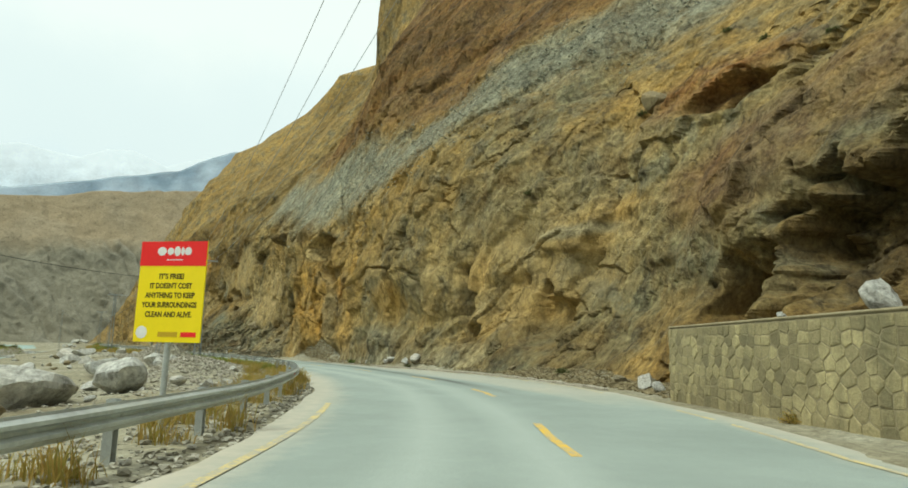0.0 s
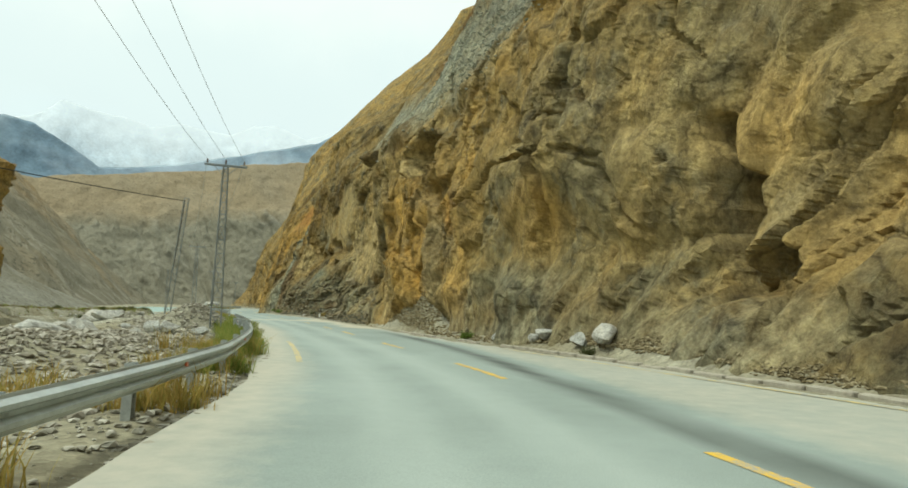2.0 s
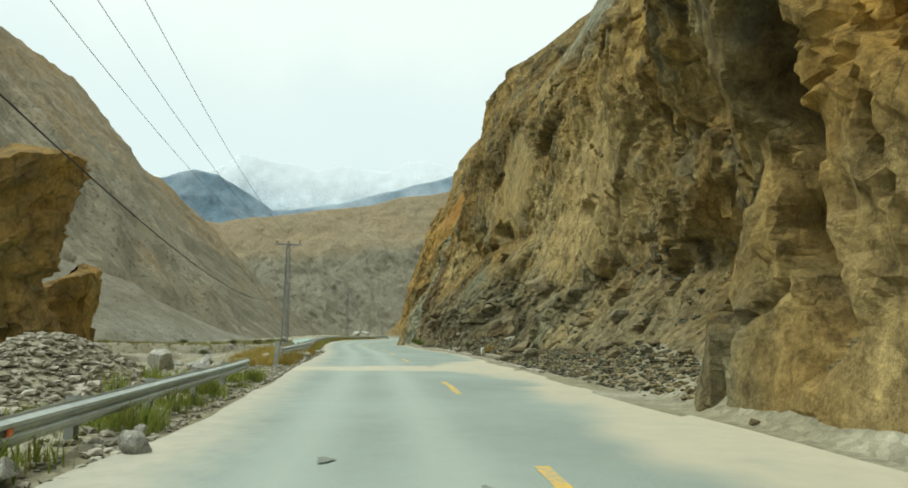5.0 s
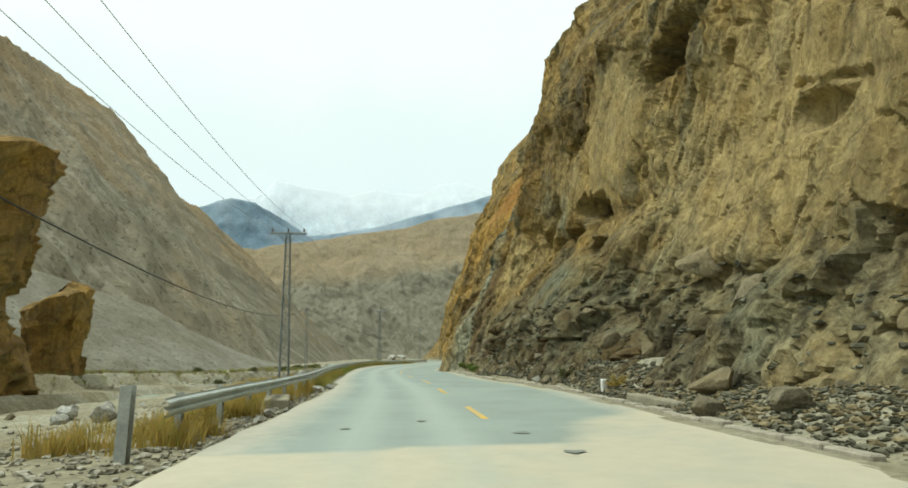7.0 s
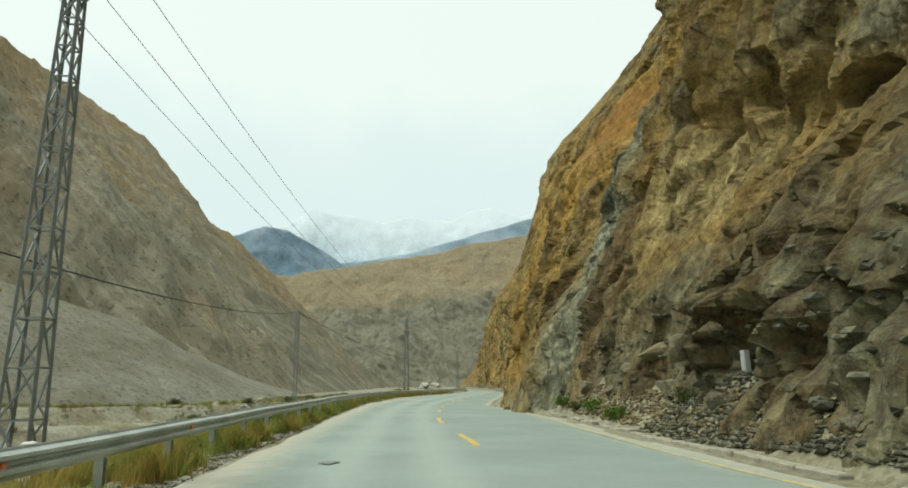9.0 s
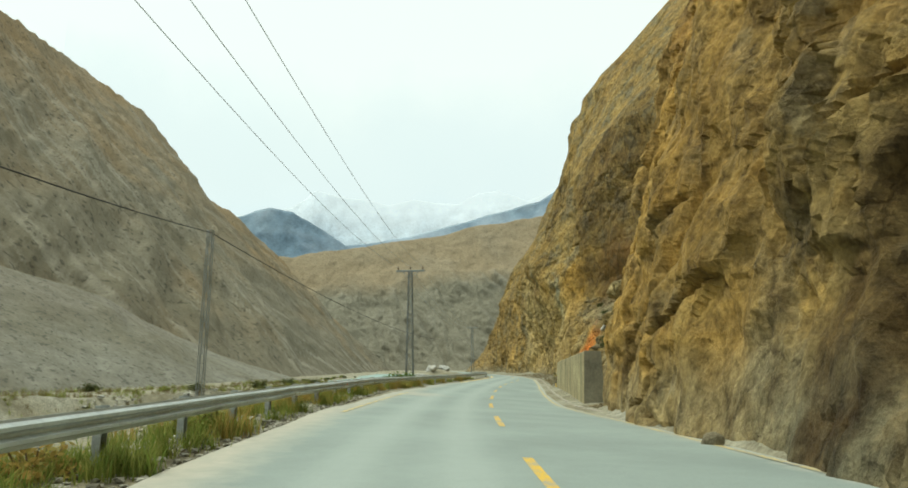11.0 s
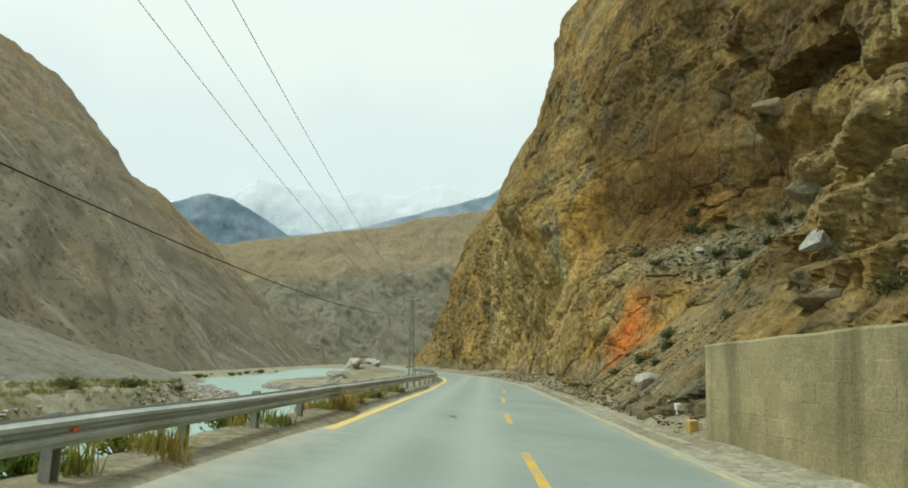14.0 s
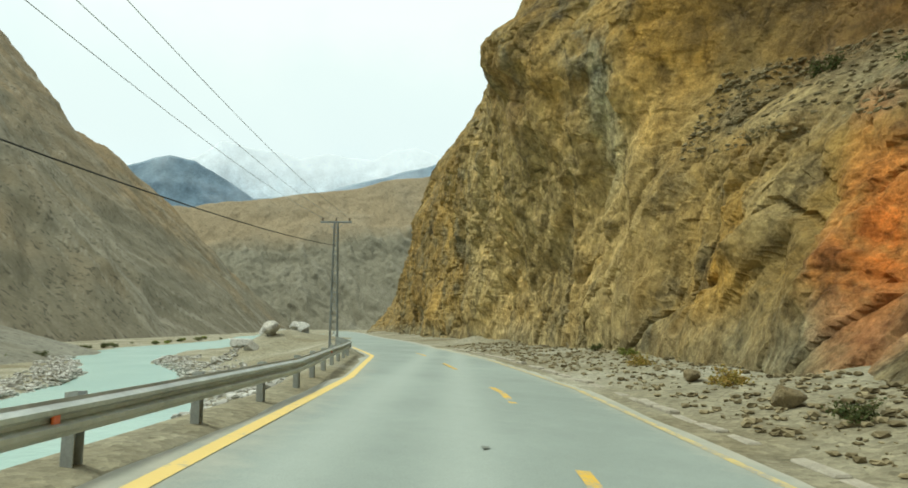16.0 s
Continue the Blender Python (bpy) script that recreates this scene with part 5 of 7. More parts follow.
        P = P + out[U] * ((1 - upper) * (ribs - 0.25) * relief * 1.2 * np.clip(up / 0.08, 0, 1))[..., None]
        kind[..., 0] = upper
        kind[..., 1] = np.clip((ribs - 0.3) * 1.6, 0, 0.75) * (1 - upper) + 0.2 * upper * np.clip(n, 0, 1)
    ob = mesh_grid(name, P, [mat], kind, True)
    return tagged(ob, label, "mountain", kind="structure")


massif("hillside", [(-300, -150, 150), (-340, 60, 170), (-400, 215, 190), (-470, 300, 225), (-545, 362, 256), (-680, 486, 308), (-829, 671, 352), (-806, 705, 304), (-761, 715, 238), (-844, 847, 249), (-900, 1004, 215), (-970, 1209, 135), (-1000, 1377, 66), (-1040, 1533, 11)],
       [(-110, -150, -5), (-150, 20, -5), (-190, 120, -5), (-205, 170, -5), (-225, 230, -5), (-265, 330, -5), (-320, 440, -5), (-390, 560, -5), (-470, 690, -5), (-570, 850, -5), (-680, 1040, -5), (-800, 1250, -5), (-900, 1400, -5), (-1030, 1530, -5)],
       210, 800, M_HILL, "steep brown scree hillside across the river", 10.0, 60.0, 51, streak=0.65, fall=0.9)
massif("scree_fan", [(-170, 60, 30), (-176, 150, 26), (-176, 203, 16), (-197, 227, 14), (-226, 273, 6), (-272, 356, -7)],
       [(-112, 60, -5), (-122, 140, -5), (-132, 190, -5), (-150, 235, -5), (-180, 285, -5), (-265, 352, -7.5)],
       70, 200, M_FAN, "pale grey scree fan on the far river bank", 1.2, 14.0, 61)
massif("eroded_plateau", [(-1900, 1000, 330), (-1426, 1397, 321), (-1312, 1508, 318), (-1185, 1613, 345), (-1044, 1710, 376), (-892, 1796, 410), (-732, 1867, 442), (-569, 1923, 451), (-250, 2000, 480)],
       [(-1500, 850, -8), (-1130, 1150, -8), (-1010, 1270, -8), (-900, 1370, -8), (-780, 1450, -8), (-640, 1500, -8), (-500, 1540, -8), (-380, 1560, -8), (-150, 1600, -8)],
       150, 420, M_PLATEAU, "eroded grey and tan mountain across the valley", 26.0, 120.0, 71, terrace=0.56)
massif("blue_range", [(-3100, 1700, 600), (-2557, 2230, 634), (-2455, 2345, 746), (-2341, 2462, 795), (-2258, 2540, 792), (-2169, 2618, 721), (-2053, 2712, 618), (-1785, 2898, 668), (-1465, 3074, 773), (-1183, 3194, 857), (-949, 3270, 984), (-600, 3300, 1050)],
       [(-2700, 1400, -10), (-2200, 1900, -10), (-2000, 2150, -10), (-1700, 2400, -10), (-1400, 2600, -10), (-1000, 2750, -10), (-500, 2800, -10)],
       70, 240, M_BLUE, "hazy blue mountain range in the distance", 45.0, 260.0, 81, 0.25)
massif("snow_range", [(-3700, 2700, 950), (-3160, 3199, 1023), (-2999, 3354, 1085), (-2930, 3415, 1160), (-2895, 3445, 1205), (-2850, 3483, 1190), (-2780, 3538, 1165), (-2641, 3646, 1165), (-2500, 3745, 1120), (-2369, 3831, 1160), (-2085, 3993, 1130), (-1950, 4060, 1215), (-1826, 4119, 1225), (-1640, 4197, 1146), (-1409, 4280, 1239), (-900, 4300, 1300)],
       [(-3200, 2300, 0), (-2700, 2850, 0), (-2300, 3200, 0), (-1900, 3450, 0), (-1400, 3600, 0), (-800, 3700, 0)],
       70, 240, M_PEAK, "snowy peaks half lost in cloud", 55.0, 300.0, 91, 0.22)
# Cloud hanging before the snow peaks.
turn = np.linspace(radians(95), radians(150), 40)
cloud_rows = np.stack([np.stack([3900 * np.cos(turn), 3900 * np.sin(turn), np.full(40, h)], -1) for h in np.linspace(520, 2000, 12)], 1)
tagged(mesh_grid("backdrop", cloud_rows, [M_CLOUD], smooth=True), "white cloud hanging before the snowy peaks", "cloud", kind="structure")

# The river.
S_W = steps((-300, -60, 20), (-60, 420, 3), (420, 700, 20))
WS, WT = np.meshgrid(S_W, np.linspace(-1, 1, 13), indexing="ij")
river = mesh_grid("river", place(WS, RIVER_D(WS) + WT * (RIVER_W(WS) + 3.0), -3.35), [M_WATER], smooth=True)
tagged(river, "milky turquoise mountain river", "river", kind="structure")

# ---------------------------------------------------------------- things beside the road


def empty_thing(name, at, turn, label, category, group=""):
    ob = new(name)
    ob.matrix_world = Matrix.LocRotScale(Vector([float(v) for v in at]), Euler((0, 0, turn)), None)
    ob.empty_display_size = 0.2
    return tagged(ob, label, category, group)


def spot(s, d, z=None):
    """A place on the ground."""
    return Vector([float(v) for v in place(s, d, float(ground_z(s, d)) if z is None else z)])


# Guard rails: a corrugated beam in lengths, on channel posts.
WAVE = [(0.000, 0.00), (0.012, 0.03), (0.075, 0.065), (0.080, 0.105), (0.012, 0.14), (0.008, 0.17), (0.075, 0.205), (0.080, 0.245), (0.012, 0.28), (0.000, 0.31)]
RAIL_Z = along([(-60, 0.72), (5, 0.73), (22, 0.66), (40, 0.62), (60, 0.64), (65, 0.64), (67.8, 0.50), (70, 0.54), (78, 0.6), (86, 0.62), (94, 0.78), (121, 0.80), (135, 0.85), (172, 0.86), (205, 0.80), (225, 0.76), (330, 0.75)])


def rail_top(s):
    return RAIL_Z(s) + LEVEL(s) + 0.35 * BANK(s) * RAIL_D(s)


def beam(s0, s1, parent):
    s = np.linspace(s0 - 0.12, s1 + 0.12, max(4, int((s1 - s0) / 0.5) + 2))
    rows = []
    loop = [(o, h) for o, h in WAVE] + [(o - 0.006, h) for o, h in WAVE[::-1]]
    loop.append(loop[0])
    sag = 0.02 * smooth_noise(s / 5, s * 0, 71, 2)
    dent = 0.03 * smooth_noise(s / 3, s * 0, 72, 2)
    for o, h in loop:
        rows.append(place(s, RAIL_D(s) + o + dent, rail_top(s) - 0.31 + h + sag))
    ob = mesh_grid("beam", np.stack(rows, 0), [M_STEEL], smooth=False)
    ob.parent = parent
    return ob


def rail_post(s, parent, mat):
    at = place(s, RAIL_D(s) - 0.11, 0)
    low, top = float(ground_z(s, RAIL_D(s) - 0.11)) - 0.35, float(rail_top(s)) + 0.02
    bm = bmesh.new()
    for x0, x1, y0, y1 in ((-0.055, 0.055, -0.075, -0.063), (-0.055, 0.055, 0.063, 0.075), (-0.055, -0.043, -0.063, 0.063)):
        box(bm, x0, x1, y0, y1, low, top)
    box(bm, 0.03, 0.11, -0.05, 0.05, top - 0.26, top - 0.06, 0.006)
    ob = part("post", bm, mat, parent)
    ob.matrix_basis = Matrix.LocRotScale(Vector((float(at[0]), float(at[1]), 0)), Euler((0, 0, heading(s) + rng.normal(0, 0.05))), None)
    return ob


def reflector(s, parent):
    bm = bmesh.new()
    box(bm, 0.0, 0.03, -0.05, 0.05, -0.045, 0.045, 0.01)
    ob = part("reflector", bm, M_REFLEX, parent, "orange reflector")
    p = place(s, RAIL_D(s) + 0.018, rail_top(s) - 0.155)
    ob.matrix_basis = Matrix.LocRotScale(Vector([float(v) for v in p]), Euler((0, 0, heading(s))), None)


def guard_rail(s0, s1, spacing, label, dots, first=0.0):
    rail = tagged(new("guard_rail"), label, "guard rail", "guard rails")
    s = s0
    while s < s1 - 0.5:
        e = min(s + 4.2, s1)
        beam(s, e, rail)
        s = e
    s = s0 + first
    while s < s1:
        rail_post(s, rail, M_POST)
        s += spacing
    for k in dots:
        reflector(k, rail)


guard_rail(-24, 84.5, 2.75, "galvanised corrugated steel guard rail beside the road", (22.4, 30.6, 37.0, 44.6, 50.2, 62.5, 72), 1.4)
guard_rail(93.5, 262, 2.65, "galvanised corrugated steel guard rail with orange reflectors", (112, 118.5, 124.4, 131.5, 136.6, 165, 178, 190, 206, 221.2, 236), 1.0)


# Lattice poles of the power line.
def lattice_pole(s, d, top, base, label, arm=True, width=0.56, turn=0.0, heights=13, thick=1.0):
    at = spot(s, d, base)
    pole = empty_thing("power_pole", at, heading(s) + turn, label, "power pole", "power line poles")
    h = top - base
    w = lambda z: width + (0.26 - width) * min(1, z / h)  # noqa: E731
    corner = lambda k, z: Vector(((w(z) / 2) * (1 if k in (0, 3) else -1), (w(z) * 0.42) * (1 if k < 2 else -1), z))  # noqa: E731
    for k in range(4):
        bm = bmesh.new()
        bar(bm, corner(k, -0.4), corner(k, h), 0.075 * thick)
        part("leg", bm, M_LATTICE, pole)
    zs = [h * (1 - (1 - i / heights) ** 1.25) for i in range(heights + 1)]
    for i in range(heights):
        for k in range(4):
            bm = bmesh.new()
            a, b = (k, (k + 1) % 4) if i % 2 else ((k + 1) % 4, k)
            bar(bm, corner(a, zs[i]), corner(b, zs[i + 1]), 0.045 * thick)
            bar(bm, corner(k, zs[i + 1]), corner((k + 1) % 4, zs[i + 1]), 0.04 * thick)
            part("brace", bm, M_LATTICE, pole)
    if arm:
        bm = bmesh.new()
        box(bm, -1.12, 1.12, -0.06, 0.06, h - 0.06, h + 0.06, 0.01)
        part("cross_arm", bm, M_LATTICE, pole)
        for sx in (-1, 1):
            bm = bmesh.new()
            bar(bm, (0.1 * sx, 0, h - 0.55), (0.62 * sx, 0, h - 0.05), 0.045)
            part("strut", bm, M_LATTICE, pole)
        for x in (-0.97, 0.0, 0.97):
            bm = bmesh.new()
            for z, r in ((0.06, 0.02), (0.14, 0.055), (0.19, 0.03), (0.24, 0.06), (0.30, 0.035)):
                bmesh.ops.create_cone(bm, cap_ends=True, segments=10, radius1=r, radius2=r * 0.8, depth=0.07, matrix=Matrix.Translation((x, 0, h + z)))
            part("insulator", bm, M_CERAMIC, pole, "brown ceramic insulator")
    return pole


POLES = [(65.0, -5.25, 9.0, 0.0), (123.4, -6.2, 9.1, 0.0), (188.4, -5.7, 8.85, 0.0), (262, -8.7, 8.9, -0.4)]
for s, d, top, base in POLES:
    lattice_pole(s, d, top, base, "grey steel lattice power pole with a flat cross arm", turn=0.0)
old_pole = lattice_pole(69.5, -8.1, 7.7, -0.3, "slender old lattice pole leaning beside the river", False, 0.3, thick=0.55)
lattice_pole(169.5, -12.6, 8.1, float(ground_z(169.5, -12.6)), "slender grey lattice pole carrying the telephone cable", False, 0.3, thick=0.55)
old_pole.matrix_world = old_pole.matrix_world @ Matrix.Rotation(radians(5), 4, "Y")


def wire(a, b, sag, thick, mat, name, label):
    n = 24
    curve = bpy.data.curves.new(name, "CURVE")
    curve.dimensions, curve.bevel_depth, curve.bevel_resolution = "3D", thick, 1
    sp = curve.splines.new("POLY")
    sp.points.add(n)
    for i in range(n + 1):
        t = i / n
        p = a.lerp(b, t) - Vector((0, 0, sag * 4 * t * (1 - t)))
        sp.points[i].co = (*p, 1)
    curve.materials.append(mat)
    return tagged(new(name, curve), label, "wire", "overhead wires")


def arm_end(pole, x):
    s, d, top, _ = pole
    c = place(s, d, top + 0.32)
    h = heading(s)
    return Vector((float(c[0]) + x * math.cos(h), float(c[1]) + x * math.sin(h), float(c[2])))


for a, b in zip(POLES, POLES[1:]):
    for x in (-0.97, 0.0, 0.97):
        wire(arm_end(a, x), arm_end(b, x), 1.7, 0.009, M_WIRE, "power_wire", "thin grey overhead power wire")
# The last span comes down from high ground behind and crosses the road.
for x in (-0.97, 0.0, 0.97):
    low_end, mid_way = arm_end(POLES[0], x), spot(9.9, 0.13, 10.7) + Vector((0.84 * x, 0.18 * x, 0))
    high_end = low_end + (mid_way - low_end) * 2.2
    high_end.z = low_end.z + 16.3
    wire(high_end, low_end, 6.1, 0.009, M_WIRE, "power_wire", "thin grey overhead power wire")
for (s0, d0, z0), (s1, d1, z1), sag in (((14, -24, 6.5), (69.5, -7.5, 7.5), 0.9), ((69.5, -7.5, 7.5), (169.5, -12.6, 8.0), 3.3), ((169.5, -12.6, 8.0), (262, -8.7, 7.2), 2.4)):
    wire(spot(s0, d0, z0), spot(s1, d1, z1), sag, 0.022, M_CABLE, "cable", "slack black telephone cable beside the river")


# The yellow notice by the road.
def notice_sign():
    top_l, top_r = spot(11.3, -5.02, 0), spot(10.95, -3.82, 0)
    mid = (top_l + top_r) / 2
    yaw = math.atan2(top_r.y - top_l.y, top_r.x - top_l.x)
    ob = empty_thing("notice_sign", (mid.x, mid.y, float(ground_z(11.1, -4.4))), yaw, "red and yellow notice panel on a steel post", "sign")
    z0 = -ob.location.z
    bm = bmesh.new()
    bmesh.ops.create_cone(bm, cap_ends=True, segments=16, radius1=0.05, radius2=0.05, depth=3.0, matrix=Matrix.Translation((0, 0.05, 1.2 + z0 * 0)))
    part("post", bm, M_POST, ob, "grey steel tube post")
    bm = bmesh.new()
    box(bm, -0.62, 0.62, -0.012, 0.02, 1.40 + z0, 3.10 + z0, 0.004)
    panel = part("panel", bm, M_SIGN, ob, "yellow sheet panel")
    bm = bmesh.new()
    box(bm, -0.62, 0.62, -0.016, -0.0125, 2.68 + z0, 3.10 + z0)
    part("header", bm, M_RED, panel, "red header band")
    for x, w, h in ((-0.22, 0.17, 0.15), (-0.06, 0.12, 0.13), (0.07, 0.12, 0.17), (0.17, 0.06, 0.15), (0.27, 0.13, 0.14)):
        bm = bmesh.new()
        bmesh.ops.create_cone(bm, cap_ends=True, segments=20, radius1=0.5, radius2=0.5, depth=0.004, matrix=Matrix.Translation((x, -0.018, 2.93 + z0)) @ Matrix.Diagonal((w, 1, h, 1)) @ Matrix.Rotation(radians(90), 4, "X"))
        part("emblem", bm, M_WHITE, panel, "white emblem shape")
    bm = bmesh.new()
    box(bm, -0.12, 0.18, -0.019, -0.0165, 2.775 + z0, 2.79 + z0)
    part("emblem_bar", bm, M_WHITE, panel, "small white line of print")
    for text, z, wide in (("IT'S FREE!", 2.46, 0.46), ("IT DOESN'T COST", 2.30, 0.78), ("ANYTHING TO KEEP", 2.14, 0.92), ("YOUR SURROUNDINGS", 1.98, 1.02), ("CLEAN AND ALIVE.", 1.82, 0.86)):
        cu = bpy.data.curves.new("lettering", "FONT")
        cu.body, cu.size, cu.align_x, cu.extrude, cu.offset = text, 0.125, "CENTER", 0.001, 0.004
        t = new("lettering", cu)
        t.parent = panel
        t.data.materials.append(M_INK)
        bpy.context.view_layer.update()
        t.scale = (wide / max(t.dimensions.x, 0.01), 1, 1)
        t.matrix_basis = Matrix.LocRotScale((0, -0.0145, z + z0), Euler((radians(90), 0, 0)), t.scale)
        t["label"] = "dark printed line of capitals"
    bm = bmesh.new()
    bmesh.ops.create_cone(bm, cap_ends=True, segments=20, radius1=0.105, radius2=0.105, depth=0.004, matrix=Matrix.Translation((-0.47, -0.014, 1.56 + z0)) @ Matrix.Rotation(radians(90), 4, "X"))
    part("seal", bm, M_WHITE, panel, "round pale seal")
    for x0, x1, m in ((-0.16, 0.2, M_GOLD), (0.26, 0.54, M_RED)):
        bm = bmesh.new()
        box(bm, x0, x1, -0.0155, -0.0125, 1.49 + z0, 1.57 + z0)
        part("print_bar", bm, m, panel, "small line of print")
    return ob


notice_sign()


# Retaining walls.
def wall_frame(s0, s1, d0, d1):
    a, b = spot(s0, d0, 0), spot(s1, d1, 0)
    return a, math.atan2(b.y - a.y, b.x - a.x), (b - a).length


def concrete_wall():
    a, yaw, ln = wall_frame(173.5, 200.5, 5.8, 5.7)
    ob = tagged(new("concrete_wall"), "plain stained concrete retaining wall beside the road", "wall", kind="structure")
    ob.matrix_world = Matrix.LocRotScale(a, Euler((0, 0, yaw)), None)
    n = 40
    bm = bmesh.new()
    rings = []
    for i in range(n + 1):
        x = ln * i / n
        top = 2.22 - 0.34 * i / n + 0.012 * math.sin(i * 1.7)
        rings.append([bm.verts.new(p) for p in ((x, 0.0, -1.0), (x, -0.12, top - 0.05), (x, -0.17, top), (x, -0.95, top), (x, -1.0, top - 0.05), (x, -1.1, -1.0))])
    for p, q in zip(rings, rings[1:]):
        for k in range(6):
            bm.faces.new((p[k], p[(k + 1) % 6], q[(k + 1) % 6], q[k]))
    bm.faces.new(rings[0][::-1])
    bm.faces.new(rings[-1])
    bmesh.ops.recalc_face_normals(bm, faces=bm.faces)
    part("wall_body", bm, M_BLOCK, ob)
    bm = bmesh.new()
    end = [(-0.01, -0.01, -0.9), (-0.01, -0.14, 2.15), (-0.01, -0.18, 2.19), (-0.01, -0.94, 2.19), (-0.01, -0.98, 2.15), (-0.01, -1.08, -0.9)]
    near, far = [bm.verts.new(p) for p in end], [bm.verts.new((0.05, y, z)) for x, y, z in end]
    bm.faces.new(near)
    for k in range(6):
        bm.faces.new((near[k], near[(k + 1) % 6], far[(k + 1) % 6], far[k]))
    bmesh.ops.recalc_face_normals(bm, faces=bm.faces)
    part("wall_end", bm, M_CONCRETE, ob, "bare grey concrete wall end")
    r = random.Random(8)
    z, count = 0.02, 0
    while z < 2.0:
        h = r.uniform(0.30, 0.40)
        x = 0.1
        while x < ln - 0.3:
            w = r.uniform(0.45, 1.1)
            top = 2.22 - 0.34 * (x + w) / ln - 0.09
            if z + h < top and r.random() > 0.12:
                bm = bmesh.new()
                box(bm, x + 0.006, min(x + w, ln - 0.05) - 0.006, -0.5, 0.002 + r.uniform(0, 0.006), z + 0.006, z + h - 0.006, 0.008)
                for v in bm.verts:
                    v.co.x += r.uniform(-0.012, 0.012)
                    v.co.z += r.uniform(-0.014, 0.014)
                    if v.co.y > -0.1:
                        v.co.y -= 0.12 * (v.co.z + 1.0) / (top + 1.0)
                part("block", bm, M_BLOCK, ob)
            x += w
        z += h


concrete_wall()


# The masonry wall: a mortared body with a coping, faced with single stones.
def masonry_wall():
    a, yaw, ln = wall_frame(-14, 19.2, 8.75, 8.5)
    ob = tagged(new("masonry_wall"), "rough stone masonry retaining wall under the slope", "wall", kind="structure")
    ob.matrix_world = Matrix.LocRotScale(a, Euler((0, 0, yaw)), None)
    bm = bmesh.new()
    box(bm, 0, ln, -0.9, 0.0, -0.8, 2.22, 0.02)
    part("wall_core", bm, M_MORTAR, ob)
    bm = bmesh.new()
    box(bm, -0.01, ln + 0.01, -0.91, 0.02, 2.225, 2.30, 0.03)
    part("coping", bm, M_MORTAR, ob)
    # Uneven stones: cells cut between scattered points, each with a mortar joint round it.
    r = random.Random(5)
    seeds = []
    rows = 8
    for i in range(rows):
        x = ln - 13.6 + r.uniform(0, 0.3)
        while x < ln + 0.2:
            seeds.append((x, 0.02 + 2.2 * (i + 0.5) / rows + r.uniform(-0.05, 0.05)))
            x += r.uniform(0.26, 0.52)
    count = 0
    for px, pz in sorted(seeds, key=lambda q: -q[0]):
        cell = [(px - 0.5, max(pz - 0.4, -0.05)), (px + 0.5, max(pz - 0.4, -0.05)), (px + 0.5, min(pz + 0.4, 2.19)), (px - 0.5, min(pz + 0.4, 2.19))]
        cell = [(min(x, ln - 0.03), z) for x, z in cell]
        for qx, qz in seeds:
            nx, nz = qx - px, qz - pz
            reach = math.hypot(nx, nz)
            if reach < 1e-6 or reach > 1.1:
                continue
            nx, nz, half, out = nx / reach, nz / reach, reach / 2 - 0.009, []
            for (ax, az), (bx, bz) in zip(cell, cell[1:] + cell[:1]):
                da, db = (ax - px) * nx + (az - pz) * nz - half, (bx - px) * nx + (bz - pz) * nz - half
                if da <= 0:
                    out.append((ax, az))
                if (da < 0) != (db < 0):
                    out.append((ax + (bx - ax) * da / (da - db), az + (bz - az) * da / (da - db)))
            cell = out
            if len(cell) < 3:
                break
        if len(cell) < 3 or count >= 298:
            continue
        count += 1
        bm = bmesh.new()
        proud = r.uniform(0.004, 0.03)
        shrink = lambda f, y: [bm.verts.new((px + (x - px) * f, y + r.uniform(-0.006, 0.006), pz + (z - pz) * f)) for x, z in cell]  # noqa: E731
        low, mid, top = shrink(1.0, -0.01), shrink(0.93, proud * 0.7), shrink(0.66, proud)
        n = len(cell)
        for p, q in ((low, mid), (mid, top)):
            for i in range(n):
                bm.faces.new((p[i], q[i], q[(i + 1) % n], p[(i + 1) % n]))
        bm.faces.new(top[::-1])
        bmesh.ops.recalc_face_normals(bm, faces=bm.faces)
        part("stone", bm, M_MASONRY, ob)
    return ob


masonry_wall()


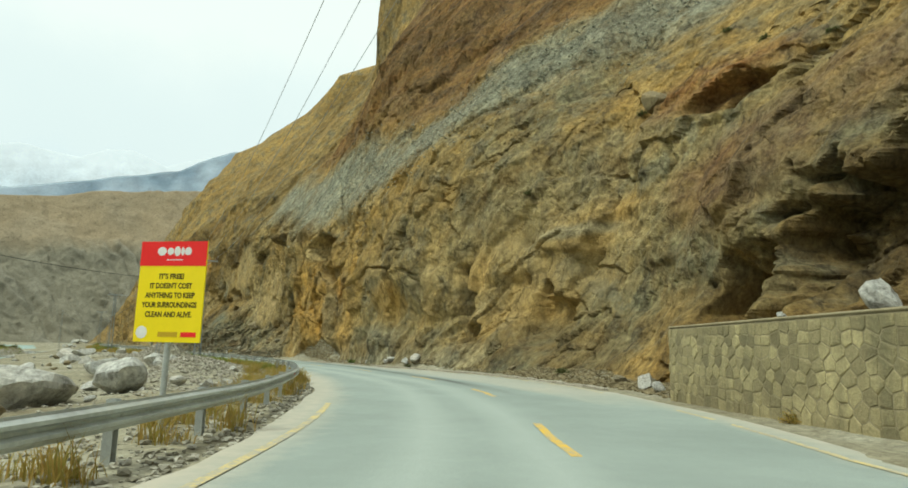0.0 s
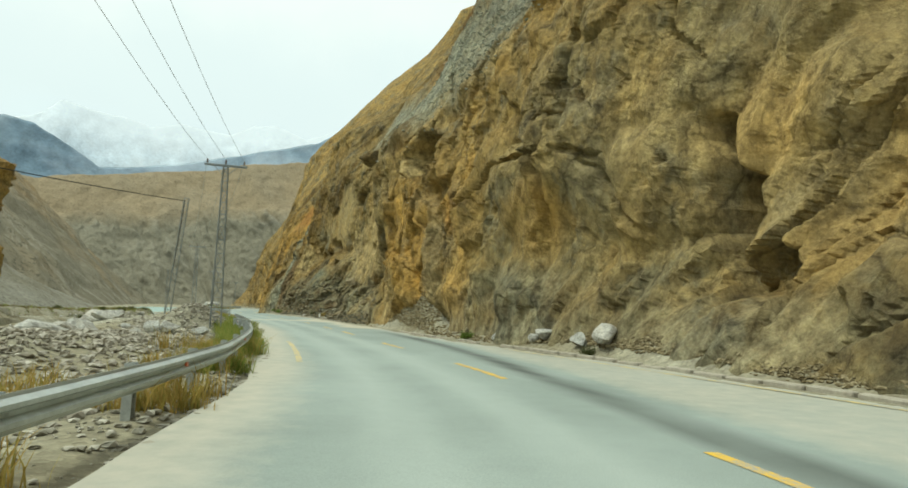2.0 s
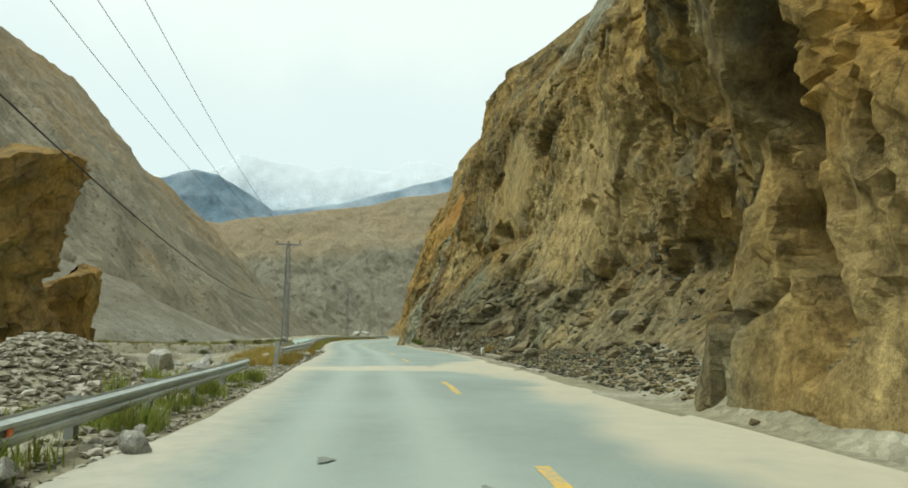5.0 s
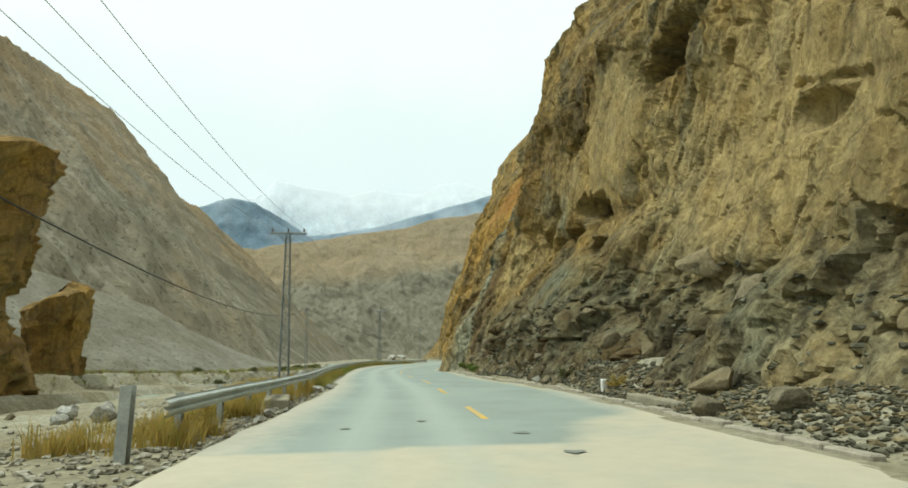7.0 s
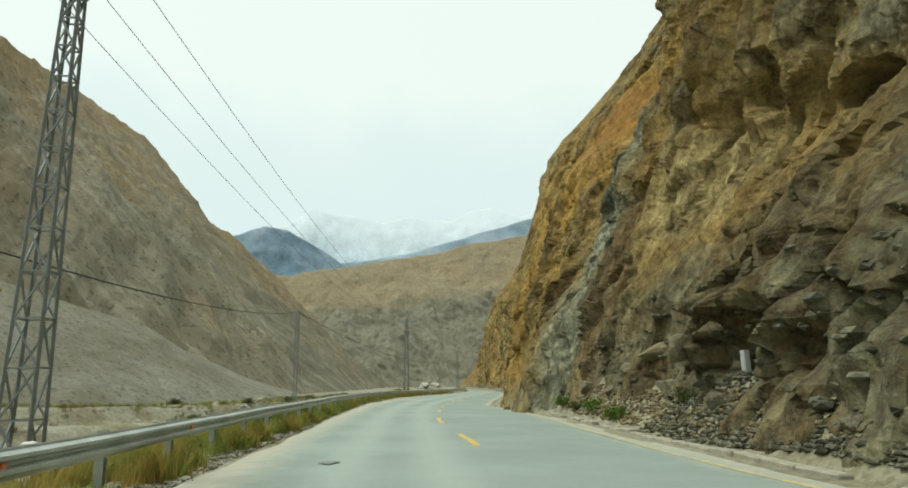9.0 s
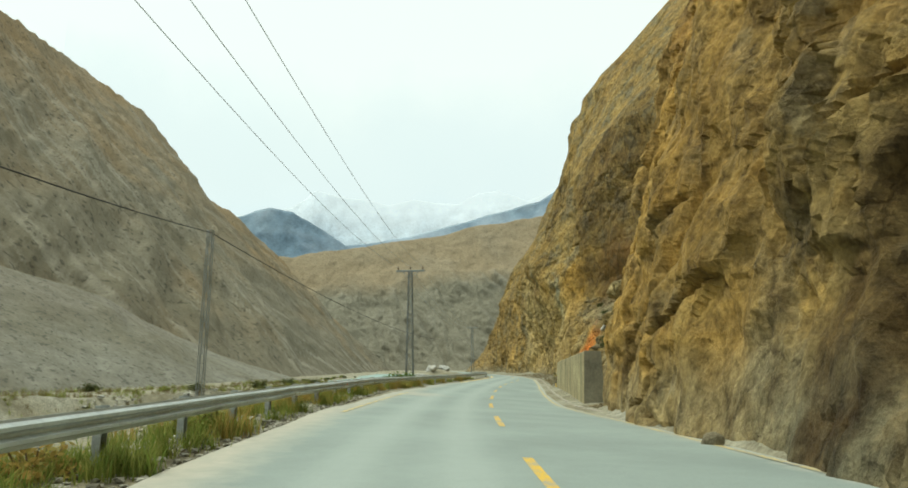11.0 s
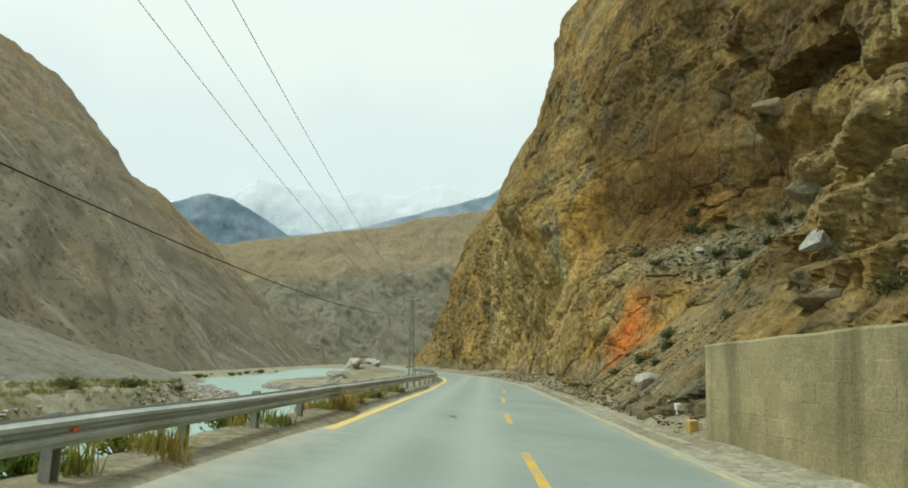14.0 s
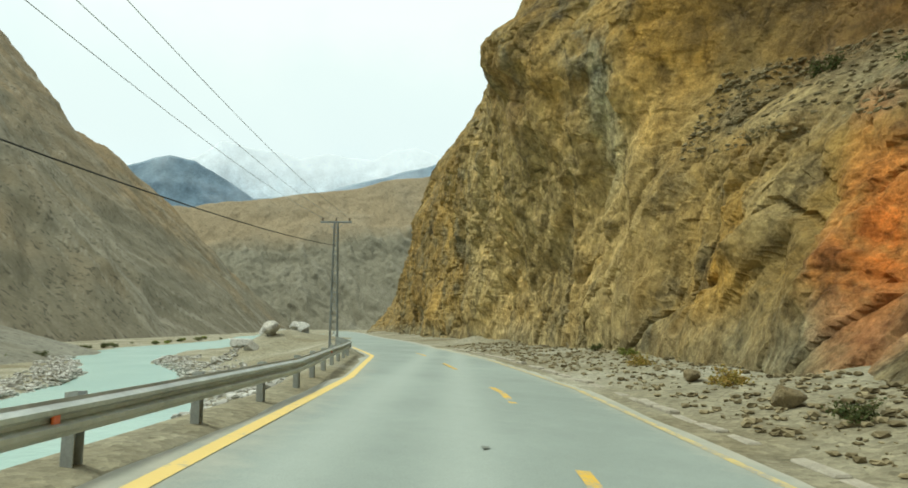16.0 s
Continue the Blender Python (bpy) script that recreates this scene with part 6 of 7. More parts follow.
# Loose rock. A few broken shapes are shared by all boulders.
def broken_rock(seed, cuts=16, detail=3, squash=(1, 1, 1), mat=M_TALUS):
    r = random.Random(seed)
    bm = bmesh.new()
    bmesh.ops.create_icosphere(bm, subdivisions=detail, radius=1.0)
    planes = []
    for _ in range(cuts):
        nrm = Vector((r.gauss(0, 1), r.gauss(0, 1), r.gauss(0, 1))).normalized()
        planes.append((nrm, r.uniform(0.42, 0.8)))
    for v in bm.verts:
        p = v.co.copy()
        for nrm, dist in planes:
            k = p.dot(nrm)
            if k > dist:
                p -= nrm * (k - dist) * 0.985
        p += p.normalized() * 0.035 * noise.noise(p * 4.1 + Vector((seed, 0, 0)))
        v.co = Vector((p.x * squash[0], p.y * squash[1], p.z * squash[2]))
    me = bpy.data.meshes.new("boulder")
    bm.to_mesh(me)
    bm.free()
    me.materials.append(mat)
    at = me.attributes.new("kind", "FLOAT_COLOR", "POINT")
    tone = (r.uniform(0.3, 0.9), r.uniform(0, 0.15), 0.0, 0.0) if mat is M_BOULDER else (r.uniform(0, 0.6), r.uniform(0, 0.6), 0.0, 0.0)
    at.data.foreach_set("color", np.tile(np.array(tone, np.float32), len(me.vertices)))
    return me


TALUS = [broken_rock(k, 14 + k % 5, 3, (1, 0.8 + 0.05 * (k % 4), 0.62 + 0.06 * (k % 3))) for k in range(8)]
PALE = [broken_rock(40 + k, 12 + k % 6, 3, (1, 0.82, 0.6 + 0.07 * (k % 3)), M_BOULDER) for k in range(8)]
ROCK_SPOTS = []


def boulder(s, d, size, pale, label, group, sink=0.25, turn=None, z=None, shape=None, tilt=0.25):
    r = random.Random(int(s * 131 + d * 17 + size * 1000))
    me = (PALE if pale else TALUS)[r.randrange(8) if shape is None else shape]
    ob = new("boulder", me)
    zz = float(ground_z(s, d)) if z is None else z
    p = place(s, d, zz + size * (0.6 - sink))
    ob.matrix_basis = Matrix.LocRotScale(Vector([float(v) for v in p]), Euler((r.uniform(-tilt, tilt), r.uniform(-tilt, tilt), r.uniform(0, 6.28) if turn is None else turn)), Vector((size, size * r.uniform(0.8, 1.15), size * r.uniform(0.8, 1.1))))
    ROCK_SPOTS.append((s, d, size))
    return tagged(ob, label, "boulder", group)


LEFT, FOOT = "boulders below the road", "rocks at the cliff foot"
# Big pale boulders on the river side.
for s, d, size, shape in ((21, -10.6, 1.5, 0), (24.5, -9.0, 1.35, 1), (18.5, -11.5, 0.9, 2), (27, -12.5, 1.2, 3), (15, -9.6, 0.8, 4), (30, -9.4, 0.8, 5), (33, -14, 1.5, 6), (41, -10.5, 0.9, 7), (46, -12.0, 1.3, 1),
                          (53, -9.6, 1.0, 3), (49.5, -9.2, 0.9, 0), (44, -9.2, 0.7, 4), (60.6, -8.6, 0.55, 5), (63.0, -7.4, 0.75, 6), (64.6, -8.2, 0.6, 1),
                          (93.6, -8.6, 1.0, 3), (91.4, -6.4, 0.5, 6), (104, -9, 0.7, 4)):
    boulder(s, d, size, True, "pale grey angular boulder below the guard rail", LEFT, 0.2, shape=shape)
rr = random.Random(11)
for _ in range(70):
    s, d = rr.uniform(8, 118), -rr.uniform(5.2, 20)
    boulder(s, d, rr.uniform(0.2, 0.55), rr.random() < 0.75, "pale broken stone on the river bank", LEFT, 0.2)
for _ in range(46):
    s = rr.uniform(182, 262)
    boulder(s, RIVER_D(s) + RIVER_W(s) * rr.choice((1, 1, 1, -1)) * rr.uniform(1.0, 1.5) + rr.uniform(-1, 1), rr.uniform(0.2, 0.6), True, "pale river boulder at the water's edge", LEFT, 0.25)
for s, d, size, shape in ((284, -22.5, 1.5, 0), (288, -20.6, 1.9, 3), (293, -22.4, 1.7, 5), (298, -20.0, 1.6, 1), (281, -20.4, 1.0, 2), (290, -24.6, 1.2, 6), (301, -22.5, 1.3, 4), (295, -18.4, 1.2, 7), (278, -22.8, 0.8, 3)):
    boulder(s, d, size, True, "pale tan rock piled beside the bend of the river", LEFT, 0.3, shape=shape)
for s, d, size, shape in ((90, -14.6, 2.1, 3), (85.5, -13.0, 1.5, 0), (81, -14.5, 1.3, 1), (76, -13.2, 1.2, 2)):
    boulder(s, d, size, True, "great pale boulder lying in the river bed", LEFT, 0.55, shape=shape, tilt=0.35)
# Stones by the roadside.
for s, d, size in ((73.2, -2.75, 0.30), (69.6, -3.2, 0.22), (70.2, -3.0, 0.2), (71.5, -3.3, 0.25), (74.4, -3.1, 0.16), (108.9, -3.35, 0.24), (110.1, -3.3, 0.3), (112.9, -3.0, 0.2), (113.6, -3.1, 0.22), (114.4, -2.9, 0.16), (97.5, -3.1, 0.2), (99.0, -3.2, 0.22), (100.3, -3.0, 0.15)):
    boulder(s, d, size, True, "small pale rock at the road edge", "stones at the road edge", 0.15)
# Rocks at the foot of the cliff.
for s, d, size in ((26, 10.6, 0.4), (58, 6.9, 0.3), (98.6, 7.8, 0.75), (99.8, 9.3, 0.8), (102.5, 9.6, 0.8), (96.5, 6.6, 0.5), (94.6, 7.4, 0.6), (106, 9.2, 0.7), (111, 8.6, 0.5), (119.8, 6.9, 0.42),
                   (116, 7.6, 0.4), (122, 7.8, 0.6), (127, 8.2, 0.5), (131, 8.0, 0.6), (135, 8.0, 0.6), (139, 7.4, 0.7), (173.2, 7.6, 0.5), (173.8, 7.4, 0.4), (173.0, 8.2, 0.6), (174.2, 8.0, 0.5), (172.3, 7.9, 0.45), (172.6, 7.2, 0.3), (217, 5.9, 0.35), (228, 6.0, 0.5), (233, 6.1, 0.4)):
    boulder(s, d, size, False, "fallen angular rock at the foot of the cliff", FOOT, 0.2)
boulder(113.4, 6.75, 0.34, True, "round tan boulder at the foot of the cliff", FOOT, 0.2, shape=2)
boulder(209.2, 6.5, 0.95, True, "large pale tan boulder at the foot of the cliff", FOOT, 0.35, shape=3)
for s, d, size, shape in ((22.6, 9.7, 0.55, 2), (21.2, 9.3, 0.4, 5), (23.6, 10.2, 0.35, 1), (46.2, 7.9, 0.8, 3), (47.4, 7.6, 0.5, 6), (49.9, 7.4, 0.5, 0), (50.4, 7.2, 0.35, 4), (53.8, 6.9, 0.42, 7)):
    boulder(s, d, size, True, "pale grey-white broken rock at the foot of the cliff", FOOT, 0.15, shape=shape)
for s, d, z, size in ((12.2, 9.2, 2.33, 0.62), (10.5, 9.25, 2.33, 0.5), (14.9, 9.1, 2.33, 0.2)):
    boulder(s, d, size, True, "loose pale boulder resting on the stone wall", FOOT, 0.12, z=z)
for _ in range(75):
    s = rr.choice((rr.uniform(19, 80), rr.uniform(80, 142), rr.uniform(80, 142), rr.uniform(142, 262)))
    base = float(face_d(np.array(s), np.array(0.0)))
    if 171 < s < 202:
        continue
    boulder(s, base - rr.uniform(-0.6, 0.8), rr.uniform(0.12, 0.4), False, "broken rock fallen from the cliff", FOOT, 0.2)
# Blocks set in the rock over the bay.
for s, z, size, pale in ((226, 18.7, 1.5, False), (214.5, 9.9, 1.5, False), (204, 5.2, 0.85, True), (202.5, 3.3, 0.9, False), (221, 5.3, 0.9, False), (232, 9.9, 0.5, True), (218.5, 13.2, 1.1, False), (209, 7.4, 0.7, False)):
    boulder(s, float(cliff_d(s, z)) - 0.1, size, pale, "tan block of rock lodged above the bay", "slabs on the slope", 0.7, z=z)
# Slabs lodged on the broken slope.
for s, z, size in ((104.5, 4.6, 1.1), (101, 3.2, 0.9), (112, 3.4, 0.5), (128, 2.2, 0.6), (133.5, 2.4, 0.8), (109, 2.0, 0.6), (138, 3.4, 0.8), (94, 2.0, 0.7), (90, 2.2, 0.7), (33, 17.5, 1.5)):
    d = float(cliff_d(s, z))
    boulder(s, d - 0.15, size, False, "slab of rock lodged on the broken slope", "slabs on the slope", 0.72, z=z)


def scatter(name, count, where, low, high, mat, label, seed):
    """Many small stones in one mesh: squashed, cut eight-sided lumps."""
    r = np.random.default_rng(seed)
    s, d, z = where(r, count)
    size = low + (high - low) * r.random(count) ** 2.2
    form = np.array([(1, 0, 0), (0, 1, 0), (-1, 0, 0), (0, -1, 0), (0.55, 0.5, 0.7), (-0.5, 0.6, 0.62), (-0.6, -0.45, 0.7), (0.5, -0.6, 0.6), (0, 0, -0.6)])
    faces = [(0, 1, 5, 4), (1, 2, 6, 5), (2, 3, 7, 6), (3, 0, 4, 7), (4, 5, 6, 7), (8, 1, 0), (8, 2, 1), (8, 3, 2), (8, 0, 3)]
    turn = r.random(count) * 6.28
    P = form[None] * (1 + 0.35 * (r.random((count, 9, 3)) - 0.5)) * (size[:, None, None] * np.stack([np.ones(count), 0.6 + 0.5 * r.random(count), 0.45 + 0.4 * r.random(count)], 1)[:, None])
    c, k = np.cos(turn)[:, None], np.sin(turn)[:, None]
    P = np.stack([P[..., 0] * c - P[..., 1] * k, P[..., 0] * k + P[..., 1] * c, P[..., 2]], -1)
    P = P + place(s, d, z + 0.15 * size)[:, None]
    me = bpy.data.meshes.new(name)
    idx = [tuple(i * 9 + j for j in f) for i in range(count) for f in faces]
    me.from_pydata(P.reshape(-1, 3), [], idx)
    me.materials.append(mat)
    return tagged(new(name, me), label, "stones", kind="stuff")


def on_bank(r, n):
    s = r.uniform(2, 172, n)
    d = RAIL_D(s) + 0.6 - 9.0 * r.random(n) ** 2.0
    d = np.minimum(d, ROAD_L(s) - 0.25)
    return s, d, ground_z(s, d)


def at_foot(r, n):
    s = np.where(r.random(n) < 0.9, r.uniform(19, 228, n), r.uniform(228, 264, n))
    base = face_d(s, np.zeros(n))
    d = base - 0.1 - (base - ROAD_R(s) - 0.3) * r.random(n) ** 1.8
    s = np.where((s < 171) | (s > 202), s, s - 40)
    base = face_d(s, np.zeros(n))
    d = base + 0.2 - (base - ROAD_R(s) - 0.9) * r.random(n) ** 1.25
    return s, d, ground_z(s, d)


def by_river(r, n):
    s = r.uniform(190, 320, n)
    side = np.where(r.random(n) < 0.5, 1, -1)
    d = RIVER_D(s) + side * (RIVER_W(s) + 0.2 + 6 * r.random(n) ** 1.6)
    d = np.minimum(d, RAIL_D(s) - 0.6)
    return s, d, ground_z(s, d)


def on_slope(r, n):
    s = r.uniform(82, 141, n)
    z = 0.8 + 3.6 * r.random(n)
    return s, cliff_d(s, z) + 0.03, z - 0.03


def on_bay(r, n):
    s, z = r.uniform(175, 231, n), 0.3 + 10 * r.random(n) ** 1.2
    s = np.where(s > 227, s - 14, s)
    return s, cliff_d(s, z) + 0.04, z - 0.03


def on_scree(r, n):
    s = r.uniform(22, 84, n)
    z = np.interp(s, [20, 36, 45, 50, 60, 75, 100], [38.0, 30.0, 26.5, 24.0, 20.0, 20.0, 24.5]) + 2.6 * r.normal(0, 1, n)
    return s, cliff_d(s, z) - 0.03, z


scatter("bank_stones", 26000, on_bank, 0.015, 0.10, M_PEBBLE, "loose grey stones below the guard rail", 1)
scatter("talus_stones", 22000, at_foot, 0.015, 0.14, M_SCREE, "loose broken stones at the cliff foot", 2)
def on_mounds(r, n):
    s = np.where(r.random(n) < 0.65, r.normal(75, 7, n), r.normal(44, 7, n))
    d = np.where(s > 60, -7.2, -7.4) + r.normal(0, 2.0, n)
    d = np.minimum(d, RAIL_D(s) - 0.7)
    return s, d, ground_z(s, d)


scatter("mound_stones", 16000, on_mounds, 0.02, 0.15, M_MOUND, "pale grey gravel heaped beside the road", 9)
scatter("river_stones", 10000, by_river, 0.06, 0.35, M_RIVERSTONE, "pale rounded cobbles beside the river", 3)
scatter("slope_stones", 1500, on_slope, 0.04, 0.22, M_RUBBLE, "grey rubble lying on the broken slope", 4)
def at_wall_end(r, n):
    s = np.where(r.random(n) < 0.6, r.uniform(19.5, 47, n), r.uniform(63, 76, n))
    base = face_d(s, np.zeros(n))
    d = base + 0.6 - (base - ROAD_R(s) - 0.6) * r.random(n)
    return s, d, ground_z(s, d)


scatter("foot_rubble", 15000, at_wall_end, 0.015, 0.11, M_SCREE, "coarse brown rubble below the cliff", 7)
def at_broken_foot(r, n):
    s = 79 + 51 * r.random(n) ** 0.8
    base = face_d(s, np.zeros(n))
    d = base + 0.5 - (base - ROAD_R(s) - 0.4) * r.random(n)
    return s, np.maximum(d, ROAD_R(s) + 0.95), ground_z(s, np.maximum(d, ROAD_R(s) + 0.95))


scatter("broken_rubble", 11000, at_broken_foot, 0.02, 0.13, M_RUBBLE, "dark angular rubble below the broken cliff", 8)
def on_bench(r, n):
    s = r.uniform(216, 243, n)
    z = 7.0 + 0.1 * (s - 230) + 4.0 * r.random(n) ** 0.8
    return s, cliff_d(s, z) + 0.03, z - 0.03


def on_talus(r, n):
    s = r.uniform(205, 224, n)
    z = 0.2 + (3.2 - 0.12 * np.abs(s - 212)) * r.random(n) ** 1.3
    return s, cliff_d(s, z) + 0.03, z - 0.02


scatter("bench_stones", 5000, on_bench, 0.03, 0.20, M_SCREE, "brown rubble lying on the rock bench", 10)
scatter("talus_foot", 7000, on_talus, 0.02, 0.13, M_SCREE, "small brown rubble of the talus slope", 12)
scatter("bay_stones", 5000, on_bay, 0.02, 0.11, M_SCREE, "grey rubble lying on the scree slope", 5)
scatter("scree_stones", 9000, on_scree, 0.03, 0.15, M_HIGH_SCREE, "grey-green stones of the high scree band", 6)


# Rock outcrop across the river.
def outcrop(name, cx, cy, radius, low, top, seed, label, waist):
    ang, z = np.meshgrid(np.linspace(0, 2 * math.pi, 90), np.linspace(low, top, 60), indexing="ij")
    t = (z - low) / (top - low)
    r = radius * (waist + (1 - waist) * np.abs(2 * t - 0.9)) * np.clip((1.02 - t) / 0.06, 0.05, 1)
    x, y = np.cos(ang), np.sin(ang)
    b, e, own = facets(4.5 * ang / 6.28 * radius / 5 + t, z / 5.0 + 0.3 * ang, seed)
    b2_, _, _ = facets(ang * radius / 2.4, z / 2.2, seed + 9)
    r = r + min(1.0, radius / 9) * (1.6 * b + 0.6 * b2_ + 0.5 * np.clip(1 - e / 0.1, 0, 1)) + min(1.0, radius / 6) * 1.0 * smooth_noise(ang * 2, z / 5, seed + 20, 4)
    r[-1] = r[0]
    c = (cx, cy)
    z = low + (z - low) * (1 + 0.10 * np.sin(ang + 0.6) + 0.07 * smooth_noise(ang * 1.5, 0 * z, seed + 6, 3))
    P = np.stack([c[0] + r * x, c[1] + r * y, z], -1)
    kind = np.stack([0 * z, 0.4 + 0.3 * smooth_noise(ang * 3, z / 6, seed + 5, 3), 0 * z, 0.35 + 0.5 * own], -1)
    P[-1] = P[0]
    ob = mesh_grid(name, P, [M_ROCK], np.clip(kind, 0, 1))
    return tagged(ob, label, "rock", kind="structure")


outcrop("rock_outcrop", -97.5, 107.5, 11.6, -6, 21, 301, "tall brown rock outcrop across the river", 0.72)
outcrop("rock_block", -108, 129.5, 3.9, -5, 10.5, 321, "dark brown rock block beside the outcrop", 0.85)


# Grass and shrubs.
def grass(name, spots, mat, label, seed, tall, blades):
    r = np.random.default_rng(seed)
    verts, faces = [], []
    for s, d in spots:
        z = float(ground_z(s, d))
        c = place(s, d, z)
        h0 = tall * r.uniform(0.5, 1.15)
        for _ in range(blades):
            a, lean = r.uniform(0, 6.28), r.uniform(0.05, 0.95)
            root = c + np.array([r.normal(0, 0.13), r.normal(0, 0.13), -0.03])
            h = h0 * r.uniform(0.35, 1.1)
            w = 0.009
            side = np.array([-math.sin(a), math.cos(a), 0]) * w
            out = np.array([math.cos(a), math.sin(a), 0])
            mid = root + out * lean * h * 0.35 + np.array([0, 0, h * 0.6])
            tip = root + out * lean * h + np.array([0, 0, h])
            i = len(verts)
            verts += [root - side, root + side, mid + side * 0.8, mid - side * 0.8, tip]
            faces += [(i, i + 1, i + 2, i + 3), (i + 3, i + 2, i + 4)]
    me = bpy.data.meshes.new(name)
    me.from_pydata(verts, [], faces)
    me.materials.append(mat)
    return tagged(new(name, me), label, "grass", kind="stuff")


def tufts(seed, spans):
    r = np.random.default_rng(seed)
    out = []
    for s0, s1, n, reach in spans:
        for _ in range(n):
            s = r.uniform(s0, s1)
            s = min(max(s + 1.1 * math.sin(s * 1.3) + 0.5 * math.sin(s * 3.7), s0), s1)
            d = float(RAIL_D(s)) + 0.35 - reach * r.random() ** 1.3
            out.append((s, min(d, float(ROAD_L(s)) - 0.3)))
    return out


grass("dry_grass", tufts(3, ((4, 50, 110, 2.5), (92, 112, 110, 2.5), (112, 140, 300, 6.0), (150, 182, 110, 3.0), (186, 212, 20, 1.2))), M_STRAW, "dry straw-coloured grass tufts along the guard rail", 31, 0.58, 60)
grass("green_grass", tufts(4, ((40, 64, 170, 1.4), (64, 86, 110, 1.6), (112, 150, 480, 1.9), (150, 182, 190, 2.0), (184, 212, 22, 1.0))), M_GRASS, "green and yellow roadside grass under the guard rail", 32, 0.44, 60)


def shrub_mesh(seed, mat):
    r = random.Random(seed)
    leaf, twig = bmesh.new(), bmesh.new()
    for _ in range(26):
        a, up = r.uniform(0, 6.28), r.uniform(0.25, 1.0)
        tip = Vector((math.cos(a) * (1 - up * 0.55), math.sin(a) * (1 - up * 0.55), up * 0.85)) * r.uniform(0.7, 1.1)
        bar(twig, (0, 0, -0.1), tip, 0.03, 3)
        for _ in range(26):
            c = tip * r.uniform(0.45, 1.05) + Vector((r.gauss(0, 0.11), r.gauss(0, 0.11), r.gauss(0, 0.09)))
            n = Vector((r.gauss(0, 1), r.gauss(0, 1), r.gauss(0, 1))).normalized()
            u = n.orthogonal().normalized() * r.uniform(0.025, 0.055)
            v = n.cross(u).normalized() * r.uniform(0.05, 0.10)
            leaf.faces.new([leaf.verts.new(c + q) for q in (-v, u, v, -u)])
    a, b = bpy.data.meshes.new("foliage"), bpy.data.meshes.new("stem")
    leaf.to_mesh(a)
    twig.to_mesh(b)
    leaf.free()
    twig.free()
    a.materials.append(mat)
    b.materials.append(M_TWIG)
    return a, b


SHRUBS = [shrub_mesh(k, M_SHRUB) for k in range(3)] + [shrub_mesh(9, M_STRAW), shrub_mesh(10, M_GRASS), shrub_mesh(11, M_BUSH)]


def shrub(s, d, size, kind, label, z=None):
    p = spot(s, d, z)
    ob = new("shrub")
    ob.matrix_basis = Matrix.LocRotScale(p, Euler((0, 0, s * 1.7)), Vector((size, size, size * 0.85)))
    for name, me in zip(("foliage", "stem"), SHRUBS[kind]):
        q = new(name, me)
        q.parent = ob
    tagged(ob, label, "shrub", "shrubs")


for s, d, size, kind in ((56.4, 6.3, 0.5, 5), (46.5, 7.5, 0.4, 1), (31, 10.6, 0.5, 2), (13.2, 7.9, 0.35, 3), (104.5, 7.4, 0.5, 3), (110, 7.2, 0.55, 2), (118, 7.2, 0.5, 1), (129, 7.6, 0.5, 0), (133.2, 6.9, 0.6, 5), (136.5, 7.0, 0.65, 5), (138.8, 6.9, 0.5, 1), (141, 6.8, 0.6, 5), (146.8, 6.6, 0.6, 3), (150, 6.6, 0.5, 2), (154, 6.8, 0.6, 0), (143, 7.0, 0.45, 1),
                        (231.3, 6.3, 0.6, 3), (226, 6.0, 0.5, 2), (239, 6.4, 0.6, 3), (242.5, 6.9, 0.5, 4), (246, 6.4, 0.45, 0), (221, 6.0, 0.45, 1), (67.5, 9.0, 0.3, 0)):
    shrub(s, d, size, kind, "small dry roadside shrub at the cliff foot")
for s, z, size, kind in ((188, 3.4, 0.9, 2), (192, 4.2, 0.8, 0), (184, 2.7, 0.7, 3), (215, 9.5, 0.8, 0), (224, 10.5, 0.9, 1), (232, 11.5, 0.8, 2), (229, 9.0, 0.7, 0), (207, 7.0, 0.7, 1), (236, 13.6, 1.0, 2), (226, 7.2, 0.9, 1), (229, 11.3, 1.0, 0), (226.5, 10.9, 0.8, 2), (215, 1.8, 0.6, 3), (218, 3.0, 0.7, 1), (221, 5.0, 0.6, 2), (212, 5.2, 0.7, 0), (216, 7.0, 0.6, 3), (223, 2.2, 0.6, 0), (209, 3.2, 0.6, 2), (199.5, 3.2, 1.0, 1), (197, 3.6, 1.1, 2), (186, 3.0, 1.0, 5), (188.5, 3.2, 1.1, 5), (172.5, 1.8, 0.8, 5), (175, 2.4, 0.8, 5), (228.8, 8.8, 1.0, 0), (231, 9.4, 0.8, 1), (233.5, 9.0, 0.9, 2), (226.0, 9.2, 0.9, 0), (235.4, 12.0, 1.3, 1), (233.6, 11.6, 1.0, 2), (238, 10.4, 0.8, 0), (217.6, 0.9, 0.7, 1), (215.4, 1.5, 0.75, 0), (213.8, 2.2, 0.7, 2), (216.6, 2.8, 0.65, 1), (211.6, 1.4, 0.5, 0), (34, 16.8, 0.6, 1), (28, 19, 0.6, 0), (24, 17, 0.5, 2), (40, 12.4, 0.6, 1), (20, 20, 0.6, 0), (31, 21.5, 0.6, 2)):
    shrub(s, float(cliff_d(s, z)) - 0.05, size, kind, "dark shrub growing on the scree slope", z - 0.15)
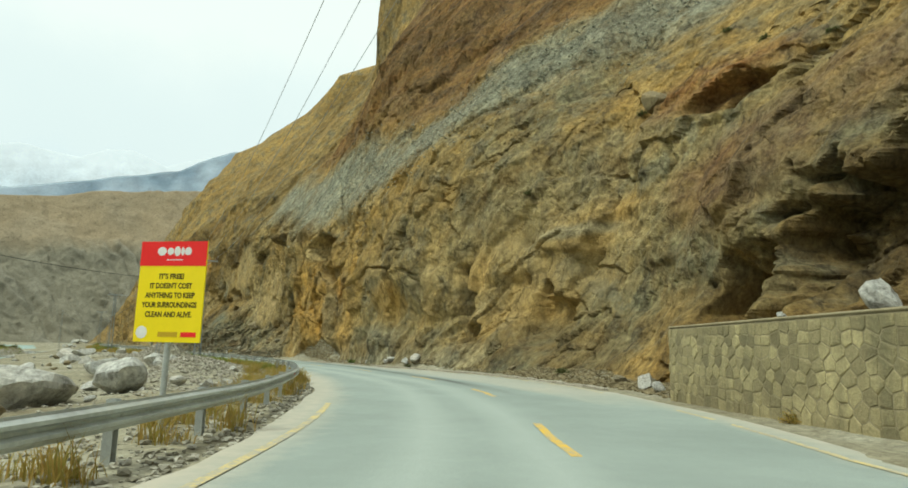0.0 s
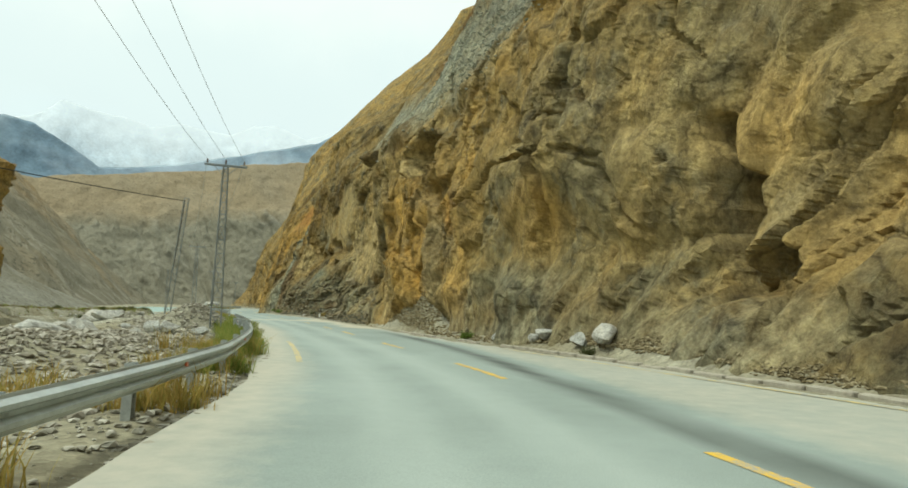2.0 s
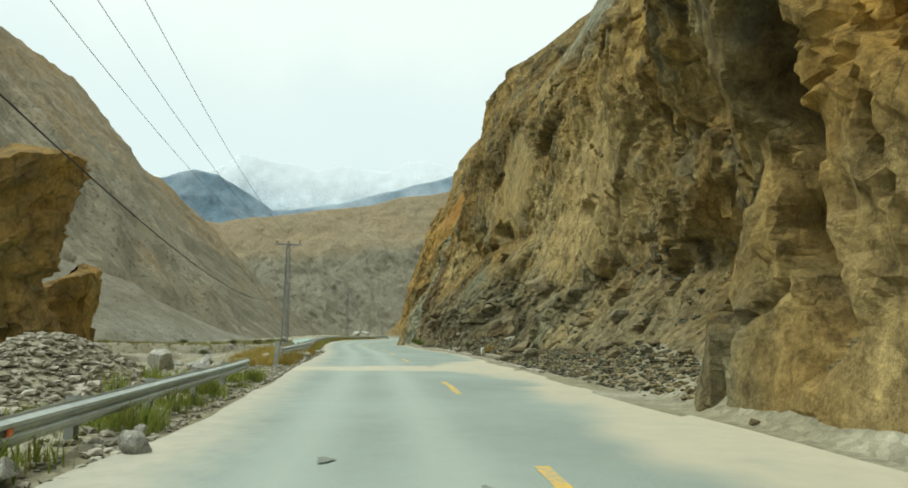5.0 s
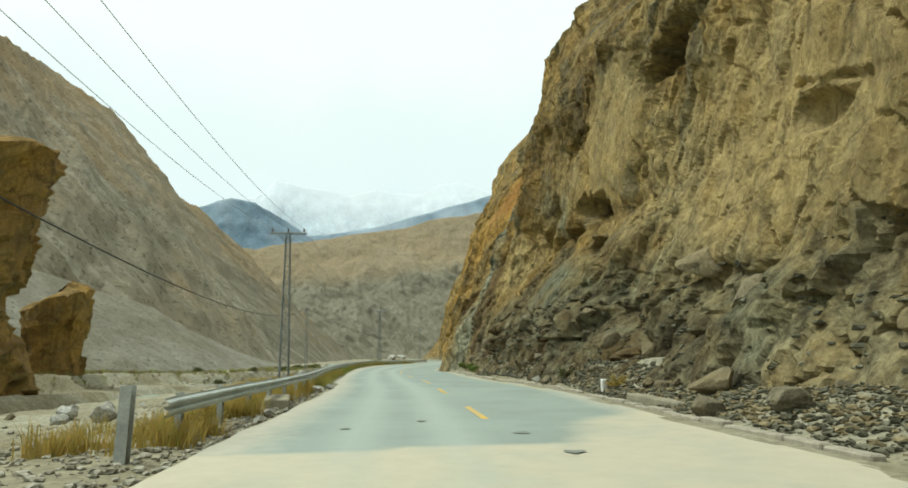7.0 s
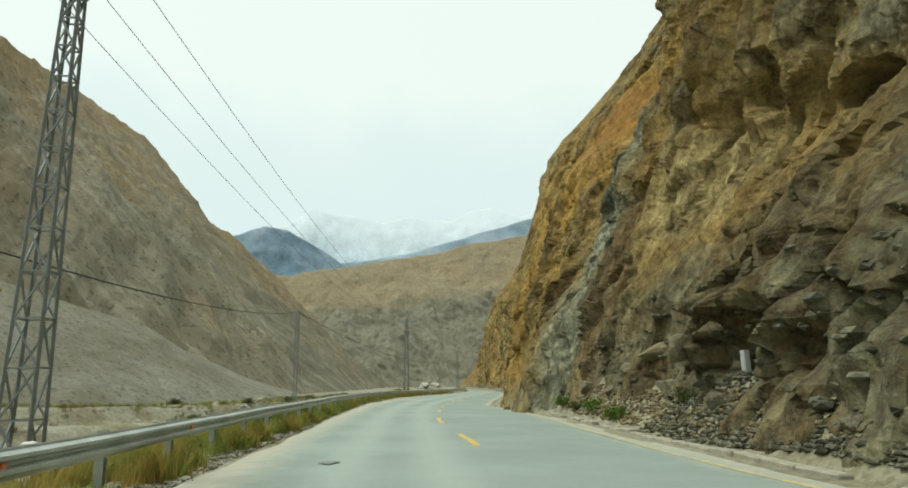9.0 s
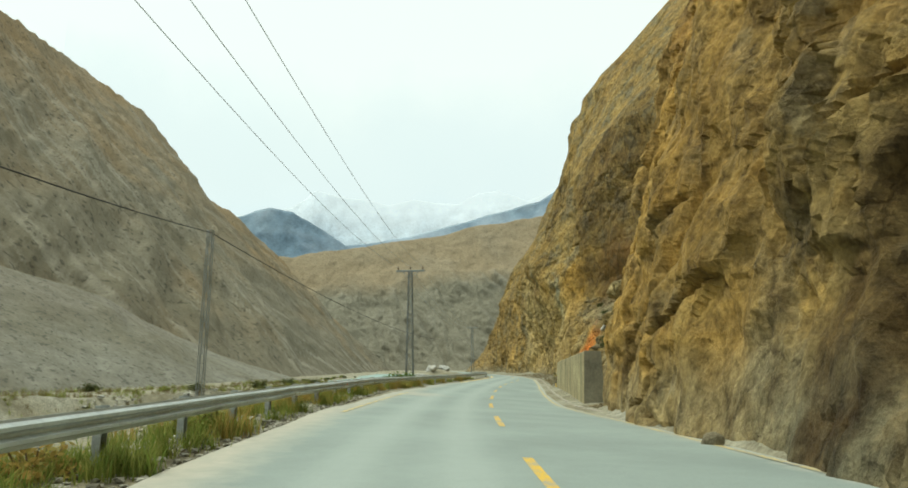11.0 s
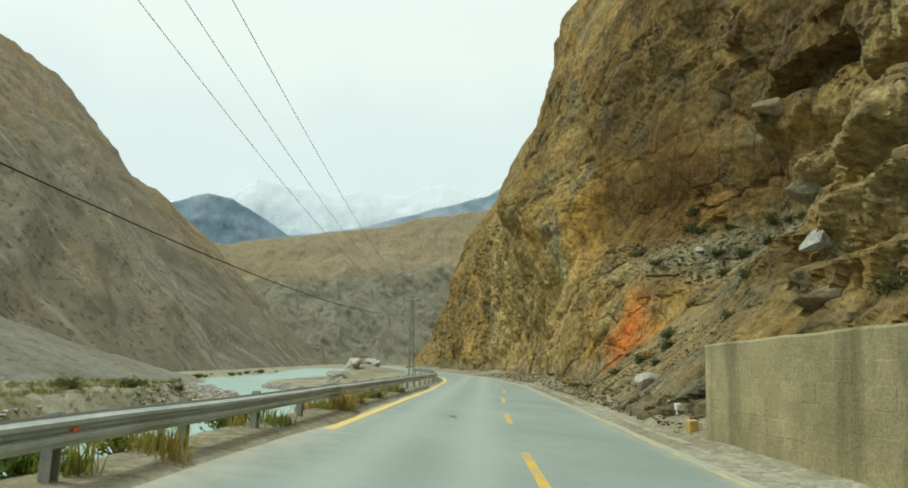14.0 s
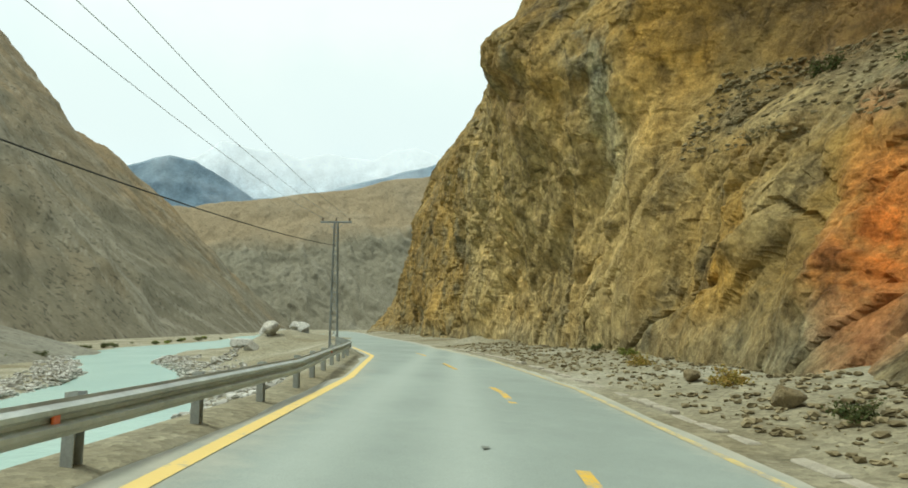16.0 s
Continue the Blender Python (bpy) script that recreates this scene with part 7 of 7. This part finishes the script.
for s, d, size, kind in ((60.5, -3.9, 0.5, 4), (62.5, -4.4, 0.55, 4), (55, -3.9, 0.5, 4), (48.2, -3.6, 0.4, 4), (96.5, -4.3, 0.55, 3), (98.5, -4.4, 0.6, 3), (127, -4.3, 0.6, 4), (131, -4.4, 0.65, 4), (134, -4.5, 0.6, 4), (161, -5.4, 0.7, 3), (166, -5.3, 0.5, 4), (180.6, -4.9, 1.1, 5), (181.8, -5.3, 1.2, 5), (178, -5.2, 0.6, 3), (185, -4.9, 0.9, 4), (184.6, -5.2, 1.15, 5), (183.4, -5.0, 0.9, 5), (190.5, -4.7, 0.7, 5), (196, -4.6, 0.7, 5), (188, -4.6, 0.6, 3), (192, -4.5, 0.5, 4), (137, -4.6, 0.8, 5), (140, -4.6, 0.9, 5), (143.5, -4.8, 0.8, 4), (129, -4.5, 0.8, 4), (133, -4.6, 0.9, 5), (147, -4.9, 0.7, 3), (152, -5.0, 0.7, 4), (171, -5.2, 0.8, 4), (174.5, -5.1, 0.7, 3), (203, -4.6, 0.5, 4), (208, -4.4, 0.45, 3)):
    shrub(s, d, size, kind, "yellow-green bush behind the guard rail")
for k in range(46):
    s = 195 + k * 6.5 + rr.uniform(-4, 4)
    d = float(RIVER_D(s)) - float(RIVER_W(s)) - rr.uniform(3, 14)
    shrub(s, d, rr.uniform(0.7, 1.6), rr.choice((0, 1, 2, 4)), "dark bush on the far river bank")


for s, d, size, kind in ((300, -63, 2.4, 4), (306, -66, 2.8, 4), (313, -70, 2.2, 0), (290, -57, 1.6, 4), (322, -76, 2.4, 2), (283, -53, 1.3, 4)):
    shrub(s, d, size, kind, "large green bush on the far river bank")


def far_scrub(seed=77, count=620, s0=120, s1=270):
    r = np.random.default_rng(seed)
    out = []
    while len(out) < count:
        s = r.uniform(s0, s1)
        d = float(RIVER_D(s) - RIVER_W(s)) - 5.5 - 16 * r.random() ** 1.4
        out.append((s, d))
    return out


grass("far_scrub", far_scrub(), M_GRASS, "low mottled scrub on the far river bank", 34, 0.75, 26)
grass("brown_scrub", [(s + 3.1, d - 1.5 * math.sin(s * 7)) for s, d in far_scrub(81, 1100, 130, 262)], M_SCRUB, "low brown and olive scrub on the far river bank", 35, 0.7, 26)

# Kerb stones along the inner side of the road.
kerb = tagged(new("kerb"), "low worn concrete kerb stones along the road", "kerb", kind="structure")
bm = bmesh.new()
box(bm, -0.11, 0.11, -0.48, 0.48, -0.25, 0.11, 0.025)
kerb_mesh = bpy.data.meshes.new("kerb_stone")
bm.to_mesh(kerb_mesh)
bm.free()
kerb_mesh.materials.append(M_KERB)
for s0, s1, off in ((24, 66, 0.45), (88, 258, 0.62)):
    s = s0
    while s < s1:
        if rr.random() > 0.08:
            st = new("kerb_stone", kerb_mesh)
            st.parent = kerb
            d = float(ROAD_R(s)) + off + rr.uniform(-0.03, 0.03)
            p = place(s, d, float(road_z(s, d)) + rr.uniform(-0.07, 0.0))
            bend = math.atan2(float(ROAD_R(s + 0.5) - ROAD_R(s - 0.5)), 1.0)
            st.matrix_basis = Matrix.LocRotScale(Vector([float(v) for v in p]), Euler((rr.uniform(-0.03, 0.03), rr.uniform(-0.05, 0.05), heading(s) - bend + rr.uniform(-0.03, 0.03))), None)
        s += 1.0


# Marker posts, slabs and tar patches.
def marker(s, d, h, mat, label, name="marker_post", w=0.09):
    bm = bmesh.new()
    box(bm, -w, w, -w * 0.8, w * 0.8, -0.2, h, 0.02)
    ob = part(name, bm, mat, None)
    ob.matrix_basis = Matrix.LocRotScale(spot(s, d), Euler((0.03, -0.04, heading(s) + 0.3)), None)
    tagged(ob, label, "marker post", "roadside markers")


marker(126.4, 8.0, 0.55, M_WHITE, "short white painted marker post by the cliff")
marker(121.5, -5.0, 0.75, M_WHITE, "short white painted marker post behind the rail")
marker(104.8, 7.0, 0.4, M_WHITE, "short white painted marker post by the cliff")
marker(203.6, 5.95, 0.3, M_WHITE, "short grey-white marker stone on the shoulder")
marker(201.7, 5.75, 0.3, M_YELLOW, "small orange-yellow painted stone on the shoulder", "marker_stone", 0.14)
bm = bmesh.new()
for x0, x1, y0, y1 in ((-0.075, 0.075, -0.09, -0.075), (-0.075, 0.075, 0.075, 0.09), (-0.075, -0.06, -0.075, 0.075)):
    box(bm, x0, x1, y0, y1, -0.4, 1.02)
lone = part("steel_post", bm, M_POST, None)
lone.matrix_basis = Matrix.LocRotScale(spot(91.9, -3.75), Euler((0.02, 0.03, heading(92))), None)
tagged(lone, "bare grey steel rail post without a beam", "post")
for s, d, w, l2, h in ((102.0, -3.55, 0.35, 0.8, 0.28), (94.6, -5.0, 0.3, 0.7, 0.14), (99.6, 6.75, 0.22, 1.3, 0.2)):
    bm = bmesh.new()
    box(bm, -w, w, -l2, l2, -0.2, h, 0.03)
    sl = part("concrete_slab", bm, M_CONCRETE, None)
    sl.matrix_basis = Matrix.LocRotScale(spot(s, d), Euler((0.04, 0.02, heading(s) + 0.15)), None)
    tagged(sl, "broken concrete slab beside the road", "slab", "concrete slabs")
for s, d, w, ln in ((94.3, 2.1, 0.22, 0.55), (91.9, 2.4, 0.25, 0.5), (96.8, 0.4, 0.16, 0.5), (95.6, -1.1, 0.16, 0.4), (124, -1.2, 0.28, 0.7), (68.7, -1.1, 0.16, 0.5), (67.1, 1.0, 0.16, 0.6), (69.5, 0.2, 0.16, 0.6), (72.5, -0.6, 0.14, 0.5), (71, 0.9, 0.14, 0.5),
                    (201.5, -0.6, 0.18, 0.9), (113.2, 2.9, 0.18, 0.5), (139.5, 2.3, 0.16, 0.6), (176, 0.4, 0.2, 0.6), (224, 0.3, 0.08, 0.3), (219, 3.0, 0.08, 0.4)):
    w, ln = w * 0.62, ln * 0.62
    bm = bmesh.new()
    ring = []
    for k in range(14):
        a = 2 * math.pi * k / 14
        f = 1 + 0.25 * math.sin(3 * a + s) + 0.15 * math.cos(5 * a + d)
        q = place(s + ln * f * math.cos(a) * 0.5, d + w * f * math.sin(a), 0)
        ring.append(bm.verts.new((float(q[0]), float(q[1]), float(road_z(s, d + w * f * math.sin(a))) + 0.018)))
    bm.faces.new(ring)
    bmesh.ops.recalc_face_normals(bm, faces=bm.faces)
    part("tar_patch", bm, M_TAR, road, "small dark tar patch")
